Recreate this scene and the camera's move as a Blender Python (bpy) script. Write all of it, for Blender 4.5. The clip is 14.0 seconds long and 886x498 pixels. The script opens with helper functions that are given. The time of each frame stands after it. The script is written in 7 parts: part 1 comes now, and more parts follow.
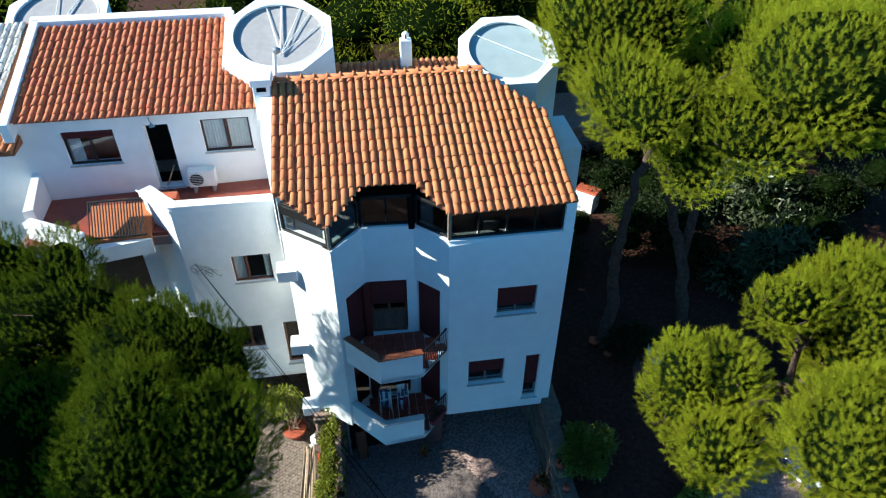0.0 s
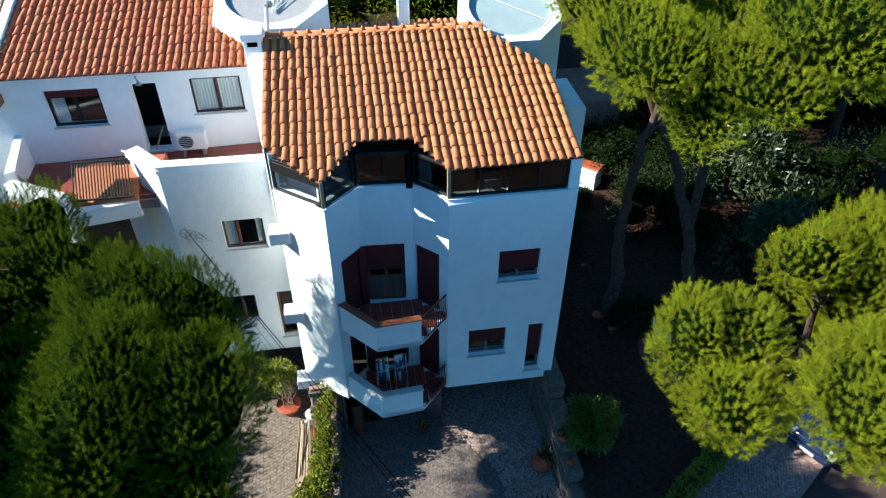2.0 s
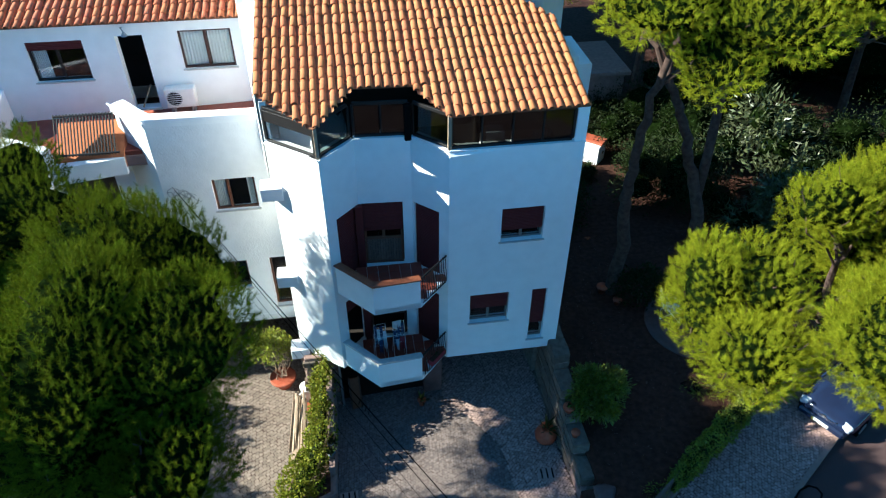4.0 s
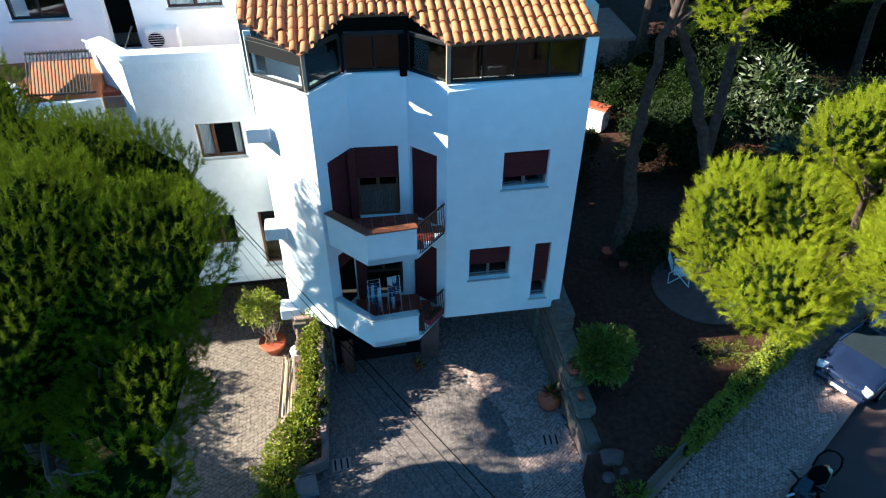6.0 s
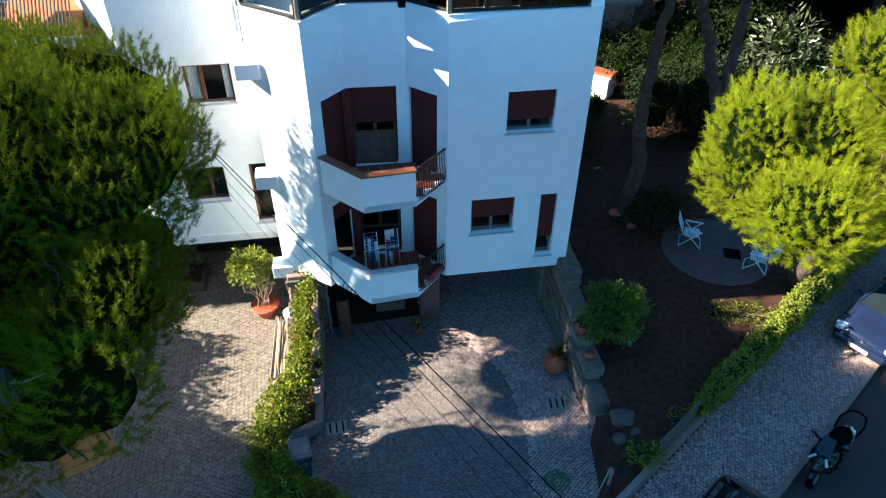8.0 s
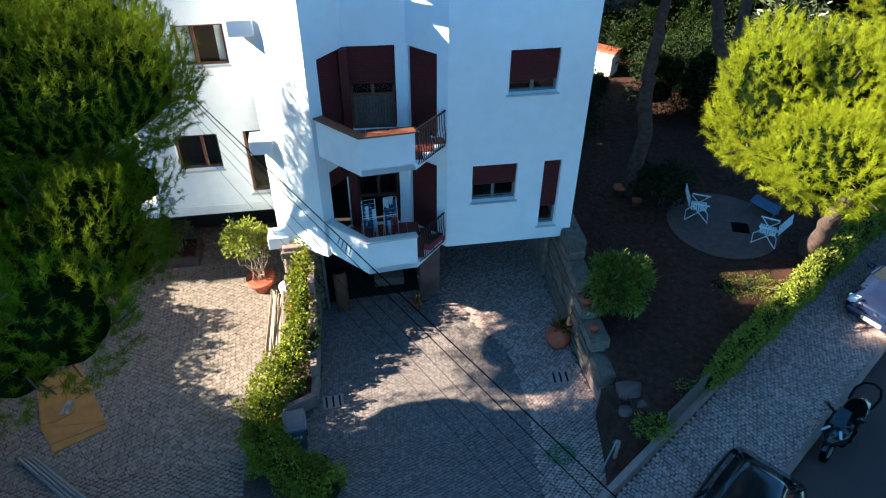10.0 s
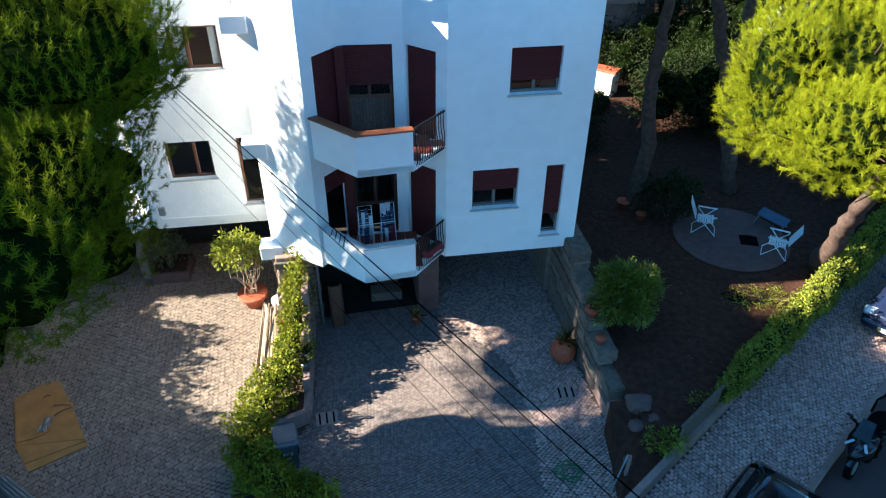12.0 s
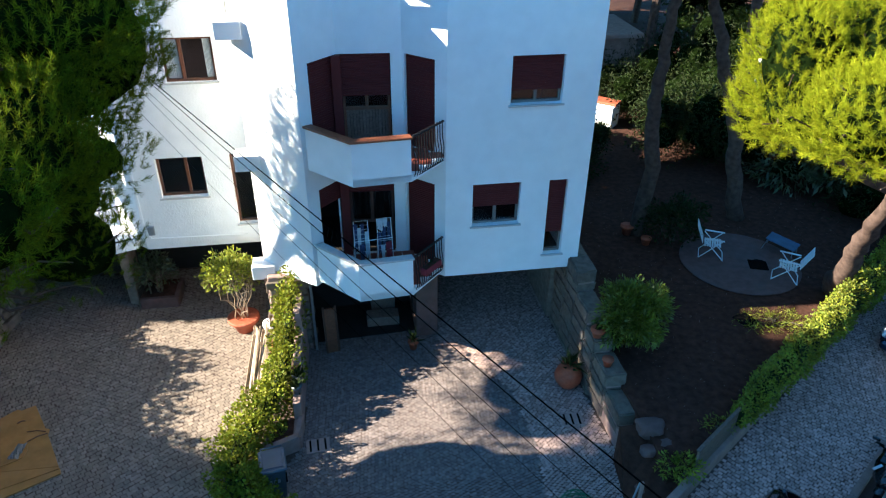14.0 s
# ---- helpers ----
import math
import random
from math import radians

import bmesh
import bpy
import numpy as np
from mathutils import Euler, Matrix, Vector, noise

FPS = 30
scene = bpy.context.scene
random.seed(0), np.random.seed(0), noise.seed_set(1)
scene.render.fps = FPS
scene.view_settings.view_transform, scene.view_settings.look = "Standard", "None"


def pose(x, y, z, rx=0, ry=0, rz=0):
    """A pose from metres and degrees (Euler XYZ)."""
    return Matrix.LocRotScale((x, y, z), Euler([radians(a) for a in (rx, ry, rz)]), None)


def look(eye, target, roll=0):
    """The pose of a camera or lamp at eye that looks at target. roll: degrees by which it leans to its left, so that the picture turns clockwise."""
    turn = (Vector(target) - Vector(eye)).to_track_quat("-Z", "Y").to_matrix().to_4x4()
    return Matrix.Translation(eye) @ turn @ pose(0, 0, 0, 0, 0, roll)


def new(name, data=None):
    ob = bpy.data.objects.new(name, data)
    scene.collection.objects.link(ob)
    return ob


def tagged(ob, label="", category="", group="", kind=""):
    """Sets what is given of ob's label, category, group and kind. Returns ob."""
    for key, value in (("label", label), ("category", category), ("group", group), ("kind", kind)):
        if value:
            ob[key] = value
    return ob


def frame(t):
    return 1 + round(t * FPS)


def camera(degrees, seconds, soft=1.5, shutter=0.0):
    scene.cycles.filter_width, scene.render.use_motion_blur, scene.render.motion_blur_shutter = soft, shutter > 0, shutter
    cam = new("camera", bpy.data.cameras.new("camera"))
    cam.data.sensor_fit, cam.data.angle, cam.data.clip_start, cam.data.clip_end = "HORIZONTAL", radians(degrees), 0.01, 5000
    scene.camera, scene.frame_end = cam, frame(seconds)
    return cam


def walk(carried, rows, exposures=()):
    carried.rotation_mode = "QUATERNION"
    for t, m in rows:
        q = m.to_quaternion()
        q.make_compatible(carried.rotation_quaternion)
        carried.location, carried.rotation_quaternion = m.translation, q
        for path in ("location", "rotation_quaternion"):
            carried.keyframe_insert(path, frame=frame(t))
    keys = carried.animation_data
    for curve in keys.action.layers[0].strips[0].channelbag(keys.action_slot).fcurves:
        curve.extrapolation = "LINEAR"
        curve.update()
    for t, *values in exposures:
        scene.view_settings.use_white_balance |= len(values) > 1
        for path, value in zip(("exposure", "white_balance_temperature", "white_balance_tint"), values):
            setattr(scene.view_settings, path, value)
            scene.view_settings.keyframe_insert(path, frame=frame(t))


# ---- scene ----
import collections
import itertools

cam = camera(65.2, 14.0, soft=1.2)
SKY_STRENGTH, SUN_STRENGTH = 0.082, 5.0
EXPOSURES = [(0.0, 1.35, 5150, -1), (3.0, 1.55, 5150, -2), (6.5, 2.1, 5350, 0), (9.0, 2.35, 5600, 3), (14.0, 2.45, 5700, 5)]
PATH = [
    (0, (0.333, 0.04, 20.007), (0.566, 1.578, 18.75), 0.2),
    (0.5, (0.342, 0.055, 19.738), (0.575, 1.589, 18.476), 0.2),
    (1, (0.346, 0.089, 19.442), (0.579, 1.62, 18.177), 0.2),
    (1.5, (0.358, 0.082, 19.117), (0.591, 1.614, 17.853), 0.2),
    (2, (0.322, 0.033, 18.787), (0.558, 1.567, 17.526), 0.2),
    (2.5, (0.279, -0.015, 18.495), (0.519, 1.519, 17.234), 0.3),
    (3, (0.267, -0.024, 18.156), (0.508, 1.512, 16.897), 0.3),
    (5.5, (0.28, 0.062, 16.209), (0.525, 1.594, 14.946), 0.4),
    (6, (0.295, 0.042, 15.772), (0.541, 1.575, 14.511), 0.5),
    (6.5, (0.32, 0.048, 15.382), (0.565, 1.579, 14.119), 0.5),
    (7, (0.309, 0.052, 14.995), (0.556, 1.581, 13.73), 0.5),
    (7.5, (0.291, 0.047, 14.622), (0.539, 1.575, 13.356), 0.6),
    (8, (0.286, 0.022, 14.259), (0.532, 1.553, 12.996), 0.5),
    (8.5, (0.27, -0.003, 13.967), (0.517, 1.527, 12.703), 0.6),
    (9, (0.282, -0.022, 13.741), (0.525, 1.506, 12.473), 0.5),
    (10.2, (0.3, -0.02, 13.25), (0.544, 1.511, 11.986), 0.45),
    (11.5, (0.306, -0.005, 12.619), (0.558, 1.575, 11.419), 0.4),
    (12, (0.297, 0.025, 12.305), (0.555, 1.625, 11.133), 0.4),
    (12.5, (0.321, 0.068, 11.978), (0.582, 1.691, 10.838), 0.5),
    (13, (0.36, 0.066, 11.703), (0.621, 1.711, 10.595), 0.4),
    (13.5, (0.334, 0.092, 11.478), (0.602, 1.756, 10.401), 0.5),
    (14, (0.327, 0.105, 11.257), (0.599, 1.789, 10.212), 0.5),
]
# Eye heights fall from 20 m to 11 m above the driveway while the drone sinks straight down.
walk(cam, [(t, look(eye, target, roll)) for t, eye, target, roll in PATH], EXPOSURES)

# ---- light ----
SUN = Vector((-0.868, 0.06, 0.49)).normalized()
world = bpy.data.worlds.new("sky")
scene.world = world
world.use_nodes = True
_n = world.node_tree.nodes
_sky = _n.new("ShaderNodeTexSky")
_sky.sky_type = "NISHITA"
_sky.sun_disc = False
_sky.dust_density, _sky.ozone_density, _sky.altitude = 0.0, 3.0, 3000
_sky.sun_elevation = math.asin(SUN.z)
_sky.sun_rotation = math.atan2(SUN.x, SUN.y)
_n["Background"].inputs["Strength"].default_value = SKY_STRENGTH
# Tint that takes red out of the sky's light.
_sky_tint = _n.new("ShaderNodeMix")
_sky_tint.data_type, _sky_tint.blend_type = "RGBA", "MULTIPLY"
_sky_tint.inputs[0].default_value = 1.0
_sky_tint.inputs[7].default_value = (0.56, 0.98, 1.04, 1.0)
world.node_tree.links.new(_sky.outputs[0], _sky_tint.inputs[6])
world.node_tree.links.new(_sky_tint.outputs[2], _n["Background"].inputs["Color"])
sun = new("sun", bpy.data.lights.new("sun", "SUN"))
sun.data.energy, sun.data.angle, sun.data.color = SUN_STRENGTH, radians(0.53), (1.0, 0.85, 0.64)
sun.matrix_world = look(SUN * 60, (0, 0, 0))


# ---- materials ----
def mat(name, base, rough=0.7, metal=0.0, spread=0.0, scale=6.0, stain=0.0, stain_scale=0.7, stain_col=None,
        bump=0.0, bump_scale=60.0, rand=0.0, trans=0.0, spec=0.5, hue=0.0):
    """A procedural surface: grain (spread, scale), broad stains, relief, and a change from piece to piece (rand)."""
    m = bpy.data.materials.new(name)
    m.use_nodes = True
    nt = m.node_tree
    n, l = nt.nodes, nt.links
    b = n["Principled BSDF"]
    b.inputs["Roughness"].default_value = rough
    b.inputs["Metallic"].default_value = metal
    b.inputs["Specular IOR Level"].default_value = spec
    tc = n.new("ShaderNodeTexCoord")
    geo = n.new("ShaderNodeNewGeometry")
    col = n.new("ShaderNodeRGB")
    col.outputs[0].default_value = (*base, 1)
    out = col.outputs[0]

    def noise_tex(sc, detail=4.0):
        t = n.new("ShaderNodeTexNoise")
        t.inputs["Scale"].default_value = sc
        t.inputs["Detail"].default_value = detail
        l.new(geo.outputs["Position"], t.inputs["Vector"])
        return t.outputs["Fac"]

    def mixed(kind, a, c, fac):
        x = n.new("ShaderNodeMix")
        x.data_type, x.blend_type = "RGBA", kind
        for sock, val in ((x.inputs[0], fac), (x.inputs[6], a), (x.inputs[7], c)):
            if isinstance(val, (float, int)):
                sock.default_value = val
            elif isinstance(val, tuple):
                sock.default_value = (*val, 1)
            else:
                l.new(val, sock)
        return x.outputs[2]

    def mapped(v, a, c, lo, hi):
        x = n.new("ShaderNodeMapRange")
        l.new(v, x.inputs[0])
        for i, q in enumerate((a, c, lo, hi)):
            x.inputs[i + 1].default_value = q
        return x.outputs[0]

    if rand or hue:
        oi = n.new("ShaderNodeObjectInfo")
        add = n.new("ShaderNodeMath")
        add.operation = "ADD"
        l.new(oi.outputs["Random"], add.inputs[0])
        l.new(geo.outputs["Random Per Island"], add.inputs[1])
        fr = n.new("ShaderNodeMath")
        fr.operation = "FRACT"
        l.new(add.outputs[0], fr.inputs[0])
        hs = n.new("ShaderNodeHueSaturation")
        l.new(out, hs.inputs["Color"])
        l.new(mapped(fr.outputs[0], 0, 1, 1 - rand, 1 + rand), hs.inputs["Value"])
        if hue:
            m3 = n.new("ShaderNodeMath")
            m3.operation = "MULTIPLY"
            m3.inputs[1].default_value = 7.31
            l.new(fr.outputs[0], m3.inputs[0])
            f2 = n.new("ShaderNodeMath")
            f2.operation = "FRACT"
            l.new(m3.outputs[0], f2.inputs[0])
            l.new(mapped(f2.outputs[0], 0, 1, 0.5 - hue, 0.5 + hue), hs.inputs["Hue"])
        out = hs.outputs[0]
    if spread:
        g = mapped(noise_tex(scale), 0.3, 0.7, 1 - spread, 1 + spread)
        gv = n.new("ShaderNodeCombineColor")
        for i in range(3):
            l.new(g, gv.inputs[i])
        out = mixed("MULTIPLY", out, gv.outputs[0], 1.0)
    if stain:
        s = mapped(noise_tex(stain_scale, 6.0), 0.5, 0.72, 0.0, stain)
        out = mixed("MIX", out, stain_col or tuple(c * 0.5 for c in base), s)
    l.new(out, b.inputs["Base Color"])
    if bump:
        bp = n.new("ShaderNodeBump")
        bp.inputs["Strength"].default_value = min(1.0, bump)
        bp.inputs["Distance"].default_value = 0.01
        l.new(noise_tex(bump_scale, 3.0), bp.inputs["Height"])
        l.new(bp.outputs[0], b.inputs["Normal"])
    if trans:
        tr = n.new("ShaderNodeBsdfTranslucent")
        l.new(out, tr.inputs["Color"])
        ms = n.new("ShaderNodeMixShader")
        ms.inputs[0].default_value = trans
        l.new(b.outputs[0], ms.inputs[1])
        l.new(tr.outputs[0], ms.inputs[2])
        l.new(ms.outputs[0], n["Material Output"].inputs["Surface"])
    return m


def glass(name, tint=(0.8, 0.88, 0.9), clear=0.75):
    """A window pane: a mirror at glancing angles, see-through otherwise."""
    m = bpy.data.materials.new(name)
    m.use_nodes = True
    n, l = m.node_tree.nodes, m.node_tree.links
    gl = n.new("ShaderNodeBsdfGlossy")
    gl.inputs["Roughness"].default_value = 0.03
    tp = n.new("ShaderNodeBsdfTransparent")
    tp.inputs["Color"].default_value = (*(c * clear for c in tint), 1)
    fr = n.new("ShaderNodeLayerWeight")
    fr.inputs["Blend"].default_value = 0.5
    pw = n.new("ShaderNodeMath")
    pw.operation, pw.inputs[1].default_value = "POWER", 4.0
    l.new(fr.outputs["Facing"], pw.inputs[0])
    sc = n.new("ShaderNodeMath")
    sc.operation, sc.inputs[1].default_value, sc.inputs[2].default_value = "MULTIPLY_ADD", 0.9, 0.045
    l.new(pw.outputs[0], sc.inputs[0])
    ms = n.new("ShaderNodeMixShader")
    l.new(sc.outputs[0], ms.inputs[0])
    l.new(tp.outputs[0], ms.inputs[1])
    l.new(gl.outputs[0], ms.inputs[2])
    l.new(ms.outputs[0], n["Material Output"].inputs["Surface"])
    return m


STUCCO = mat("white_stucco", (0.87, 0.87, 0.86), 0.85, spread=0.03, scale=3, stain=0.10, stain_scale=0.9,
             stain_col=(0.62, 0.61, 0.58), bump=0.35, bump_scale=45)
STUCCO_ROUGH = mat("rough_cast_stucco", (0.84, 0.84, 0.83), 0.9, spread=0.03, scale=4, stain=0.15, stain_scale=1.1,
                   stain_col=(0.6, 0.6, 0.58), bump=0.9, bump_scale=22)
TILE = mat("terracotta_roof_tile", (0.5, 0.17, 0.055), 0.8, spread=0.10, scale=9, stain=0.42, stain_scale=0.8,
           stain_col=(0.37, 0.20, 0.07), bump=0.4, bump_scale=50, rand=0.075, hue=0.006)
TILE_RED = mat("red_clay_roof_tile", (0.48, 0.14, 0.05), 0.8, spread=0.14, scale=9, stain=0.4, stain_scale=1.3,
               stain_col=(0.30, 0.11, 0.06), bump=0.4, bump_scale=50, rand=0.075, hue=0.006)
TILE_PAN = mat("weathered_pan_tile", (0.32, 0.125, 0.05), 0.9, spread=0.25, scale=12, stain=0.5, stain_scale=1.5,
               stain_col=(0.16, 0.085, 0.045), bump=0.5, bump_scale=40)
TILE_GREY = mat("lime_washed_tile", (0.60, 0.57, 0.52), 0.85, spread=0.12, scale=8, stain=0.4, stain_col=(0.4, 0.3, 0.24), rand=0.12, bump=0.4)
TERRA = mat("terracotta_floor", (0.22, 0.05, 0.03), 0.5, spread=0.12, scale=7, stain=0.4, stain_col=(0.16, 0.045, 0.024), bump=0.2, rand=0.1)
POT = mat("terracotta_pot", (0.36, 0.075, 0.03), 0.75, spread=0.15, scale=14, stain=0.25, stain_scale=5, stain_col=(0.38, 0.2, 0.13), bump=0.3)
SHUTTER = mat("brown_roller_slat", (0.10, 0.022, 0.021), 0.6, spread=0.08, scale=12, rand=0.06, bump=0.1, spec=0.15)
WOOD = mat("brown_window_wood", (0.14, 0.055, 0.026), 0.5, spread=0.25, scale=18, stain=0.3, stain_scale=3, bump=0.3, bump_scale=80)
WOOD_LT = mat("weathered_plank_wood", (0.34, 0.245, 0.165), 0.75, spread=0.22, scale=12, stain=0.4, stain_scale=3, rand=0.22, bump=0.4)
WOOD_GREY = mat("grey_board_wood", (0.15, 0.10, 0.075), 0.8, spread=0.3, scale=20, stain=0.3, rand=0.2, bump=0.4)
HANDRAIL = mat("oiled_handrail_wood", (0.2, 0.065, 0.028), 0.4, spread=0.2, scale=14, stain=0.3, stain_scale=2, bump=0.2)
IRON = mat("dark_painted_iron", (0.010, 0.008, 0.008), 0.55, spread=0.2, scale=20, bump=0.2, spec=0.4)
ALU = mat("grey_aluminium", (0.30, 0.31, 0.32), 0.4, metal=0.6, spread=0.1, scale=20)
STONE = mat("rubble_wall_stone", (0.18, 0.135, 0.105), 0.9, spread=0.25, scale=7, stain=0.5, stain_scale=3, stain_col=(0.12, 0.115, 0.09), rand=0.22, bump=0.9, bump_scale=18, spec=0.15)
SILL = mat("pale_marble_sill", (0.50, 0.49, 0.47), 0.5, spread=0.1, scale=9, stain=0.2)
CONCRETE = mat("grey_cement", (0.31, 0.205, 0.172), 0.9, spread=0.15, scale=5, stain=0.5, stain_scale=1.4, stain_col=(0.18, 0.14, 0.115), bump=0.6, bump_scale=30, spec=0.15)
SETT = mat("limestone_sett", (0.235, 0.187, 0.15), 0.8, spread=0.15, scale=14, stain=0.5, stain_scale=0.8, stain_col=(0.17, 0.13, 0.1), rand=0.2, bump=0.6, bump_scale=35, spec=0.15)
SETT_DARK = mat("basalt_sett", (0.19, 0.153, 0.14), 0.8, spread=0.15, scale=14, stain=0.55, stain_scale=0.5, stain_col=(0.185, 0.146, 0.13), rand=0.26, bump=0.6, bump_scale=35, spec=0.15)
SETT_PALE = mat("pale_limestone_sett", (0.44, 0.29, 0.25), 0.8, spread=0.15, scale=14, stain=0.5, stain_scale=0.8, stain_col=(0.32, 0.2, 0.17), rand=0.3, bump=0.6, bump_scale=35, spec=0.15)
SETT_MID = mat("grey_limestone_sett", (0.4, 0.28, 0.24), 0.8, spread=0.15, scale=14, stain=0.5, stain_scale=0.8, stain_col=(0.29, 0.2, 0.165), rand=0.32, bump=0.6, bump_scale=35, spec=0.15)
WOOD_DARK = mat("dark_and_shaded_wood", (0.055, 0.022, 0.014), 0.5, spread=0.25, scale=18, bump=0.3)
JOINT = mat("sandy_joint", (0.1, 0.068, 0.055), 0.95, spread=0.3, scale=20, stain=0.4, stain_scale=1.0, bump=0.6, bump_scale=60, spec=0.1)
ASPHALT = mat("asphalt", (0.08, 0.05, 0.047), 0.85, spread=0.2, scale=60, stain=0.3, stain_scale=0.8, stain_col=(0.095, 0.075, 0.068), bump=0.5, bump_scale=120, spec=0.2)
SOIL = mat("garden_soil", (0.06, 0.028, 0.019), 0.95, spread=0.35, scale=6, stain=0.5, stain_scale=0.9, stain_col=(0.03, 0.016, 0.011), bump=0.9, bump_scale=14, spec=0.1)
EARTH = mat("dry_ground", (0.12, 0.09, 0.06), 0.95, spread=0.3, scale=3, stain=0.5, stain_scale=0.2, stain_col=(0.06, 0.065, 0.03), bump=0.8, bump_scale=8, spec=0.1)
NEEDLE = mat("pine_needles", (0.29, 0.312, 0.009), 0.7, rand=0.45, hue=0.02, trans=0.5, spread=0.2, scale=1.2, spec=0.12)
NEEDLE_DK = mat("deep_green_pine_needles", (0.083, 0.107, 0.003), 0.75, rand=0.5, hue=0.02, trans=0.3, spread=0.25, scale=1.0, spec=0.05)
LEAF = mat("creeper_leaf", (0.21, 0.23, 0.016), 0.65, rand=0.4, hue=0.025, trans=0.35, spread=0.25, scale=2.0)
LEAF_VINE = mat("vine_leaf", (0.165, 0.18, 0.012), 0.6, rand=0.45, hue=0.025, trans=0.3, spread=0.25, scale=2.0, spec=0.2)
LEAF_BUSH = mat("glossy_shrub_leaf", (0.14, 0.165, 0.015), 0.45, rand=0.4, hue=0.02, trans=0.25, spread=0.25, scale=2.0)
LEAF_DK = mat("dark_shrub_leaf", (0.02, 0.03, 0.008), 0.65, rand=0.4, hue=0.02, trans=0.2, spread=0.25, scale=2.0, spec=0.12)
LEAF_PALE = mat("pale_shrub_leaf", (0.08, 0.095, 0.04), 0.4, rand=0.4, hue=0.02, trans=0.2)
BARK = mat("pine_bark", (0.085, 0.056, 0.045), 0.95, spread=0.35, scale=7, stain=0.5, stain_scale=4, stain_col=(0.05, 0.032, 0.025), bump=1.0, bump_scale=16, spec=0.1)
TWIG = mat("grey_twig", (0.10, 0.075, 0.055), 0.9, spread=0.3, scale=12, bump=0.4)
CABLE = mat("black_cable_sheath", (0.0015, 0.0015, 0.0015), 1.0, spec=0.0)
FRAME_GREY = mat("weathered_grey_frame", (0.17, 0.15, 0.135), 0.6, spread=0.15, scale=14, bump=0.2)
BLACK = mat("black_rubber", (0.006, 0.006, 0.006), 1.0, spread=0.2, scale=20, bump=0.2, spec=0.0)
CAR_DARK = mat("black_car_paint", (0.012, 0.013, 0.016), 0.12, spread=0.05, scale=4, spec=0.6)
CAR_BLUE = mat("navy_car_paint", (0.012, 0.018, 0.045), 0.14, spread=0.05, scale=4, spec=0.6)
CHROME = mat("chrome", (0.6, 0.6, 0.6), 0.15, metal=1.0, spread=0.05, scale=8)
PLASTIC_W = mat("white_plastic", (0.72, 0.73, 0.72), 0.4, spread=0.05, scale=9, stain=0.15, stain_scale=4)
PLASTIC_G = mat("grey_bin_plastic", (0.075, 0.085, 0.10), 0.45, spread=0.12, scale=9, stain=0.3, stain_scale=3)
FABRIC_W = mat("white_cloth", (0.5, 0.51, 0.53), 0.9, spread=0.1, scale=10, bump=0.3)
FABRIC_B = mat("blue_striped_cloth", (0.03, 0.045, 0.10), 0.9, spread=0.2, scale=10, bump=0.3)
FABRIC_R = mat("maroon_cloth", (0.2, 0.02, 0.03), 0.9, spread=0.2, scale=10, bump=0.3)
CURTAIN = mat("sheer_curtain", (0.88, 0.88, 0.87), 0.9, spread=0.06, scale=8, trans=0.3)
CARDBOARD = mat("worn_plywood_board", (0.38, 0.18, 0.045), 0.8, spread=0.18, scale=4, stain=0.45, stain_scale=2, stain_col=(0.25, 0.14, 0.06), bump=0.3)
# Near-black base colour that holds the darkness of rooms and garage.
INNER_SHADE = mat("shade_dark_plaster", (0.03, 0.025, 0.022), 0.9, spread=0.15, scale=3, stain=0.3, spec=0.1)
GLASS = glass("window_glass", (0.97, 1.0, 1.0), 0.95)
GLASS_TOP = glass("top_floor_glass", (0.9, 1.0, 1.0), 0.32)
GLASS_DARK = glass("tinted_glass", (0.5, 0.6, 0.6), 0.8)
PATIO = mat("dark_patio_stone", (0.125, 0.076, 0.066), 0.85, spread=0.2, scale=5, stain=0.5, stain_scale=1.2, stain_col=(0.08, 0.075, 0.07), bump=0.5, bump_scale=25, spec=0.15)
DOME = mat("skylight_polycarbonate", (0.36, 0.42, 0.43), 0.25, spread=0.08, scale=2, stain=0.3, stain_scale=1.5, stain_col=(0.45, 0.49, 0.48), spec=0.5)
DOME_MESH = mat("shade_mesh", (0.36, 0.335, 0.33), 0.8, spread=0.08, scale=5, stain=0.3, stain_scale=1.0, stain_col=(0.28, 0.25, 0.27), bump=0.3)
LAMP_GLASS = mat("headlight_lens", (0.5, 0.52, 0.55), 0.15, spread=0.05, scale=20)
YELLOW = mat("yellow_strip", (0.6, 0.42, 0.03), 0.5)
GREEN_HOSE = mat("green_hose", (0.03, 0.13, 0.05), 0.5, spread=0.1, scale=20)
BLUE_TARP = mat("faded_blue_canvas", (0.07, 0.11, 0.17), 0.8, spread=0.15, scale=6)
SIGN_BAR = mat("pale_marking", (0.45, 0.46, 0.47), 0.6)


# ---- mesh helpers ----
def box(bm, x0, x1, y0, y1, z0, z1, m=None):
    v = [bm.verts.new((x, y, z)) for z in (z0, z1) for y in (y0, y1) for x in (x0, x1)]
    if m is not None:
        for q in v:
            q.co = m @ q.co
    for f in ((0, 2, 3, 1), (4, 5, 7, 6), (0, 1, 5, 4), (2, 6, 7, 3), (0, 4, 6, 2), (1, 3, 7, 5)):
        bm.faces.new([v[i] for i in f])
    return v


def bevel(bm, w=0.01, seg=1):
    bmesh.ops.bevel(bm, geom=bm.edges[:], offset=w, segments=seg, affect="EDGES", clamp_overlap=True)
    return bm


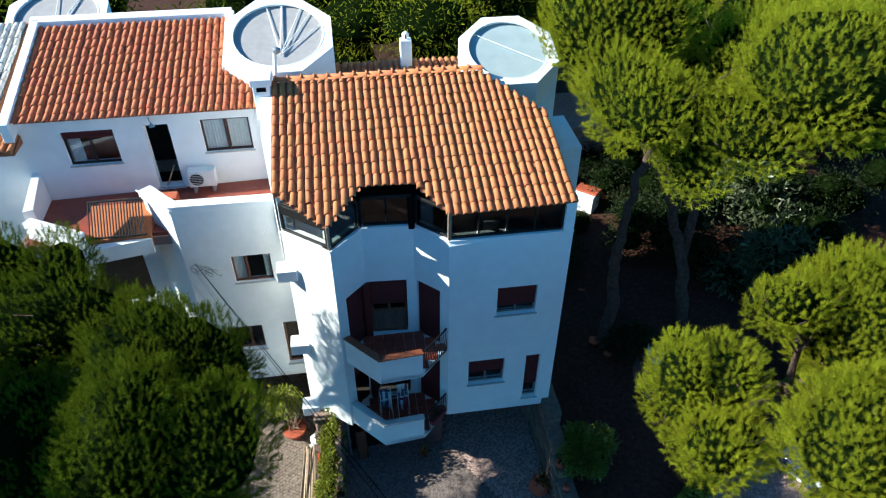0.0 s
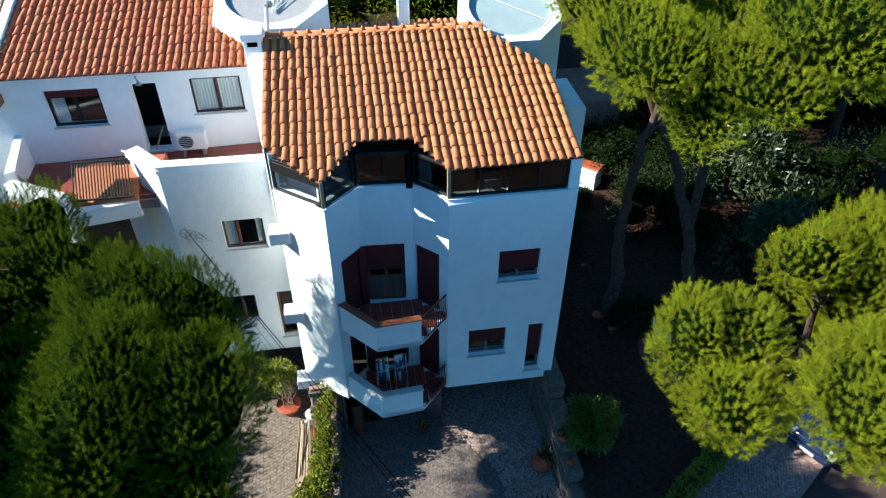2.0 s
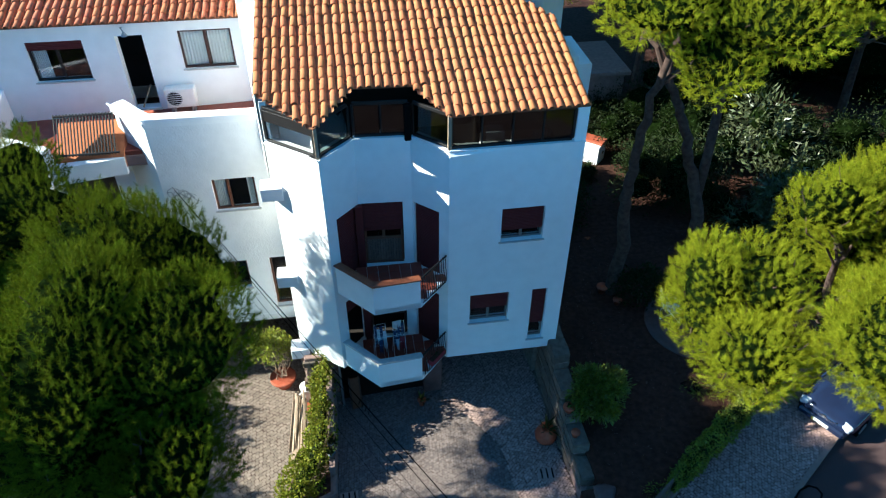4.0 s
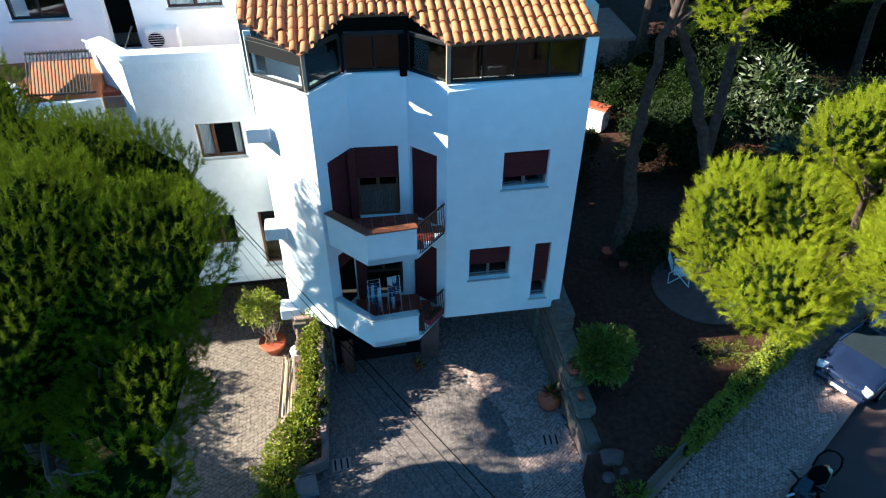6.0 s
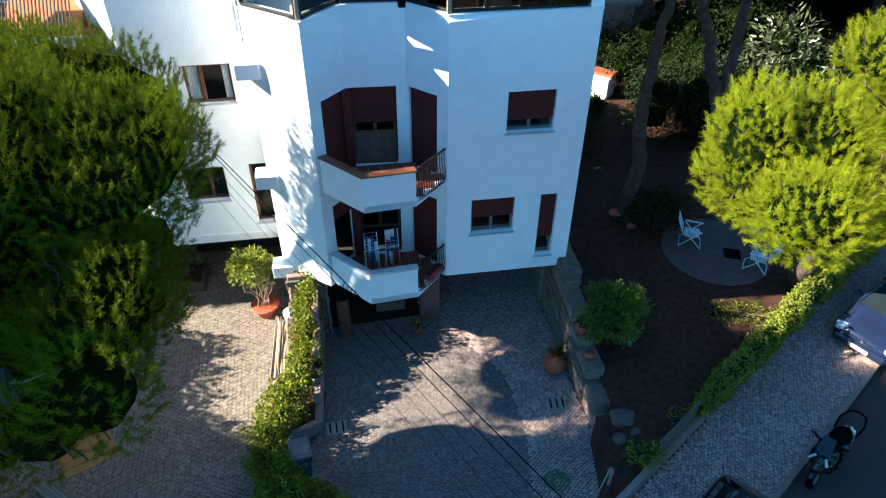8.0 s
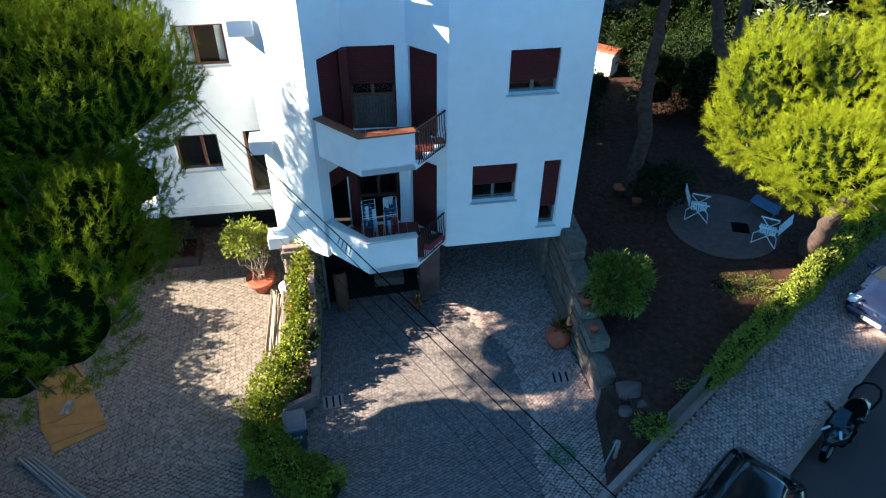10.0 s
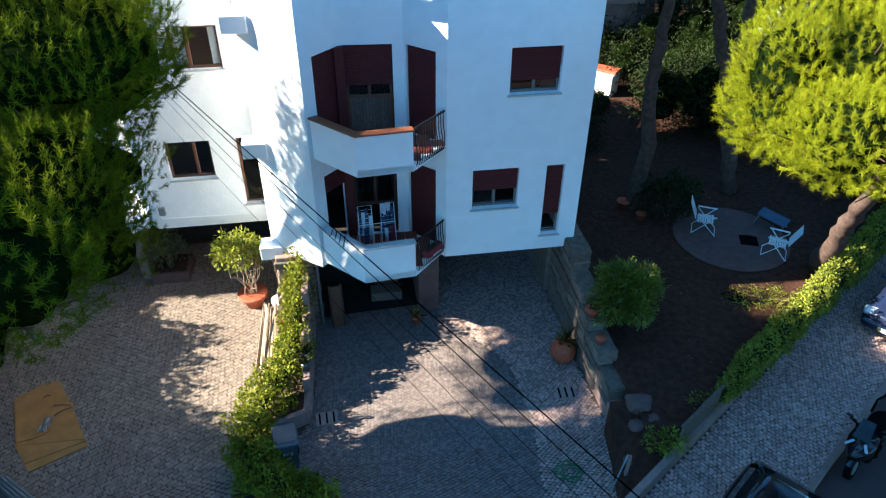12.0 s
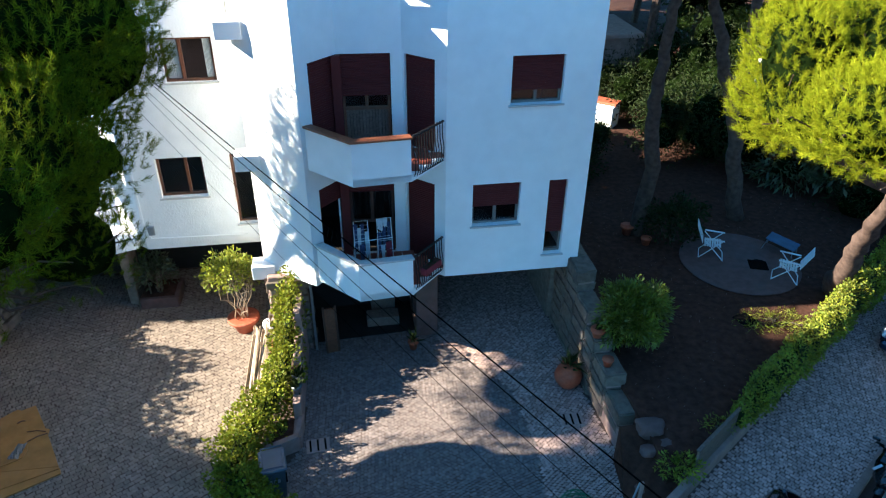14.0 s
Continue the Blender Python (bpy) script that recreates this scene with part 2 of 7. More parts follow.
def bbox(x0, x1, y0, y1, z0, z1, w=0.01, m=None):
    bm = bmesh.new()
    box(bm, x0, x1, y0, y1, z0, z1)
    if w:
        bevel(bm, w)
    if m is not None:
        bm.transform(m)
    return bm


def prism(poly, z0, z1, w=0.0):
    """An upright block on a plan polygon (counter-clockwise); z0 and z1 may be functions of (x, y)."""
    bm = bmesh.new()
    f0 = z0 if callable(z0) else (lambda x, y: z0)
    f1 = z1 if callable(z1) else (lambda x, y: z1)
    a = [bm.verts.new((x, y, f0(x, y))) for x, y in poly]
    b = [bm.verts.new((x, y, f1(x, y))) for x, y in poly]
    k = len(poly)
    bm.faces.new(a[::-1])
    bm.faces.new(b)
    for i in range(k):
        bm.faces.new((a[i], a[(i + 1) % k], b[(i + 1) % k], b[i]))
    if w:
        bevel(bm, w)
    return bm


def tube(bm, pts, radii, n=8, cap=True):
    """A round bar through points, with its own radius at each."""
    pts = [Vector(p) for p in pts]
    if not isinstance(radii, (list, tuple)):
        radii = [radii] * len(pts)
    rings, side = [], None
    for i, p in enumerate(pts):
        d = (pts[min(i + 1, len(pts) - 1)] - pts[max(i - 1, 0)]).normalized()
        if side is None:
            side = d.orthogonal().normalized()
        side = (side - d * side.dot(d)).normalized()
        up = d.cross(side)
        rings.append([bm.verts.new(p + (side * math.cos(a) + up * math.sin(a)) * radii[i]) for a in (2 * math.pi * j / n for j in range(n))])
    for r, s in zip(rings, rings[1:]):
        for j in range(n):
            bm.faces.new((r[j], r[(j + 1) % n], s[(j + 1) % n], s[j]))
    if cap:
        bm.faces.new(rings[0][::-1])
        bm.faces.new(rings[-1])
    return bm


def lathe(profile, n=20, centre=(0, 0, 0)):
    """A turned shape from (radius, height) pairs."""
    bm = bmesh.new()
    cx, cy, cz = centre
    rings = [[bm.verts.new((cx + r * math.cos(2 * math.pi * j / n), cy + r * math.sin(2 * math.pi * j / n), cz + z)) for j in range(n)] for r, z in profile]
    for r, s in zip(rings, rings[1:]):
        for j in range(n):
            bm.faces.new((r[j], r[(j + 1) % n], s[(j + 1) % n], s[j]))
    bm.faces.new(rings[0][::-1])
    bm.faces.new(rings[-1])
    return bm


def mesh_of(name, bm, material, smooth=False):
    me = bpy.data.meshes.new(name)
    bm.normal_update()
    bm.to_mesh(me)
    bm.free()
    me.materials.append(material)
    if smooth:
        me.polygons.foreach_set("use_smooth", [True] * len(me.polygons))
    return me


def raw_mesh(name, verts, faces, material, flat=False):
    """A mesh from arrays: verts (n, 3), faces (m, k)."""
    me = bpy.data.meshes.new(name)
    verts, faces = np.asarray(verts, dtype=np.float32), np.asarray(faces, dtype=np.int32)
    k = faces.shape[1]
    me.vertices.add(len(verts))
    me.vertices.foreach_set("co", verts.ravel())
    me.loops.add(faces.size)
    me.loops.foreach_set("vertex_index", faces.ravel())
    me.polygons.add(len(faces))
    me.polygons.foreach_set("loop_start", np.arange(0, faces.size, k, dtype=np.int32))
    if flat:
        me.polygons.foreach_set("use_smooth", np.zeros(len(faces), dtype=bool))
    me.update(calc_edges=True)
    me.validate()
    me.materials.append(material)
    return me


def part(name, bm, material, parent, label="", smooth=False):
    me = bm if isinstance(bm, bpy.types.Mesh) else mesh_of(name, bm, material, smooth)
    ob = new(name, me)
    ob.parent = parent
    return tagged(ob, label)


def thing(name, label, category, bm=None, material=None, group="", kind="", smooth=False, at=None):
    """A top-level thing: a mesh of its own, or an Empty for its parts."""
    me = None if bm is None else (bm if isinstance(bm, bpy.types.Mesh) else mesh_of(name, bm, material, smooth))
    ob = new(name, me)
    if at is not None:
        ob.matrix_basis = at
    return tagged(ob, label, category, group, kind)


def v2(p, q, s, off=0.0):
    """A point s metres from p towards q, off metres to the right of that way (outside)."""
    d = (Vector(q) - Vector(p)).normalized()
    return Vector(p) + d * s + Vector((d.y, -d.x)) * off


def wall_mesh(p, q, z0, z1, thick, holes=()):
    """A wall from p to q (outside on the right), with holes (s0, s1, za, zb) that go through it."""
    p, q = Vector(p), Vector(q)
    length = (q - p).length
    us = sorted({0.0, length, *(h[0] for h in holes), *(h[1] for h in holes)})
    zs = sorted({z0, z1, *(h[2] for h in holes), *(h[3] for h in holes)})
    us = [u for u in us if 0 <= u <= length]
    zs = [z for z in zs if z0 <= z <= z1]
    bm = bmesh.new()
    cache = {}

    def vert(i, j, inner):
        key = (i, j, inner)
        if key not in cache:
            c = v2(p, q, us[i], -thick if inner else 0.0)
            cache[key] = bm.verts.new((c.x, c.y, zs[j]))
        return cache[key]

    def solid(i, j):
        if not (0 <= i < len(us) - 1 and 0 <= j < len(zs) - 1):
            return False
        u, z = (us[i] + us[i + 1]) / 2, (zs[j] + zs[j + 1]) / 2
        return not any(h[0] < u < h[1] and h[2] < z < h[3] for h in holes)

    for i in range(len(us) - 1):
        for j in range(len(zs) - 1):
            if not solid(i, j):
                continue
            a, b, c, d = (i, j), (i + 1, j), (i + 1, j + 1), (i, j + 1)
            bm.faces.new([vert(*k, False) for k in (a, b, c, d)])
            bm.faces.new([vert(*k, True) for k in (d, c, b, a)])
            for e, f, ni, nj in ((b, a, i, j - 1), (c, b, i + 1, j), (d, c, i, j + 1), (a, d, i - 1, j)):
                if not solid(ni, nj):
                    bm.faces.new((vert(*e, False), vert(*f, False), vert(*f, True), vert(*e, True)))
    return bm


def in_poly(x, y, poly):
    """Which of the points (arrays) lie inside a plan polygon."""
    inside = np.zeros(len(x), dtype=bool)
    k = len(poly)
    for i in range(k):
        (x0, y0), (x1, y1) = poly[i], poly[(i + 1) % k]
        cross = ((y0 > y) != (y1 > y)) & (x < (x1 - x0) * (y - y0) / ((y1 - y0) or 1e-9) + x0)
        inside ^= cross
    return inside


# ---- ground ----
SU, SV = Vector((0.826, 0.564)), Vector((-0.564, 0.826))   # along the street, and towards the garden
SO = Vector((6.39, 8.10))


def street(u, v):
    p = SO + SU * u + SV * v
    return (p.x, p.y)


def drive_z(x, y):
    """The driveway: level before the garage, rising to the street."""
    return -0.2 + 0.45 * np.clip((9.6 - np.asarray(y, dtype=float)) / 3.0, 0, 1)


thing("ground", "dry bare earth around the houses", "ground", prism([(-500, -500), (500, -500), (500, 500), (-500, 500)], -1.0, -0.42), EARTH, kind="structure")
GARDEN = [(6.05, 8.35), street(0.3, 0.2), street(60, 0.2), (60, 70), (5.95, 70)]
thing("garden_ground", "bare brown garden soil in the shade of the pines", "ground", prism(GARDEN, -0.42, 0.82), SOIL, kind="structure")
thing("back_ground", "dark earth behind the houses", "ground", prism([(-60, 24.5), (5.9, 24.5), (5.9, 70), (-60, 70)], -0.42, 0.8), SOIL, kind="structure")
PAVE = [street(-14, -2.1), street(40, -2.1), street(40, 0), street(-14, 0)]
ROAD = [street(-60, -30), street(60, -30), street(60, -2.24), street(-60, -2.24)]
thing("road", "grey asphalt street beside the pavement", "road", prism(ROAD, -0.42, 0.13), ASPHALT, kind="structure")


def sheet(poly_x, poly_y, off):
    """A bed for paving that follows the driveway's fall."""
    bm = bmesh.new()
    rows = [[bm.verts.new((x, y, float(drive_z(x, y)) + off)) for x in poly_x] for y in poly_y]
    for r, s in zip(rows, rows[1:]):
        for i in range(len(poly_x) - 1):
            bm.faces.new((r[i], r[i + 1], s[i + 1], s[i]))
    return bm


driveway = thing("driveway", "stone-paved driveway in front of the white house", "driveway",
                 sheet([-1.6, 6.0], [6.4, 7.0, 7.6, 8.2, 8.8, 9.4, 9.6, 19.0], -0.002), JOINT, kind="structure")
driveway_left = thing("driveway_left", "stone-sett driveway of the neighbouring house", "driveway",
                      sheet([-14.0, -1.6], [2.0, 5.0, 6.6, 7.5, 8.5, 9.6, 21.0], -0.002), JOINT, kind="structure")
pavement = thing("pavement", "limestone sett pavement along the garden wall", "pavement", prism(PAVE, -0.42, 0.291), JOINT, kind="structure")
kerb = thing("kerb", "pale stone kerb between pavement and street", "kerb", kind="structure")
for i in range(40):
    part("kerb_stone", prism([street(-13.6 + i, -2.24), street(-12.61 + i, -2.24), street(-12.61 + i, -2.1), street(-13.6 + i, -2.1)], -0.4, 0.305, 0.01), CONCRETE, kerb)

# ---- white villa ----
L, D, P2, P1, C, R = (-1.69, 14.73), (-0.45, 13.71), (0.38, 14.58), (1.74, 14.5), (2.57, 13.7), (5.84, 13.7)
BACK = 18.6
SILL_Z, BASE_Z, EAVE_Z = 9.06, 2.05, 10.02
villa = thing("villa", "white rendered three-storey villa with terracotta tiled roof", "house")


def roof_z(y):
    return 10.12 + 0.258 * (y - 13.4)


# plan of the outer wall, storey by storey
wl = (Vector(P2) - Vector(D)).length
wr = (Vector(C) - Vector(P1)).length
wm = (Vector(P1) - Vector(P2)).length
DOOR_HOLES = [(5.12, 7.2), (2.32, 4.4)]
WIN_FRONT = [(1.36, 2.48, 6.24, 7.28), (0.62, 1.72, 3.37, 4.43), (2.38, 2.82, 2.47, 4.43)]
part("wall", wall_mesh(C, R, BASE_Z, SILL_Z, 0.3, WIN_FRONT), STUCCO, villa)
part("wall", wall_mesh(L, D, BASE_Z, SILL_Z, 0.3), STUCCO, villa)
part("wall", wall_mesh(D, P2, BASE_Z, SILL_Z, 0.2, [(0.36, wl - 0.06, a, b) for a, b in DOOR_HOLES]), STUCCO, villa)
part("wall", wall_mesh(P2, P1, BASE_Z, SILL_Z, 0.2, [(0.06, wm - 0.24, a, b) for a, b in DOOR_HOLES]), STUCCO, villa)
part("wall", wall_mesh(P1, C, BASE_Z, SILL_Z, 0.2, [(0.06, wr - 0.3, a, b) for a, b in DOOR_HOLES]), STUCCO, villa)
part("wall", wall_mesh((5.84, 14.004), (5.84, BACK - 0.3), 2.06, 9.9, 0.3), STUCCO, villa)
part("wall", wall_mesh((-1.68, 18.28), (-1.68, 15.1), BASE_Z, SILL_Z, 0.3), STUCCO, villa)
part("wall", wall_mesh((5.84, BACK), (-1.69, BACK), -0.3, 10.4, 0.3), STUCCO, villa)
INN = [(-1.4, 14.9), (-0.42, 14.1), (0.28, 14.82), (1.84, 14.76), (2.68, 14.02), (5.52, 14.02), (5.52, 18.28), (-1.4, 18.28)]
# Slabs carry the rooms' darkness in their colour.
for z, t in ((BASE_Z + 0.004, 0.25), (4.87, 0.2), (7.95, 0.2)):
    part("floor_slab", prism(INN, z, z + t), INNER_SHADE, villa)
# raised ledge under the glazing
for a, b in ((L, D), (D, P2), (P2, P1), (P1, C), (C, R)):
    n0, n1 = v2(a, b, 0.0, 0.035), v2(a, b, (Vector(b) - Vector(a)).length, 0.035)
    i0, i1 = v2(a, b, 0.0, -0.3), v2(a, b, (Vector(b) - Vector(a)).length, -0.3)
    part("ledge", prism([tuple(n0), tuple(n1), tuple(i1), tuple(i0)], SILL_Z, SILL_Z + 0.035), STUCCO, villa)
# weathered slope below the front glazing
part("sloping_sill", prism([(2.56, 13.63), (4.4, 13.692), (4.4, 13.70), (2.56, 13.70)], SILL_Z - 0.13, lambda x, y: SILL_Z - 0.11 if y < 13.695 else SILL_Z - 0.004), STUCCO, villa)
# near-black inner walls that stop the view; the rooms' darkness is in their colour
part("partition", bbox(-1.38, 5.5, 16.6, 16.7, 2.3, 10.4, 0), INNER_SHADE, villa)
part("partition", bbox(2.5, 2.6, 14.9, 16.6, 2.3, 7.94, 0), INNER_SHADE, villa)


def shutter(parent, p, q, s0, s1, za, zb, off=-0.1, pitch=0.048):
    """A roller blind: one slat per row, each with a rounded face."""
    rows = max(1, round((zb - za) / pitch))
    h = (zb - za) / rows
    a, b = v2(p, q, s0, off), v2(p, q, s1, off)
    d = (b - a).normalized()
    nrm = Vector((d.y, -d.x))
    bm = bmesh.new()
    prof = ((0, 0.0), (0.004, 0.25), (0.012, 0.35), (0.016, 0.6), (0.012, 0.85), (0.0, 1.0))
    for end in (a, b):
        for o, f in prof:
            c = end + nrm * o
            bm.verts.new((c.x, c.y, za + f * h))
    bm.verts.ensure_lookup_table()
    k = len(prof)
    for i in range(k - 1):
        bm.faces.new((bm.verts[i], bm.verts[k + i], bm.verts[k + i + 1], bm.verts[i + 1]))
    bm.faces.new((bm.verts[0], bm.verts[k - 1], bm.verts[2 * k - 1], bm.verts[k]))
    me = mesh_of("slat", bm, SHUTTER)
    for r in range(rows):
        ob = part("slat", me, None, parent)
        ob.location.z = r * h


def bar(parent, name, p, q, s0, s1, za, zb, off0, off1, material, label=""):
    """A straight member in a wall's plane: from s0 to s1 along it, za to zb high, between two offsets."""
    poly = [tuple(v2(p, q, s0, off1)), tuple(v2(p, q, s1, off1)), tuple(v2(p, q, s1, off0)), tuple(v2(p, q, s0, off0))]
    return part(name, prism(poly, za, zb, 0.004), material, parent, label)


def window(house, p, q, s0, s1, za, zb, drop=0.0, sill=True, split=0.5, frame_mat=WOOD, curtain=False, deep=0.14, label=""):
    """A framed window in a wall from p to q: frame, mullion, panes, a blind let down by drop, and a sill."""
    fr = 0.055
    bm = bmesh.new()
    for (a, b, c, d) in ((s0, s1, za, za + fr), (s0, s1, zb - fr, zb), (s0, s0 + fr, za + fr, zb - fr), (s1 - fr, s1, za + fr, zb - fr)):
        poly = [tuple(v2(p, q, a, -deep)), tuple(v2(p, q, b, -deep)), tuple(v2(p, q, b, -deep - 0.06)), tuple(v2(p, q, a, -deep - 0.06))]
        x = prism(poly, c, d)
        tmp = bpy.data.meshes.new("tmp")
        x.to_mesh(tmp)
        x.free()
        bm.from_mesh(tmp)
        bpy.data.meshes.remove(tmp)
    w = part("window", bm, frame_mat, house, label or "brown wooden window with a roller blind")
    sm = s0 + (s1 - s0) * split
    if split:
        bar(w, "mullion", p, q, sm - 0.035, sm + 0.035, za + fr, zb - fr, -deep - 0.065, -deep + 0.006, frame_mat)
    for a, b in ((s0 + fr, sm - 0.035), (sm + 0.035, s1 - fr)) if split else ((s0 + fr, s1 - fr),):
        ob = bar(w, "pane", p, q, a, b, za + fr, zb - fr, -deep - 0.035, -deep - 0.03, GLASS)
        ob.visible_shadow = False
    if drop:
        shutter(w, p, q, s0 + 0.01, s1 - 0.01, zb - (zb - za) * drop, zb - 0.005, -deep + 0.035)
    if sill:
        bar(w, "sill", p, q, s0 - 0.05, s1 + 0.05, za - 0.04, za - 0.002, -0.12, 0.05, SILL, "pale stone sill")
    if curtain:
        for a, b in curtain:
            n = 14
            bm = bmesh.new()
            top = []
            for i in range(n + 1):
                c = v2(p, q, s0 + (s1 - s0) * (a + (b - a) * i / n), -deep - 0.07 - 0.018 * (i % 2))
                top.append((bm.verts.new((c.x, c.y, za + fr)), bm.verts.new((c.x, c.y, zb))))
            for (e, f), (g, h) in zip(top, top[1:]):
                bm.faces.new((e, g, h, f))
            part("curtain", bm, CURTAIN, w, "sheer white curtain")
    return w


window(villa, C, R, *WIN_FRONT[0], drop=0.73, frame_mat=FRAME_GREY)
window(villa, C, R, *WIN_FRONT[1], drop=0.57, frame_mat=FRAME_GREY)
window(villa, C, R, *WIN_FRONT[2], drop=0.72, split=0.0, frame_mat=FRAME_GREY)
# french doors of the two balconies
for lvl, (za, zb) in enumerate(DOOR_HOLES):
    left = part("door", bmesh.new(), SHUTTER, villa, "balcony door behind a closed brown roller blind")
    if lvl == 0:
        shutter(left, D, P2, 0.38, wl - 0.08, za, zb - 0.004, -0.06)
    else:
        shutter(left, D, P2, 0.38, wl - 0.08, zb - 0.5, zb - 0.004, -0.06)
    bar(left, "door_post", D, P2, wl - 0.09, wl - 0.03, za, zb - 0.004, -0.12, -0.02, WOOD_DARK)
    part("corner_post", bbox(0.26, 0.46, 14.43, 14.57, za, zb - 0.002, 0.01), SHUTTER, left)
    mid = part("door", bmesh.new(), WOOD, villa, "wooden balcony door with a half-lowered roller blind")
    shutter(mid, P2, P1, 0.08, wm - 0.26, zb - (0.92 if lvl == 0 else 0.42), zb - 0.004, -0.06)
    m0, m1 = 0.08, wm - 0.26
    mm = (m0 + m1) / 2
    for a, b, c, d in ((m0, m1, za, za + 0.08), (m0, m1, zb - 0.1, zb - 0.004), (m0, m0 + 0.06, za + 0.08, zb - 0.1),
                       (m1 - 0.06, m1, za + 0.08, zb - 0.1), (mm - 0.04, mm + 0.04, za + 0.9, zb - 0.1), (m0 + 0.06, m1 - 0.06, za + 0.82, za + 0.9)):
        # Lower door frame takes a darker wood, which paints in the balcony's shade.
        bar(mid, "door_frame", P2, P1, a, b, c, d, -0.17, -0.11, WOOD if lvl == 0 else WOOD_DARK)
    for a, b in ((m0 + 0.06, mm - 0.04), (mm + 0.04, m1 - 0.06)):
        bar(mid, "pane", P2, P1, a, b, za + 0.9, zb - 0.1, -0.145, -0.14, GLASS).visible_shadow = False
    if lvl == 0:
        k = 13
        for i in range(k):
            a = m0 + 0.06 + (m1 - m0 - 0.12) * i / k
            bar(mid, "board", P2, P1, a + 0.003, a + (m1 - m0 - 0.12) / k - 0.003, za + 0.08, za + 0.82, -0.16, -0.125, WOOD_GREY)
    right = part("door", bmesh.new(), SHUTTER, villa, "balcony door behind a closed brown roller blind")
    shutter(right, P1, C, 0.08, wr - 0.32, za, zb - 0.004, -0.06)

# balconies: solid parapet, wooden handrail, an iron railing on one side
BAL = [(0.53, 12.70), (1.72, 12.80)]
for z, rail_mat, name in ((5.04, HANDRAIL, "upper"), (2.23, SILL, "lower")):
    bal = part("balcony", prism([(-0.36, 13.78), BAL[0], BAL[1], (2.53, 13.69), (1.72, 14.45), (0.4, 14.5)], z, z + 0.16), STUCCO, villa,
               name + " balcony with a white parapet")
    top = z + 0.93
    pts = [(-0.36, 13.66), BAL[0], BAL[1]]
    inner = [(-0.24, 13.74), (0.58, 12.84), (1.71, 12.935)]
    for a, b, ia, ib in zip(pts, pts[1:], inner, inner[1:]):
        part("parapet", prism([a, b, ib, ia], z + 0.004, top), STUCCO, bal)
        da, db = v2(a, b, -0.03, 0.035), v2(a, b, (Vector(b) - Vector(a)).length + 0.03, 0.035)
        ca, cb = v2(ia, ib, 0.0, -0.03), v2(ia, ib, (Vector(ib) - Vector(ia)).length, -0.03)
        part("handrail", prism([tuple(da), tuple(db), tuple(cb), tuple(ca)], top + 0.003, top + 0.05, 0.008), rail_mat, bal)
    r0, r1 = Vector((1.76, 12.87)), Vector((2.5, 13.64))
    for zz, rr in ((top + 0.02, 0.024), (z + 0.06, 0.016)):
        part("rail", tube(bmesh.new(), [(r0.x, r0.y, zz), (r1.x, r1.y, zz)], rr, 8), IRON, bal)
    for i in range(12):
        c = r0.lerp(r1, (i + 0.3) / 11.8)
        bm = bmesh.new()
        o = Vector((0.707, -0.707)) * 0.05
        tube(bm, [(c.x, c.y, z + 0.06), (c.x + o.x * 0.9, c.y + o.y * 0.9, z + 0.16), (c.x + o.x, c.y + o.y, z + 0.4),
                  (c.x + o.x * 0.2, c.y + o.y * 0.2, z + 0.62), (c.x, c.y, top + 0.02), (c.x, c.y, top + 0.055)],
             [0.011, 0.011, 0.011, 0.011, 0.011, 0.02], 6)
        part("baluster", bm, IRON, bal)
    # floor tiles
    floor_poly = [(-0.22, 13.8), (0.58, 12.86), (1.7, 12.95), (2.46, 13.68), (1.73, 14.42), (0.4, 14.48)]
    me = mesh_of("floor_tile", bbox(-0.144, 0.144, -0.144, 0.144, 0, 0.015, 0.004), TERRA)
    for i in range(-4, 12):
        for j in range(-2, 8):
            x, y = 0.0 + i * 0.295, 12.8 + j * 0.295
            if in_poly(np.array([x]), np.array([y]), floor_poly)[0]:
                ob = part("floor_tile", me, None, bal)
                ob.location = (x, y, z + 0.165)

# projecting white blocks at the corner
for zt in (8.01, 5.16, 2.31):
    part("corner_block", bbox(-1.97, -1.43, 14.42, 14.9, zt - 0.42, zt - 0.06, 0.012), STUCCO, villa)

# top-floor glazing
GZ0, GZ1 = SILL_Z + 0.035, 10.0
for (a, b, cuts, tone) in ((C, R, (0.0, 0.25, 0.5, 0.75), GLASS_TOP), (P1, C, (0.0,), GLASS_DARK), (P2, P1, (0.0, 0.5), GLASS_TOP), (D, P2, (0.0,), GLASS_DARK), (L, D, (0.0,), GLASS)):
    ln = (Vector(b) - Vector(a)).length - (0.28 if b is R else 0.0)
    gl = part("glazing", bmesh.new(), WOOD, villa, "dark framed fixed glazing under the eaves")
    for c, e in ((GZ0, GZ0 + 0.06), (GZ1 - 0.08, GZ1)):
        bar(gl, "glazing_rail", a, b, 0.04, ln - 0.04, c, e, -0.12, -0.05, IRON)
    # Board added to the left glazing to trim the sun patch in the recess.
    if a is L:
        bar(gl, "header", a, b, 0.04, ln - 0.04, 9.63, GZ1 - 0.085, -0.118, -0.052, IRON)
    for f in (*cuts, 1.0):
        s = 0.03 + (ln - 0.06) * f
        wide = 0.05 if f in (0.0, 1.0) else 0.03
        bar(gl, "mullion", a, b, s - wide * 0.6, s + wide * 0.6, GZ0 + 0.06, GZ1 - 0.08, -0.125, -0.045, IRON)
    ends = (*cuts, 1.0)
    for f, g in zip(ends, ends[1:]):
        bar(gl, "pane", a, b, 0.06 + (ln - 0.12) * f, 0.0 + (ln - 0.02) * g - 0.03, GZ0 + 0.06, GZ1 - 0.08, -0.088, -0.084, tone).visible_shadow = False
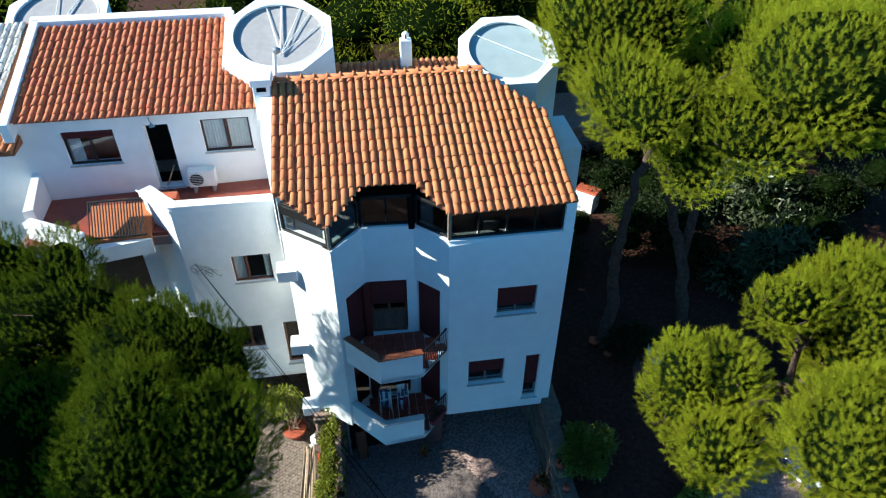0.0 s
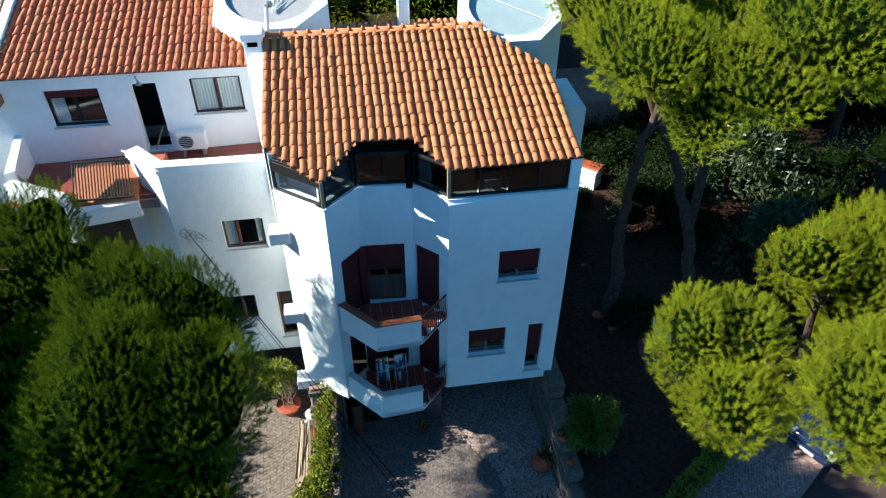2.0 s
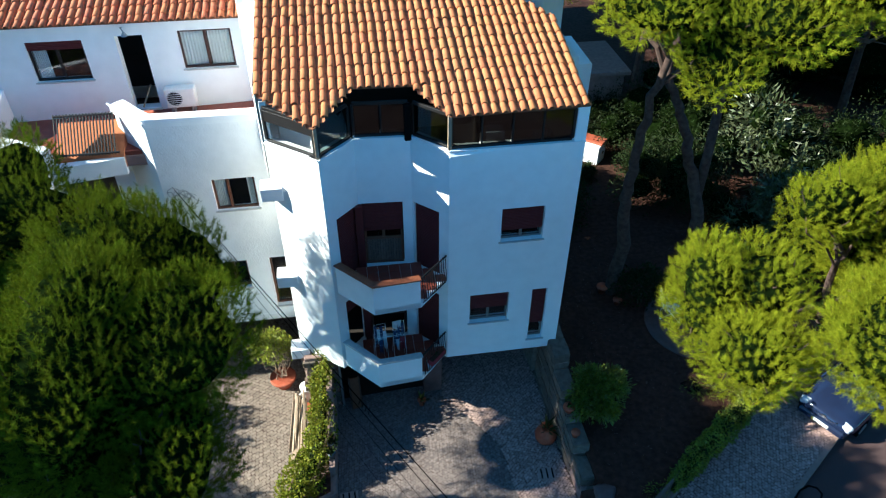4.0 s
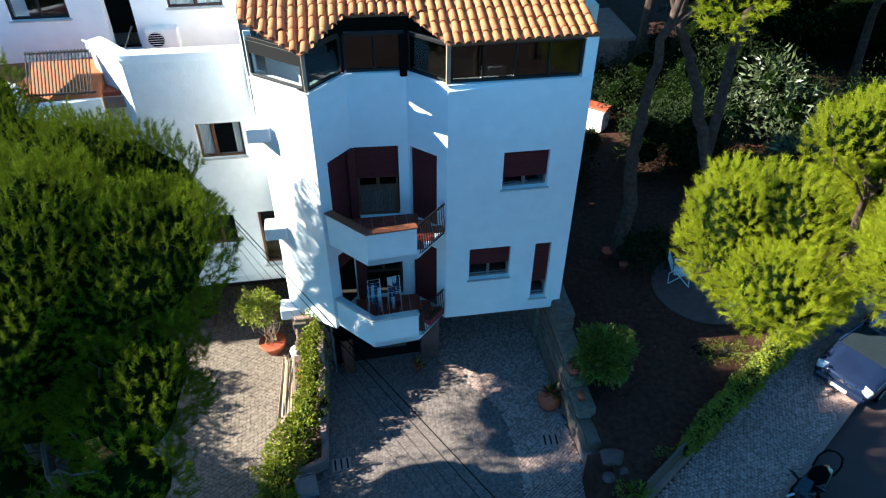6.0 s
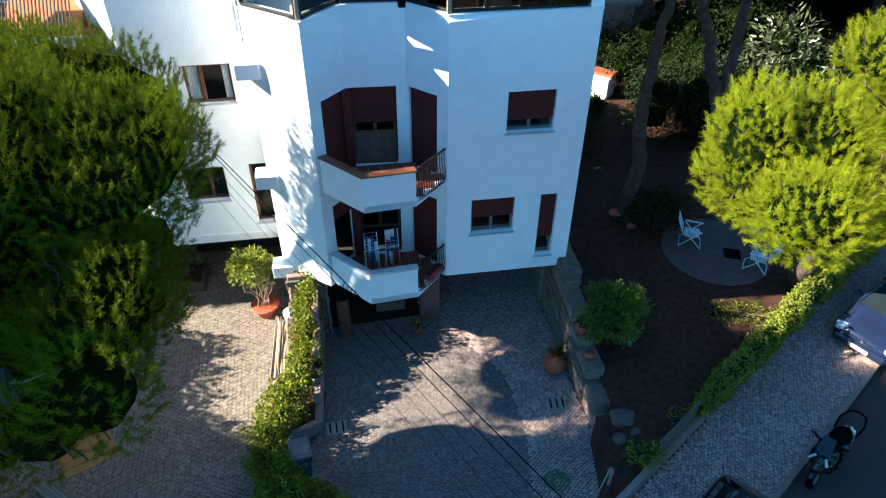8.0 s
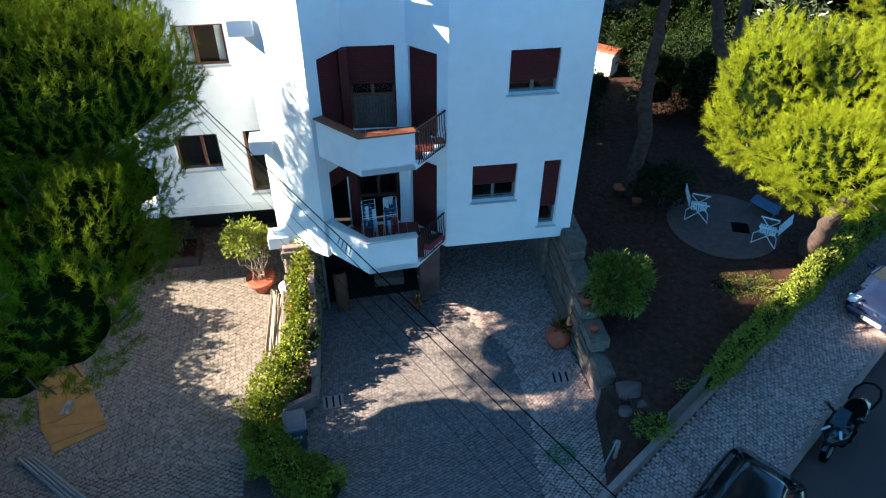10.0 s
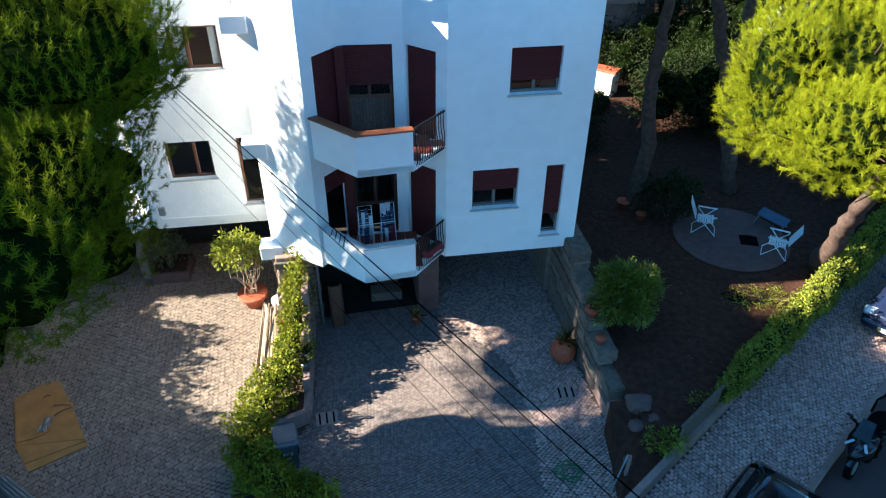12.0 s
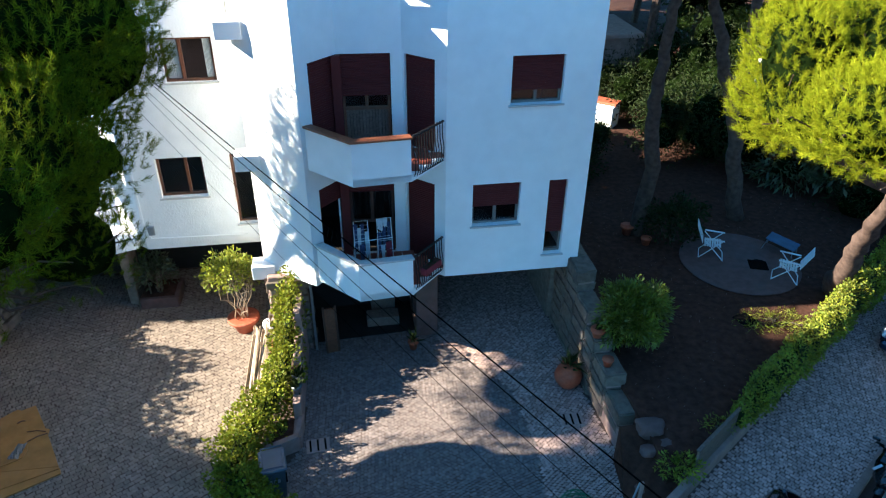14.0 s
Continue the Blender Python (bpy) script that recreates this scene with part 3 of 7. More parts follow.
part("corner_post", bbox(2.53, 2.62, 13.70, 13.79, GZ0, GZ1 + 0.05, 0.008), WOOD_LT, villa)
part("corner_post", bbox(-0.49, -0.41, 13.74, 13.82, GZ0, GZ1 + 0.05, 0.008), WOOD_LT, villa)
part("pier", bbox(5.56, 5.84, 13.7, 14.0, GZ0, GZ1 + 0.1, 0.01), STUCCO, villa)
part("pier", bbox(-1.68, -1.52, 14.78, 15.0, GZ0, GZ1 + 0.1, 0.01), STUCCO, villa)

# roof of the villa
EAVES = [(-1.72, 14.50), (-0.45, 13.24), (0.44, 14.45), (1.78, 14.42), (2.55, 13.34), (5.86, 13.42)]


def eave_y(x):
    for (x0, y0), (x1, y1) in zip(EAVES, EAVES[1:]):
        if x0 <= x <= x1:
            return y0 + (y1 - y0) * (x - x0) / (x1 - x0)
    return EAVES[0][1] if x < EAVES[0][0] else EAVES[-1][1]


def top_y(x):
    return 18.5 if x < 4.15 else 18.5 - (x - 4.15) * 1.22


ROOF_POLY = [(-1.68, 14.66), (-0.45, 13.42), (0.4, 14.62), (1.82, 14.58), (2.57, 13.5), (5.8, 13.56), (5.42, 16.95), (4.15, 18.5), (-1.68, 18.5)]
roof = part("roof", prism(ROOF_POLY, lambda x, y: roof_z(y) - 0.11, lambda x, y: roof_z(y) - 0.035), WOOD, villa, "terracotta barrel-tile roof with sagging, moss-stained rows")


def tile_mesh(name, r0, r1, length, material, n=7):
    """One half-round clay tile, wider at its lower end, with its thickness."""
    bm = bmesh.new()
    rings = []
    for y, r in ((0, r0), (length, r1)):
        outer = [bm.verts.new((r * math.cos(a), y, r * math.sin(a) * 0.82)) for a in (math.pi * i / (n - 1) for i in range(n))]
        inner = [bm.verts.new(((r - 0.016) * math.cos(a), y, (r - 0.016) * math.sin(a) * 0.82)) for a in (math.pi * i / (n - 1) for i in range(n))]
        rings.append((outer, inner))
    (o0, i0), (o1, i1) = rings
    for k in range(n - 1):
        bm.faces.new((o0[k], o1[k], o1[k + 1], o0[k + 1]))
        bm.faces.new((o0[k], o0[k + 1], i0[k + 1], i0[k]))
    me = mesh_of(name, bm, material)
    me.polygons.foreach_set("use_smooth", [True] * len(me.polygons))
    return me


def pan_sheet(parent, xs, y_lo, y_hi, zf, material, pitch):
    """The hollow pan rows between the cover tiles, as one sheet of troughs."""
    verts, faces = [], []
    for x in xs:
        ya, yb = y_lo(x + pitch / 2), y_hi(x + pitch / 2)
        if yb - ya < 0.2:
            continue
        rows = max(1, int((yb - ya) / 0.4))
        for r in range(rows):
            a, b = ya + (yb - ya) * r / rows, ya + (yb - ya) * (r + 1) / rows
            base = len(verts)
            for y, up in ((a, 0.03), (b, 0.01)):
                for k in range(5):
                    ang = math.pi * k / 4
                    verts.append((x + pitch / 2 - 0.5 * pitch * math.cos(ang), y, zf(y) - 0.04 * math.sin(ang) + up + 0.03))
            for k in range(4):
                faces.append((base + k, base + k + 1, base + 6 + k, base + 5 + k))
    ob = part("pan_tiles", raw_mesh("pan_tiles", verts, faces, material), None, parent, "dark hollow rows between the tiles")
    tagged(ob, kind="stuff")


def tile_roof(parent, cols, pitch, x0, y_lo, y_hi, zf, slope, material, near, rng):
    """Cover tiles row by row; those for which near(x, y) holds are pieces of their own, the rest one mesh."""
    me = tile_mesh("roof_tile", pitch * 0.40, pitch * 0.33, 0.46, material)
    co = np.array([v.co[:] for v in me.vertices])
    fs = np.array([p.vertices[:] for p in me.polygons])
    tilt = math.atan(slope) - 0.045
    verts, faces, count, singles = [], [], 0, 0
    for i in range(cols):
        x = x0 + pitch * i
        ya, yb = y_lo(x), y_hi(x)
        y = ya
        while y < yb - 0.12:
            step = 0.385 - ((y - 13.3) % 0.385)     # keeps the courses in line across the roof
            step = step + 0.385 if step < 0.14 else step
            ln = min(1.0, step / 0.385 + 0.02, (yb - y) / 0.44)
            m = (Matrix.Translation((x + rng.uniform(-0.012, 0.012), y + rng.uniform(-0.012, 0.012), zf(y) + 0.035 + rng.uniform(-0.006, 0.01)))
                 @ Matrix.Rotation(tilt + rng.uniform(-0.012, 0.012), 4, "X") @ Matrix.Rotation(rng.uniform(-0.05, 0.05), 4, "Z")
                 @ Matrix.Diagonal((1, ln, 1, 1)))
            if near(x, y) and singles < 300:
                ob = part("roof_tile", me, None, parent)
                ob.matrix_basis = m
                singles += 1
            else:
                a = np.array(m)
                verts.append(co @ a[:3, :3].T + a[:3, 3])
                faces.append(fs + count)
                count += len(co)
            y += step
    if verts:
        rest = raw_mesh("roof_tiles", np.concatenate(verts), np.concatenate(faces), material)
        rest.polygons.foreach_set("use_smooth", [True] * len(rest.polygons))
        tagged(part("roof_tiles", rest, None, parent, "rows of terracotta barrel tiles"), kind="stuff")


PITCH = 0.208
ncol = int((5.82 + 1.66) / PITCH) + 1
XS = [-1.64 + PITCH * i for i in range(ncol)]

# ---- neighbouring house on the left ----
house2 = thing("neighbour_house", "white rendered neighbouring house with red tiled roof and terrace", "house")
HY = 18.75
HOLES2 = [(1.18, 2.6, 9.12, 10.22), (3.44, 4.14, 8.16, 10.27), (5.04, 6.42, 9.26, 10.33)]
HA, HB = (-9.0, HY), (-1.7, HY)
part("wall", wall_mesh((-16, HY), HB, -0.3, 10.75, 0.3, [(7.0 + a, 7.0 + b, c, d) for a, b, c, d in HOLES2]), STUCCO, house2)
window(house2, HA, HB, *HOLES2[0], drop=0.22, frame_mat=IRON, deep=0.08, curtain=((0.06, 0.3),), label="dark framed window with a drawn-back curtain")
window(house2, HA, HB, *HOLES2[2], deep=0.06, frame_mat=WOOD_DARK, curtain=((0.04, 0.46), (0.54, 0.96)), label="brown framed window with closed sheer curtains")
# Near-black back wall, so the openings look like dark rooms.
part("room", bbox(-9, -1.8, 20.8, 20.9, 7.9, 10.6, 0), INNER_SHADE, house2)
door2 = bar(house2, "door", (-4.9, HY + 0.28), (-4.9, HY + 1.0), 0.0, 0.66, 8.18, 10.2, -0.02, 0.02, INNER_SHADE, "dark door standing open")
bar(house2, "threshold", HA, HB, 3.4, 4.18, 8.09, 8.155, -0.3, 0.06, SILL)
part("terrace_slab", prism([(-9.0, 16.45), (-1.71, 16.45), (-1.71, HY - 0.004), (-9.0, HY - 0.004)], 7.7, 7.99), CONCRETE, house2)
me = mesh_of("floor_tile", bbox(-0.1475, 0.1475, -0.1475, 0.1475, 0, 0.012, 0.003), TERRA)


def terrace_z(x):
    return 8.1 + 0.03 * (x + 5.2)


terrace = part("terrace_floor", prism([(-8.9, 16.5), (-1.76, 16.5), (-1.76, HY - 0.01), (-8.9, HY - 0.01)], 7.98, lambda x, y: terrace_z(x)), TERRA, house2, "terracotta tiled roof terrace")
for i in range(24):
    for j in range(7):
        ob = part("floor_tile", me, None, terrace)
        ob.location = (-8.72 + i * 0.297, 16.75 + j * 0.297, terrace_z(-8.72 + i * 0.297) + 0.002)

# its projecting wing
WY = 16.2
WH = [(1.28, 2.4, 6.23, 7.23), (0.63, 1.73, 3.35, 4.4), (2.36, 2.98, 2.5, 4.42)]
WA, WB = (-4.72, WY), (-1.7, WY)
part("wall", wall_mesh(WA, WB, 1.98, 9.02, 0.25, WH), STUCCO_ROUGH, house2)
window(house2, WA, WB, *WH[0], split=0.36, deep=0.08, curtain=((0.03, 0.3), (0.8, 0.97)), label="brown wooden window with parted white curtains")
window(house2, WA, WB, *WH[1], split=0.62, label="brown wooden window with a dark room behind")
window(house2, WA, WB, *WH[2], split=0.0, label="tall narrow brown wooden window")
# Box behind the wing windows, with the room's darkness put into its colour.
part("room", bbox(-4.3, -1.76, 16.9, 16.95, 2.12, 4.9, 0), INNER_SHADE, house2)
part("room_floor", bbox(-4.3, -1.76, 16.46, 16.9, 2.04, 2.12, 0), INNER_SHADE, house2)
part("room_side", bbox(-1.8, -1.76, 16.46, 16.9, 2.12, 4.9, 0), INNER_SHADE, house2)
part("wall", wall_mesh((-5.6, 17.1), WA, 1.98, 9.02, 0.25), STUCCO, house2)
CREST = [((-5.68, 17.12), (-5.44, 17.34), 9.12), ((-5.58, 17.02), (-5.34, 17.24), 9.2), ((-5.4, 16.83), (-5.16, 17.05), 9.2), ((-5.1, 16.53), (-4.88, 16.76), 9.15),
         ((-4.75, 16.17), (-4.6, 16.5), 9.12), ((-1.72, 16.17), (-1.72, 16.5), 9.1)]
for (oa, ia, za), (ob_, ib, zb) in zip(CREST, CREST[1:]):
    part("coping", prism([oa, ob_, ib, ia], 8.9, lambda x, y: za if min(abs(x - oa[0]) + abs(y - oa[1]), abs(x - ia[0]) + abs(y - ia[1])) < 1e-4 else zb), STUCCO, house2)
part("slab", prism([(-9.0, 17.1), (-5.6, 17.1), (-4.72, 16.24), (-1.75, 16.24), (-1.75, 18.7), (-9.0, 18.7)], 1.9, 2.1), STUCCO, house2)
# Added panel whose near-black colour replaces the shade under the wing.
part("garage_door", bbox(-8.9, -1.8, 18.6, 18.74, -0.3, 1.89, 0.01), INNER_SHADE, house2, "near-black panel in place of the shade under the wing")
part("garage_wall", bbox(-9.0, -1.75, 20.2, 20.4, -0.3, 7.7, 0), INNER_SHADE, house2)
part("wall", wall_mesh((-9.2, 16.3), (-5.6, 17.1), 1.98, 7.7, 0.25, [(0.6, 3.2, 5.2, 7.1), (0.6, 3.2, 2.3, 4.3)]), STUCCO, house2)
part("partition", bbox(-8.9, -1.75, 18.2, 18.3, 2.1, 7.7, 0), INNER_SHADE, house2)

# its roof
def roof2_z(y):
    return 10.70 + 0.285 * (y - 18.45)


def top2_y(x):
    return 22.5 if x < -3.25 else 22.5 - (x + 3.25) * 2.55


ROOF2 = [(-8.95, 18.6), (-1.85, 18.6), (-1.85, 18.9), (-3.2, 20.2), (-3.2, 22.6), (-8.95, 22.6)]
roof2 = part("roof", prism(ROOF2, lambda x, y: roof2_z(y) - 0.1, lambda x, y: roof2_z(y) - 0.03), WOOD, house2, "red clay barrel-tile roof with white copings")
part("wall", wall_mesh((-9.0, 22.48), (-9.0, HY + 0.31), -0.3, 10.7, 0.3), STUCCO, house2)
part("wall", wall_mesh((-1.7, 22.8), (-9.0, 22.8), -0.3, 11.6, 0.3), STUCCO, house2)


def coping(parent, pts, zf, half, rise, name="coping"):
    for a, b in zip(pts, pts[1:]):
        ln = (Vector(b) - Vector(a)).length
        c = [tuple(v2(a, b, -half * 0.6, half)), tuple(v2(a, b, ln + half * 0.6, half)), tuple(v2(a, b, ln + half * 0.6, -half)), tuple(v2(a, b, -half * 0.6, -half))]
        part(name, prism(c, lambda x, y: zf(y) - 0.4, lambda x, y: zf(y) + rise, 0.015), STUCCO, parent)


coping(house2, [(-8.98, 18.35), (-8.98, 22.65)], roof2_z, 0.13, 0.16)
coping(house2, [(-9.05, 22.7), (-3.15, 22.7)], roof2_z, 0.14, 0.16)
coping(house2, [(-3.12, 22.6), (-3.12, 20.15)], roof2_z, 0.13, 0.16)
coping(house2, [(-3.12, 20.2), (-1.78, 18.86)], roof2_z, 0.13, 0.18)


# ---- trees ----
def unit(a):
    return a / np.maximum(np.linalg.norm(a, axis=-1, keepdims=True), 1e-9)


def spaced(p, gap):
    """Indices of points that keep at least a gap from one another."""
    cells, out = collections.defaultdict(list), []
    near = list(itertools.product((-1, 0, 1), repeat=3))
    for i, q in enumerate(p):
        key = tuple(int(math.floor(v / gap)) for v in q)
        if all(((q - p[j]) ** 2).sum() >= gap * gap for n in near for j in cells[(key[0] + n[0], key[1] + n[1], key[2] + n[2])]):
            cells[key].append(i)
            out.append(i)
    return np.array(out)


def needle_mesh(name, lobes, rng, material, gap=0.42, head=0.24, tufts=12, needles=26, length=0.13, width=0.005, under=0.35, inner=0.35, edge=0.12, fan=0.42, hollow=0.26):
    """A pine crown: clumps of brush-like shoots spaced over several uneven lobes, with dark gaps between them."""
    cs, ns = [], []
    L_ = [np.array(l, dtype=float) for l in lobes]
    for k, l in enumerate(L_):
        c, r = l[:3], l[3:6]
        area = 4 * math.pi * (r[0] * r[1] * r[2]) ** (2 / 3)
        heads = unit(rng.normal(size=(max(8, int(area / 0.24)), 3)))
        sunk = rng.uniform(0, 0.2, len(heads)) * min(1.0, r.min() / 1.6)
        # Sparse lobes bare their near-black masses, which paints shade into the lower crown.
        full = l[6] if len(l) > 6 else 1.0          # thin, half-bare lobes keep only some of their shoots
        for depth, share in ((edge, 1.0), (edge + inner, 0.5)) if inner else ((edge, 1.0),):
            m = int(area / gap ** 2 * (12 if full == 1.0 else 1.6 * full) * share)
            d = unit(rng.normal(size=(m, 3)))
            reach = d @ heads.T
            near = np.arccos(np.clip(reach.max(axis=1), -1, 1)) / math.sqrt(4 / len(heads))
            dip = depth + sunk[reach.argmax(axis=1)] + hollow * min(1.0, r.min() / 1.6) * np.minimum(near, 1.3) ** 2 + rng.normal(scale=0.03, size=m)
            p = c + d * np.maximum(r - dip[:, None], 0.25 * r)
            keep = np.ones(m, dtype=bool)
            for j, o in enumerate(L_):
                if j != k:
                    keep &= (((p - o[:3]) / np.maximum(o[3:6] - depth - 0.2, 0.2)) ** 2).sum(1) > 0.8
            nrm = unit(d / r)
            keep &= (nrm[:, 2] > -0.35) | (rng.random(m) < under)
            cs.append(p[keep])
            ns.append(nrm[keep])
    c, nrm = np.concatenate(cs), np.concatenate(ns)
    pick = spaced(c, gap * 0.86)
    c, nrm = c[pick], nrm[pick]
    m = len(c)
    axis = unit(nrm * 0.85 + np.array((0, 0, 0.45)) + rng.normal(scale=0.2, size=(m, 3)))
    # shoots spread evenly over the outer half of each clump
    a = np.arange(tufts) * 2.39996 + rng.uniform(0, 6.28, (m, 1))
    up = 1 - 1.12 * (np.arange(tufts) + 0.4 * (tufts > 1)) / tufts + rng.normal(scale=0.07, size=(m, tufts))
    up = np.clip(up, -0.3, 1)
    e1 = unit(np.cross(axis, rng.normal(size=(m, 3))))
    e2 = np.cross(axis, e1)
    ring = np.sqrt(1 - up ** 2)
    d = up[..., None] * axis[:, None, :] + (ring * np.cos(a))[..., None] * e1[:, None, :] + (ring * np.sin(a))[..., None] * e2[:, None, :]
    base = c[:, None, :] + d * (head * rng.uniform(0.7, 1.35, (m, 1, 1)) * rng.uniform(0.35, 0.85, (m, tufts, 1)))
    d = unit(d + np.array((0, 0, 0.5)))
    base, d = base.reshape(-1, 3), d.reshape(-1, 3)
    m = len(base)
    size = rng.uniform(0.75, 1.25, (m, 1, 1))
    e = unit(rng.normal(size=(m, needles, 3)) * fan + d[:, None, :])
    start = base[:, None, :] + d[:, None, :] * rng.uniform(-0.11, 0.05, (m, needles, 1)) + rng.normal(scale=0.1 * length, size=(m, needles, 3))
    tip = start + e * (length * size * rng.uniform(0.45, 1.1, (m, needles, 1)))
    side = unit(np.cross(e, rng.normal(size=e.shape))) * width
    v = np.stack((start - side, start + side, tip), axis=2).reshape(-1, 3)
    return raw_mesh(name, v, np.arange(len(v)).reshape(-1, 3), material)


def bough(bm, p, q, r0, r1, rng, n=6, wob=0.12):
    """A crooked tapering limb."""
    p, q = Vector(p), Vector(q)
    ln = (q - p).length
    pts, rad = [], []
    for i in range(n + 1):
        f = i / n
        w = ln * wob * math.sin(math.pi * f)
        pts.append(p.lerp(q, f) + Vector((rng.normal() * w * 0.5, rng.normal() * w * 0.5, rng.normal() * w * 0.3)))
        rad.append(r0 + (r1 - r0) * f)
    tube(bm, pts, rad, 8)
    return pts


def pine(label, trunk_pts, trunk_r, lobes, seed, material, fork=0.75, depth=0.66, **kw):
    rng = np.random.default_rng(seed)
    tree = thing("pine_tree", label, "tree", group="pines")
    bm = bmesh.new()
    tp = []
    for a, b in zip(trunk_pts, trunk_pts[1:]):
        a, b = Vector(a), Vector(b)
        for i in range(6):
            f = i / 6
            tp.append(a.lerp(b, f) + Vector((rng.normal() * 0.035, rng.normal() * 0.035, 0)))
    tp.append(Vector(trunk_pts[-1]))
    tube(bm, tp, [trunk_r * (1.25 - 0.85 * i / len(tp)) if i else trunk_r * 1.5 for i in range(len(tp))], 12)
    part("trunk", bm, BARK, tree, smooth=True)
    bm = bmesh.new()
    for l in lobes:
        start = tp[int(len(tp) * rng.uniform(fork, 0.97))]
        end = Vector((l[0], l[1], l[2] - 0.2 * l[5]))
        pts = bough(bm, start, end, trunk_r * 0.42, 0.03, rng)
        for i in range(7):
            d = Vector(rng.normal(size=3)).normalized()
            tipp = Vector(l[:3]) + Vector((d.x * l[3], d.y * l[4], d.z * l[5])) * 0.85
            bough(bm, pts[int(rng.integers(2, len(pts)))], tipp, 0.035, 0.008, rng, 5)
    part("limb", bm, BARK, tree)
    part("inner_foliage", lump_mesh(lobes, depth, seed, 4 if depth < 0.5 else 3), CROWN_SHADE, tree, "near-black inner masses standing in for shade between the needles", smooth=True)
    part("crown", needle_mesh("crown", lobes, rng, material, **kw), None, tree, "dense clumps of green needles")
    return tree




# ---- leafy things ----
def leaf_mesh(name, pts, nrm, rng, material, size=0.07, aspect=0.55, droop=0.3, spread=0.7):
    """Single leaves, each a bent kite of two quads, at points with outward directions."""
    m = len(pts)
    d = unit(nrm + rng.normal(size=(m, 3)) * spread + np.array((0, 0, -droop * 0.3)))
    side = unit(np.cross(d, rng.normal(size=(m, 3))))
    up = np.cross(side, d)
    s = size * rng.uniform(0.6, 1.3, (m, 1))
    w = side * s * aspect * 0.5
    a, mid, tip = pts, pts + d * s * 0.5 + up * s * 0.1, pts + d * s
    v = np.stack((a, mid - w, tip, mid + w), axis=1).reshape(-1, 3)
    return raw_mesh(name, v, np.arange(len(v)).reshape(-1, 4), material)


def hedge_points(path, rng, count, lumps=3.0, rough=0.35):
    """Points over a rounded hedge whose path rows are (x, y, base, top, half width)."""
    p = np.array(path, dtype=float)
    seg = np.linalg.norm(np.diff(p[:, :2], axis=0), axis=1)
    cum = np.concatenate(([0], np.cumsum(seg)))
    s = rng.uniform(0, cum[-1], count)
    row = np.stack([np.interp(s, cum, p[:, k]) for k in range(5)], axis=1)
    dx = np.interp(s + 0.05, cum, p[:, 0]) - np.interp(s - 0.05, cum, p[:, 0])
    dy = np.interp(s + 0.05, cum, p[:, 1]) - np.interp(s - 0.05, cum, p[:, 1])
    t = unit(np.stack((dx, dy), axis=1))
    n2 = np.stack((t[:, 1], -t[:, 0]), axis=1)
    a = rng.uniform(-0.25 * math.pi, 1.25 * math.pi, count)
    r = 1 + 0.16 * np.sin(s * lumps + 2 * a) + 0.12 * np.sin(s * lumps * 2.7 + 5) + rng.normal(scale=0.1, size=count)
    r *= np.where(rng.random(count) < 0.3, rng.uniform(0.5, 0.9, count), 1.0)
    r += rough * np.array([noise.noise((q * 2.6, b * 1.3, 0.7 * lumps)) + 0.6 * noise.noise((q * 6.5, b * 2.6, lumps)) for q, b in zip(s, a)])
    h = (row[:, 3] - row[:, 2]) / 2
    off = np.cos(a) * row[:, 4] * r
    z = row[:, 2] + h + np.sin(a) * h * r
    z = np.maximum(z, row[:, 2] + 0.01)
    pts = np.stack((row[:, 0] + n2[:, 0] * off, row[:, 1] + n2[:, 1] * off, z), axis=1)
    nrm = np.stack((n2[:, 0] * np.cos(a), n2[:, 1] * np.cos(a), np.sin(a)), axis=1)
    return pts, nrm


def ball_points(c, r, rng, count, flat=-0.4):
    d = unit(rng.normal(size=(count, 3)))
    d[:, 2] = np.where(d[:, 2] < flat, -d[:, 2], d[:, 2])
    k = 1 + 0.2 * np.sin(d[:, 0] * 5 + 1) * np.sin(d[:, 1] * 6) + 0.16 * np.sin(d[:, 2] * 7 + d[:, 0] * 4) + rng.normal(scale=0.09, size=count)
    k *= np.where(rng.random(count) < 0.35, rng.uniform(0.45, 0.9, count), 1)
    return np.array(c) + d * np.array(r) * k[:, None], d


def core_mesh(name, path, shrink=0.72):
    """A lumpy dark bar for a hedge's inner shade, which also stops the view through."""
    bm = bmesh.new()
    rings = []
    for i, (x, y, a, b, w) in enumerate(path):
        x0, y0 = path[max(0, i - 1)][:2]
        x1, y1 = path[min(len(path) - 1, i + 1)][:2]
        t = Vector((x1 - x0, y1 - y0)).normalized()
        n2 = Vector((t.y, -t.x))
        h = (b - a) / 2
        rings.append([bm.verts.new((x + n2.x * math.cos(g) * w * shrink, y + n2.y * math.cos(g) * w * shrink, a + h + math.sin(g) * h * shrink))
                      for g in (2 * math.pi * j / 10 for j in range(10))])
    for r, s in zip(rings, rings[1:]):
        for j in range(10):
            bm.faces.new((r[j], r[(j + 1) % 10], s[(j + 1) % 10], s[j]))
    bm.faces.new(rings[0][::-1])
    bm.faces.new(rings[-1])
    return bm


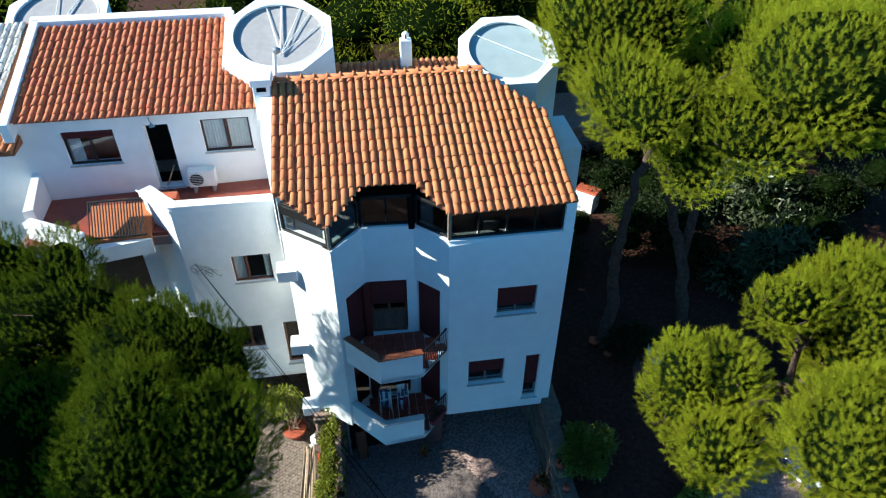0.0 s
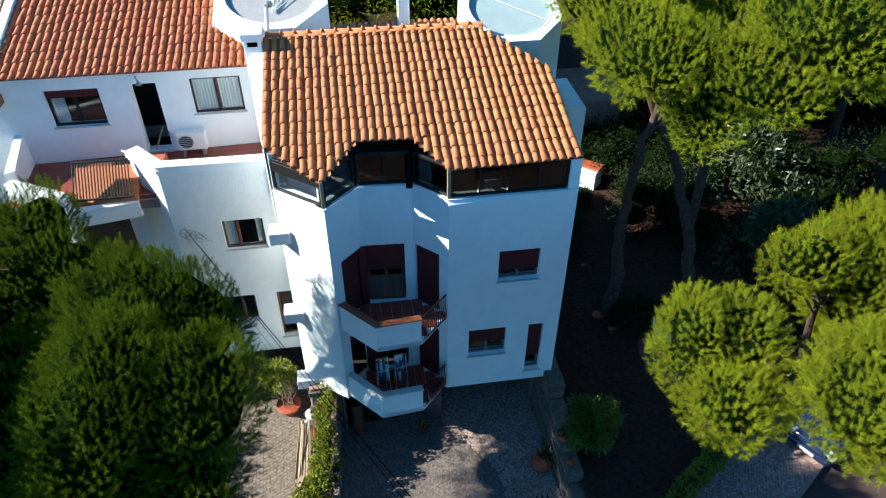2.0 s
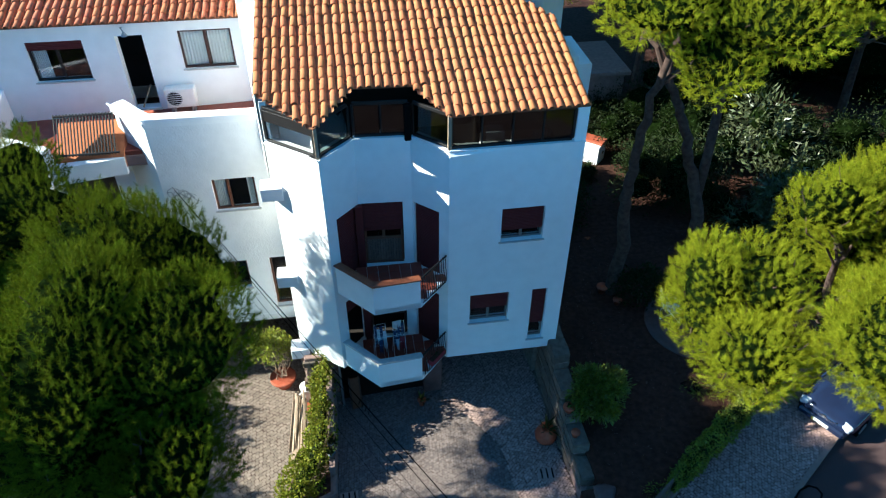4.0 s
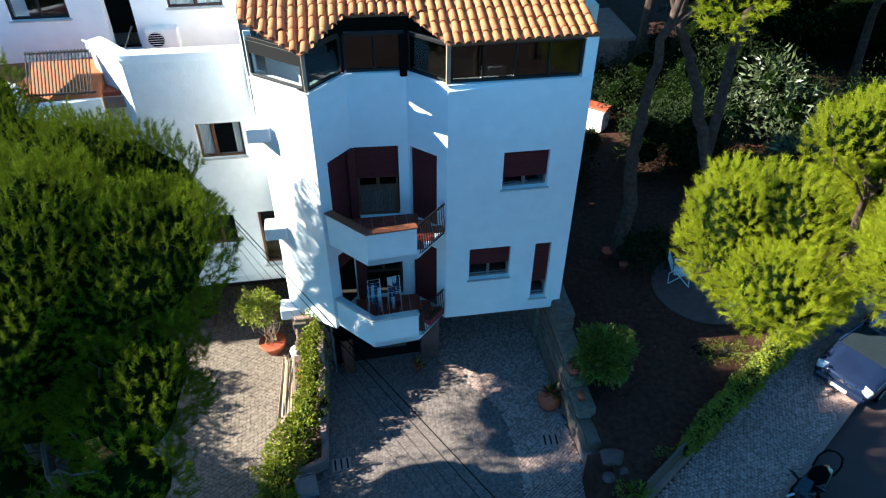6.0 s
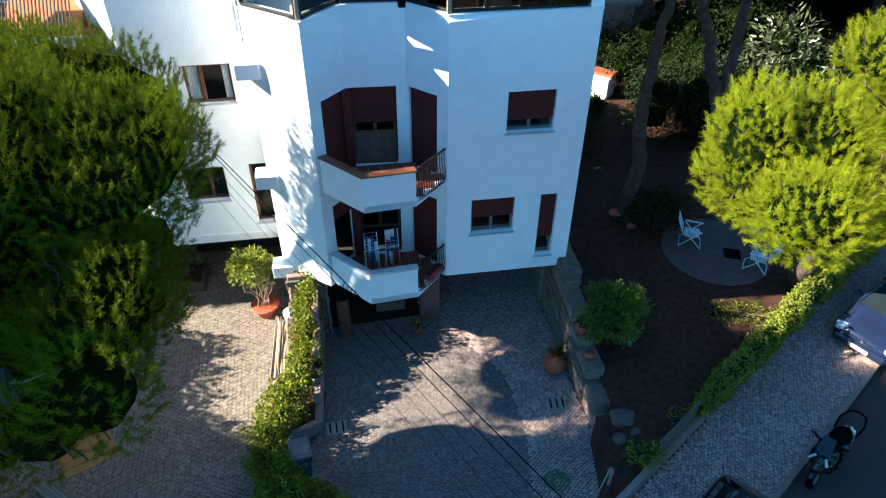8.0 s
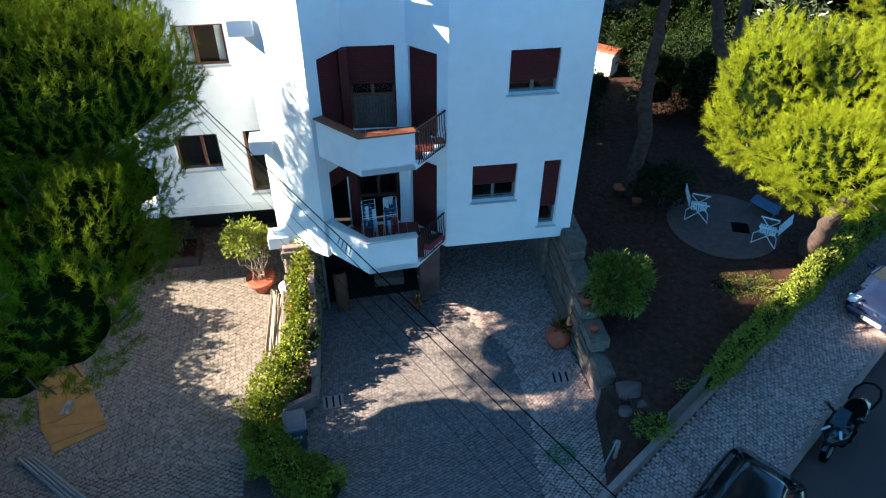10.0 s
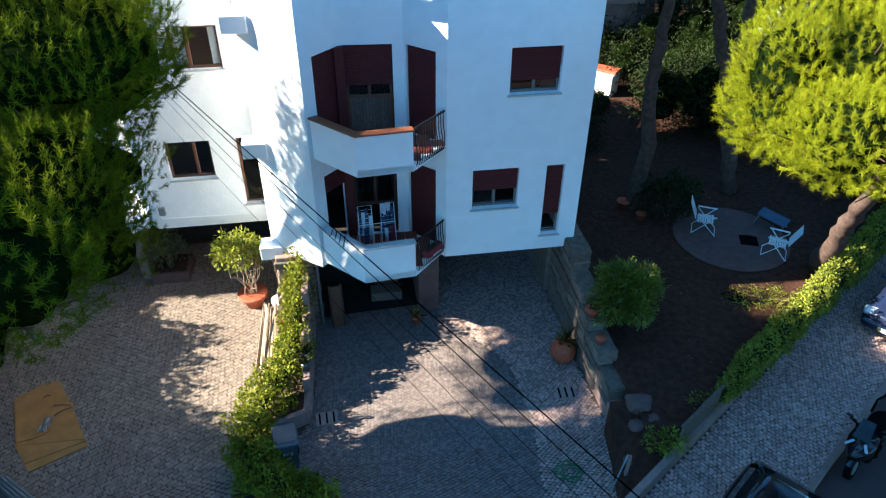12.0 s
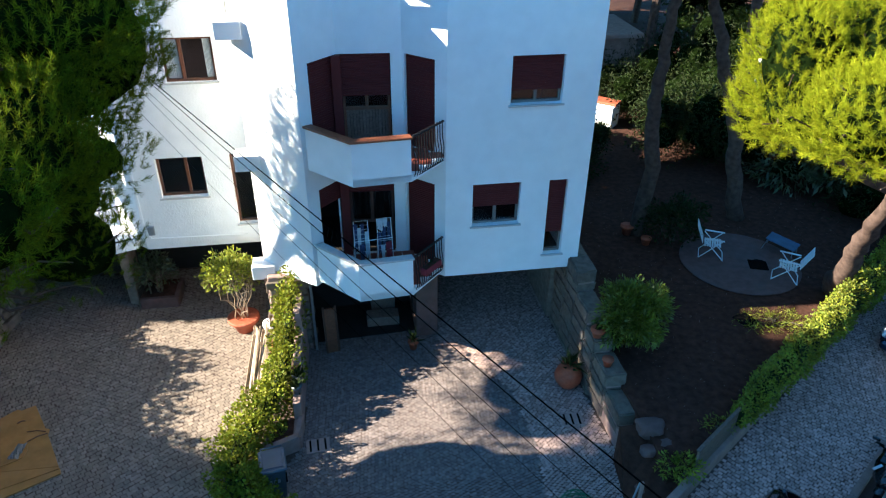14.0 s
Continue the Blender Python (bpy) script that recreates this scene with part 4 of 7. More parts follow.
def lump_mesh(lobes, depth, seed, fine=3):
    """Uneven dark masses some way below the crown's surface, in place of the shade there."""
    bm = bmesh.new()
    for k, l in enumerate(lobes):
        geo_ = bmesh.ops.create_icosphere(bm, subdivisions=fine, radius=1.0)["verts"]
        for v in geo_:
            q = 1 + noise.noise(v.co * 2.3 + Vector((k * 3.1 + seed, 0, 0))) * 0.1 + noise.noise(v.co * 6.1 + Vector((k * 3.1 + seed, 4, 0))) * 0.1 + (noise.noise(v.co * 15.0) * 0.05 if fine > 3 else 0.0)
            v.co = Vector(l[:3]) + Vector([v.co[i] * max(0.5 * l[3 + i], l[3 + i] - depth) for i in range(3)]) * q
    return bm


# Shade inside the crowns, painted as a near-black colour on the inner masses.
CROWN_SHADE = mat("crown_shade", (0.005, 0.009, 0.002), 1.0, spec=0.0, spread=0.4, scale=6, bump=1.0, bump_scale=10)


def shrub(label, centre, radius, count, material, size, seed, stems=6, aspect=0.5, base=None, category="shrub", spread=0.7):
    rng = np.random.default_rng(seed)
    sh = thing("shrub", label, category)
    z0 = base if base is not None else centre[2] - radius[2]
    for i in range(stems):
        q = Vector(centre) + Vector((rng.normal() * radius[0] * 0.4, rng.normal() * radius[1] * 0.4, radius[2] * rng.uniform(0.1, 0.6)))
        bm = bmesh.new()
        bough(bm, (centre[0] + rng.normal() * 0.08, centre[1] + rng.normal() * 0.08, z0), q, 0.025, 0.008, rng)
        part("branch", bm, TWIG, sh)
    p, n = ball_points(centre, radius, rng, count)
    part("foliage", leaf_mesh("foliage", p, n, rng, material, size, aspect, spread=spread), None, sh)
    return sh


# ---- garden boundary and retaining wall ----
garden_wall = thing("garden_wall", "low weathered cement garden wall with a rail on top", "wall", kind="structure")
part("plinth", prism([street(-2.4, 0.0), street(40, 0.0), street(40, 0.16), street(-2.4, 0.16)], -0.3, 0.62, 0.015), CONCRETE, garden_wall)
part("fence_panel", prism([street(0.35, 0.1), street(40, 0.1), street(40, 0.15), street(0.35, 0.15)], 0.6, 1.2), WOOD_GREY, garden_wall)
part("top_rail", prism([street(0.3, 0.085), street(40, 0.085), street(40, 0.165), street(0.3, 0.165)], 1.204, 1.25, 0.01), WOOD_GREY, garden_wall)

creeper = thing("ivy_hedge", "sunlit yellow-green creeper draped over the garden wall", "hedge")
_r = np.random.default_rng(21)
IVY = [(*street(u, 0.12 - 0.1 * min(1, u / 9)), b, t, w) for u, b, t, w in
       ((1.9, 0.75, 1.25, 0.12), (2.4, 0.6, 1.4, 0.18), (3.2, 0.55, 1.5, 0.22), (4.2, 0.55, 1.6, 0.24), (5.4, 0.55, 1.65, 0.25), (7.0, 0.5, 1.7, 0.26), (9.0, 0.45, 1.75, 0.3), (12, 0.4, 1.8, 0.34), (20, 0.4, 1.9, 0.45))]
# Darker leaf colour on the core paints the shade between the ivy leaves.
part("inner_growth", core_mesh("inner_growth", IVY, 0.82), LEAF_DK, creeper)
_p, _nn = hedge_points(IVY, _r, 36000, 3.0, 0.5)
part("leaves", leaf_mesh("leaves", _p, _nn, _r, LEAF, 0.065, 0.8), None, creeper)

retaining = thing("retaining_wall", "stepped rubble-stone retaining wall beside the driveway", "wall", kind="structure")
_rr = random.Random(4)
# steps: y from, y to, top, inner and outer x
STEPS = [(13.0, 14.6, 2.33, 5.62, 6.12), (12.15, 13.0, 1.78, 5.62, 6.1), (11.55, 12.15, 1.42, 5.62, 6.1), (10.75, 11.55, 1.1, 5.64, 6.14), (9.95, 10.75, 0.72, 5.7, 6.2), (9.3, 9.95, 0.42, 5.85, 6.3)]
part("mortar", bbox(5.7, 6.02, 9.4, 14.6, -0.4, 0.35, 0), CONCRETE, retaining)


def stone_mesh(seed, w, d, h):
    rg = random.Random(seed)
    bm = bbox(-w / 2, w / 2, -d / 2, d / 2, -h / 2, h / 2, min(w, d, h) * 0.16)
    for v in bm.verts:
        v.co += Vector((rg.uniform(-1, 1), rg.uniform(-1, 1), rg.uniform(-1, 1))) * 0.015
    return mesh_of("stone", bm, STONE)


STONES = [stone_mesh(i, *s) for i, s in enumerate(((0.34, 0.30, 0.2), (0.3, 0.4, 0.22), (0.34, 0.24, 0.18), (0.3, 0.33, 0.24), (0.32, 0.46, 0.2)))]


def rough_block(name, x0, x1, y0, y1, z0, z1, seed, material, amount=0.03):
    """A weathered block: worn edges and an uneven face."""
    bm = bmesh.new()
    box(bm, x0, x1, y0, y1, z0, z1)
    bevel(bm, 0.035, 2)
    bmesh.ops.subdivide_edges(bm, edges=[e for e in bm.edges if e.calc_length() > 0.15], cuts=3, use_grid_fill=True)
    for v in bm.verts:
        q = v.co * 3.1 + Vector((seed * 1.7, 0, 0))
        v.co += Vector((noise.noise(q), noise.noise(q + Vector((9, 0, 0))), noise.noise(q + Vector((0, 9, 0))))) * amount
    return mesh_of(name, bm, material)


for k, (ya, yb, zt, xa, xb) in enumerate(STEPS):
    part("mortar", bbox(xa + 0.05, xb - 0.05, ya + 0.02, yb - 0.02, -0.35, zt - 0.06, 0.02), CONCRETE, retaining)
    z, course = zt, 0
    while z > -0.1:
        h = (0.34, 0.26, 0.3)[course % 3]
        cut = [ya, (ya + yb) / 2 + _rr.uniform(-0.12, 0.12), yb] if (yb - ya > 0.9 and course) or yb - ya > 1.2 else [ya, yb]
        for a, b in zip(cut, cut[1:]):
            part("stone", rough_block("stone", xa + _rr.uniform(-0.015, 0.015), xb, a + 0.004, b - 0.004, max(-0.3, z - h + 0.008), z, k * 11 + course * 3 + a, STONE), None, retaining)
        z -= h
        course += 1

# low planter wall and vine hedge between the two driveways
planter = thing("planter_wall", "stepped cement planter wall beside the driveway", "planter")
for ya, yb, zt in ((10.9, 11.45, 0.14), (11.45, 12.4, 0.58), (12.4, 13.3, 1.08), (13.3, 14.2, 1.62)):
    xa, xb = -1.12 + 0.035 * (ya - 10.9), -1.12 + 0.035 * (yb - 10.9)
    part("wall_step", prism([(xa, ya + 0.002), (xa + 0.17, ya + 0.002), (xb + 0.17, yb - 0.002), (xb, yb - 0.002)], -0.3, zt, 0.012), CONCRETE, planter)
for poly in ([(-1.75, 10.55), (-1.0, 10.85), (-1.05, 10.97), (-1.8, 10.67)], [(-1.0, 10.85), (-0.9, 11.5), (-1.0, 11.52), (-1.1, 10.9)], [(-1.78, 10.6), (-1.68, 10.62), (-1.5, 11.4), (-1.62, 11.4)]):
    part("planter_side", prism(poly, -0.25, 0.2, 0.01), CONCRETE, planter)
part("soil", prism([(-1.7, 10.68), (-1.02, 10.95), (-0.98, 11.5), (-1.55, 11.4)], -0.24, 0.1), SOIL, planter)
thing("divider_kerb", "pale cement kerb at the foot of the hedge", "kerb", prism([(-2.62, 9.0), (-2.54, 9.0), (-2.5, 10.6), (-2.0, 11.9), (-2.08, 11.95), (-2.58, 10.65)], -0.3, -0.08, 0.01), CONCRETE, kind="structure")
vine = thing("vine_hedge", "sunlit green vine hedge between the driveways", "hedge")
VINE = [(-1.15, 14.5, 0.5, 2.1, 0.2), (-1.15, 13.9, 0.2, 2.0, 0.26), (-1.22, 13.2, 0.0, 1.65, 0.28), (-1.32, 12.5, -0.15, 1.2, 0.3), (-1.6, 11.7, -0.15, 0.9, 0.38),
        (-2.0, 11.1, -0.15, 0.8, 0.42), (-2.2, 10.3, -0.15, 0.8, 0.42), (-2.15, 9.6, -0.1, 0.75, 0.42), (-1.75, 9.0, 0.0, 0.75, 0.42), (-1.1, 8.5, 0.0, 0.75, 0.4), (-0.6, 8.1, 0.0, 0.7, 0.4)]
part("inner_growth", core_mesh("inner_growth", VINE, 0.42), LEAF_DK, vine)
_p, _nn = hedge_points(VINE, _r, 17000, 4.0, 0.6)
part("leaves", leaf_mesh("leaves", _p, _nn, _r, LEAF_VINE, 0.075, 0.75), None, vine)

# under the villa: stone pillar, piers, garage
pillar = part("pillar", bbox(-1.62, -0.72, 14.25, 14.95, -0.3, 2.04, 0.02), CONCRETE, villa, "rubble stone pillar carrying the corner")
for zz in range(10):
    for k, (x, y, rz) in enumerate(((-1.45, 14.24, 90), (-1.12, 14.24, 90), (-0.86, 14.24, 90), (-1.64, 14.5, 0), (-0.71, 14.5, 0), (-1.63, 14.8, 0))):
        ob = part("stone", STONES[(zz + k) % 5], None, pillar)
        ob.matrix_basis = pose(x + _rr.uniform(-0.05, 0.05), y, -0.1 + zz * 0.215, _rr.uniform(-5, 5), 0, rz + _rr.uniform(-6, 6)) @ Matrix.Diagonal((0.45, 0.85, 0.95, 1))
part("post", bbox(-0.66, -0.6, 14.15, 14.21, -0.25, 2.04, 0.006), ALU, villa, "slim grey post")
# Pier and added garage walls are coloured dark for the undercroft's shade.
part("pier", bbox(1.95, 2.5, 14.35, 15.2, -0.3, 2.04, 0.01), PATIO, villa)
part("garage_wall", bbox(-1.62, -1.47, 14.955, 17.2, -0.3, 2.04, 0), INNER_SHADE, villa)
part("garage_wall", bbox(-1.4, 1.95, 15.95, 16.05, -0.3, 2.04, 0), INNER_SHADE, villa)
part("garage_wall", bbox(2.0, 2.2, 15.2, 18.3, -0.3, 2.04, 0), INNER_SHADE, villa)
part("garage_wall", bbox(5.55, 5.8, 14.7, 18.3, -0.3, 2.04, 0), STONE, villa)
# Brown cement, darkened for the shade below the villa.
thing("undercroft_floor", "dark brown cement slab, darkened for the shade under the white house", "floor", prism([(2.3, 16.1), (5.58, 15.6), (5.58, 18.25), (2.3, 18.25)], -0.3, -0.24), PATIO, kind="structure")
# Slab painted near-black where the undercroft lies in shade.
thing("garage_floor", "near-black slab in place of the shade under the balcony", "floor", prism([(-0.7, 14.45), (1.94, 14.6), (1.94, 15.94), (-1.38, 15.94)], -0.3, -0.185), INNER_SHADE, kind="structure")
step = thing("garage_step", "dark stone step at the garage door", "step", bbox(0.7, 1.55, 14.9, 15.3, -0.25, 0.08, 0.015), WOOD_GREY)
chest = thing("storage_chest", "dark wooden chest just inside the garage", "chest", bbox(0.85, 1.5, 15.5, 15.9, -0.22, 0.4, 0.02), WOOD_GREY)
bench = thing("timber_slab", "old brown timber slab leaning at the garage opening", "panel")
part("board", bbox(-0.16, 0.16, -0.02, 0.02, 0, 1.25, 0.006, pose(-0.22, 14.02, -0.2, -8, 0, 8)), WOOD, bench)
for s in (-0.15, 0.15):
    part("edge_strip", bbox(s - 0.025, s + 0.025, -0.035, 0.03, 0, 1.3, 0.004, pose(-0.22, 14.02, -0.2, -8, 0, 8)), WOOD_DARK, bench)

# ---- details on the neighbouring house ----
ac = thing("air_conditioner", "white outdoor air-conditioning unit on the terrace", "air conditioner")
part("case", bbox(-4.58, -3.78, 18.28, 18.6, 8.08, 8.62, 0.02), PLASTIC_W, ac)
part("fan_ring", tube(bmesh.new(), [(-4.33 + 0.2 * math.cos(a), 18.275, 8.35 + 0.2 * math.sin(a)) for a in (2 * math.pi * i / 20 for i in range(21))], 0.012, 6, False), ALU, ac)
part("fan_grille", lathe([(0.19, 0), (0.19, 0.006)], 20), BLACK, ac).matrix_basis = pose(-4.33, 18.278, 8.35, 90, 0, 0)
for i in range(7):
    part("grille_bar", bbox(-4.52, -4.14, 18.262, 18.272, 8.17 + 0.06 * i, 8.18 + 0.06 * i, 0), PLASTIC_W, ac)
for x in (-4.45, -3.9):
    part("foot", bbox(x - 0.04, x + 0.04, 18.3, 18.58, 7.865, 8.08, 0.004), ALU, ac)
ac.location.z = 0.27
thing("terracotta_block", "sunlit terracotta planter block on the terrace", "planter", bbox(-5.35, -4.85, 17.55, 17.95, 8.1, 8.5, 0.02), POT)
lamp2 = thing("wall_lamp", "small grey wall lamp under the eaves", "lamp")
part("bracket", tube(bmesh.new(), [(-5.3, 18.74, 10.5), (-5.3, 18.6, 10.55), (-5.22, 18.5, 10.45)], 0.018, 6), ALU, lamp2)
part("shade", lathe([(0.03, 0.1), (0.05, 0.06), (0.09, 0.0)], 12, (-5.22, 18.5, 10.36)), ALU, lamp2)

# terrace railing with leaning bars over a sloping terracotta apron
apron = part("apron", prism([(-7.1, 16.35), (-5.45, 16.35), (-5.45, 17.3), (-7.1, 17.3)], 7.7, lambda x, y: 8.05 + 0.6 * (y - 16.35), 0.0), TILE, house2, "sloping terracotta apron below the railing")
railing = part("railing", tube(bmesh.new(), [(-7.05, 16.97, 8.96), (-5.6, 16.97, 8.96)], 0.03, 8), IRON, house2, "dark iron terrace railing")
part("rail", tube(bmesh.new(), [(-7.05, 16.3, 8.22), (-5.5, 16.3, 8.22)], 0.028, 8), IRON, railing)
for i in range(19):
    x = -7.03 + i * 0.079
    part("bar", tube(bmesh.new(), [(x, 17.0, 9.0), (x + 0.005, 16.28, 8.18)], 0.02, 6), IRON, railing)
part("parapet", prism([(-8.95, 17.3), (-8.7, 17.4), (-8.75, 18.7), (-8.95, 18.7)], 7.7, lambda x, y: 9.0 if y > 18 else 8.6), STUCCO, house2)
part("parapet", prism([(-8.85, 16.85), (-7.2, 15.95), (-7.05, 16.2), (-8.7, 17.1)], 7.0, 8.55, 0.02), STUCCO, house2)
part("parapet", prism([(-7.2, 15.95), (-5.45, 16.3), (-5.45, 16.42), (-7.1, 16.25)], 7.55, 8.04, 0.01), STUCCO, house2)
# coping tiles on edge along the slanting parapet
for i in range(16):
    f = i / 15
    part("edge_tile", bbox(-0.05, 0.05, -0.09, 0.09, -0.02, 0.02, 0.008, pose(-5.62 + 0.9 * f, 17.02 - 0.9 * f, 9.17 - 0.1 * f, 0, 40, 45)), STUCCO, house2)
meter = thing("meter_box", "small bronze-grey meter box on the white wall", "meter box", bbox(-4.6, -4.44, 16.12, 16.2, 2.36, 2.6, 0.012), ALU)
pipe = thing("wall_pipe", "white pipe running down the wing wall", "pipe", tube(bmesh.new(), [(-4.66, 16.16, 6.0), (-4.66, 16.16, 2.5), (-4.55, 16.16, 2.25), (-2.2, 16.16, 2.2)], 0.018, 6), STUCCO)
rail3 = thing("balcony_railing", "black iron balcony railing of the neighbouring house", "railing")
part("rail", tube(bmesh.new(), [(-5.0, 16.05, 3.3), (-6.4, 15.5, 3.3)], 0.02, 6), IRON, rail3)
part("rail", tube(bmesh.new(), [(-5.0, 16.05, 2.35), (-6.4, 15.5, 2.35)], 0.02, 6), IRON, rail3)
for i in range(12):
    f = i / 11
    x, y = -5.0 - 1.4 * f, 16.05 - 0.55 * f
    part("bar", tube(bmesh.new(), [(x, y, 2.3), (x - 0.03, y - 0.07, 2.5), (x, y, 3.0), (x, y, 3.36)], 0.012, 6), IRON, rail3)
part("balcony_slab", prism([(-6.6, 15.4), (-4.9, 16.05), (-4.9, 16.4), (-5.6, 17.1), (-7.2, 17.0)], 2.05, 2.28), STUCCO, house2)

# chimney on the party wall, and that wall's sloping crest
part("party_wall", prism([(-2.0, 16.5), (-1.74, 14.8), (-1.72, 18.6), (-2.0, 18.6)], 8.0, lambda x, y: roof_z(y) + 0.02), STUCCO, villa)
chim = part("chimney", bbox(-2.2, -1.74, 17.95, 18.5, 10.6, 11.62, 0.012), STUCCO, villa, "white square chimney with a dark slot")
part("chimney_cap", bbox(-2.26, -1.68, 17.9, 18.56, 11.62, 11.82, 0.015), STUCCO, chim)
part("flue_slot", bbox(-2.1, -1.84, 17.935, 17.96, 11.46, 11.58, 0), BLACK, chim)
mast = thing("roof_mast", "white painted mast with a round knob on the roof", "mast")
part("pole", tube(bmesh.new(), [(-1.72, 18.78, 10.6), (-1.55, 18.85, 12.2)], 0.055, 10), STUCCO, mast)
part("knob", lathe([(0.03, 0), (0.12, 0.03), (0.12, 0.12), (0.05, 0.17)], 12, (-1.49, 18.85, 12.15)), ALU, mast)
back_chim = thing("chimney_stack", "slender white chimney with a pointed hood", "chimney")
part("shaft", bbox(2.12, 2.48, 20.95, 21.25, 9.2, 11.4, 0.02), STUCCO, back_chim)
part("hood", prism([(2.12, 20.95), (2.48, 20.95), (2.48, 21.25), (2.12, 21.25)], 11.403, 11.43), STUCCO, back_chim)
part("hood_top", bbox(2.19, 2.41, 21.0, 21.2, 11.43, 11.7, 0.09), STUCCO, back_chim)
part("slot", bbox(2.28, 2.32, 20.985, 21.02, 11.48, 11.62, 0), BLACK, back_chim)


# ---- octagonal roof-lights ----
def roof_light(label, cx, cy, cz, r, tilt, pane_mat, bars, spin=22.5, depth=2.6):
    """An eight-sided white drum with a sloping top and a round glazed opening."""
    rl = thing("roof_light", label, "skylight")
    m = pose(cx, cy, cz, tilt, 0, spin)
    bm = bmesh.new()
    top = [Vector((r * math.cos(2 * math.pi * i / 8), r * math.sin(2 * math.pi * i / 8), 0)) for i in range(8)]
    ri = r * 0.80
    n = 32
    ring = [Vector((ri * math.cos(2 * math.pi * i / n), ri * math.sin(2 * math.pi * i / n), 0)) for i in range(n)]
    mm = pose(cx, cy, cz, tilt) @ pose(0, 0, 0, 0, 0, spin)
    tv = [bm.verts.new(mm @ p) for p in top]
    rv = [bm.verts.new(mm @ p) for p in ring]
    dv = [bm.verts.new(mm @ (p + Vector((0, 0, -0.14)))) for p in ring]
    bv = [bm.verts.new((v.co.x, v.co.y, cz - depth)) for v in tv]
    for i in range(8):
        a, b = tv[i], tv[(i + 1) % 8]
        seg = [rv[(i * 4 + k) % n] for k in range(5)]
        bm.faces.new([a, b, *seg[::-1]])
        bm.faces.new((b, a, bv[i], bv[(i + 1) % 8]))
    for i in range(n):
        bm.faces.new((rv[i], rv[(i + 1) % n], dv[(i + 1) % n], dv[i]))
    bmesh.ops.recalc_face_normals(bm, faces=bm.faces[:])
    part("drum", bm, STUCCO, rl)
    bm = bmesh.new()
    bm.faces.new([bm.verts.new(mm @ (p * 0.995 + Vector((0, 0, -0.1)))) for p in ring])
    part("roof_pane", bm, pane_mat, rl)
    part("ring", tube(bmesh.new(), [mm @ (p * 0.98 + Vector((0, 0, -0.02))) for p in (*ring, ring[0])], 0.035, 6, False), STUCCO, rl)
    hub = Vector((bars[0][0], bars[0][1], -0.03))
    for a in bars[1:]:
        q = Vector((ri * math.cos(radians(a)), ri * math.sin(radians(a)), -0.06))
        part("glazing_bar", tube(bmesh.new(), [pose(cx, cy, cz, tilt) @ hub, pose(cx, cy, cz, tilt) @ q], 0.012 if pane_mat is DOME else 0.026 if a == bars[2] else 0.014, 6), STUCCO, rl)
    return rl


roof_light("octagonal white roof-light with a grey mesh-covered round pane", -1.55, 20.75, 11.95, 1.72, 20, DOME_MESH, [(0.05, -0.85), 105, 85, 45, 20, 60])
roof_light("octagonal white roof-light with a pale blue round pane", 5.25, 19.5, 11.6, 1.55, 20, DOME, [(1.1, -0.7), 140], spin=22.5)
roof_light("octagonal white roof-light behind the neighbouring house", -8.9, 24.2, 11.6, 1.7, 20, DOME_MESH, [(0.0, -0.8), 95, 60])

# further roofs behind and to the left
back_house = thing("rear_house", "white rear house with a low terracotta tiled roof", "house")
part("wall", bbox(-0.1, 4.6, 20.8, 21.4, -0.3, 10.35, 0.01), STUCCO, back_house)
back_roof = part("roof", prism([(-0.2, 20.6), (4.7, 20.6), (4.7, 21.45), (-0.2, 21.45)], 10.36, lambda x, y: 10.5 + 0.1 * (y - 20.7)), TILE_PAN, back_house)
left_house = thing("left_house", "white house with lime-washed pale tiles on its roof", "house")
part("wall", bbox(-16, -9.35, 19.3, 23.2, -0.3, 10.3, 0.01), STUCCO, left_house)
left_roof = part("roof", prism([(-16, 19.0), (-9.3, 19.0), (-9.3, 23.4), (-16, 23.4)], lambda x, y: 10.4 + 0.27 * (y - 19), lambda x, y: 10.55 + 0.27 * (y - 19)), TILE_PAN, left_house)
eave_bit = part("lean_to_roof", prism([(-9.9, 18.0), (-8.85, 18.0), (-8.85, 18.72), (-9.9, 18.72)], 10.0, lambda x, y: 10.06 + 0.25 * (y - 18)), TILE_PAN, left_house)
side_annexe = thing("side_annexe", "white stepped side wall beside the villa's roof", "wall", kind="structure")
part("wall", bbox(5.9, 6.25, 15.9, 19.4, 0.7, 9.75, 0.02), STUCCO, side_annexe)
part("wall", bbox(6.25, 7.2, 17.4, 19.4, 0.7, 9.3, 0.02), STUCCO, side_annexe)
part("crest", bbox(5.86, 6.12, 15.6, 18.4, 9.754, 10.35, 0.02), STUCCO, side_annexe)

# ---- garden things ----
patio = thing("patio", "round grey stone garden patio", "patio", kind="structure")
bm = lathe([(1.6, 0.0), (1.62, 0.035), (1.55, 0.045), (0.01, 0.045)], 48, (11.15, 15.0, 0.82))
part("slab", bm, PATIO, patio)


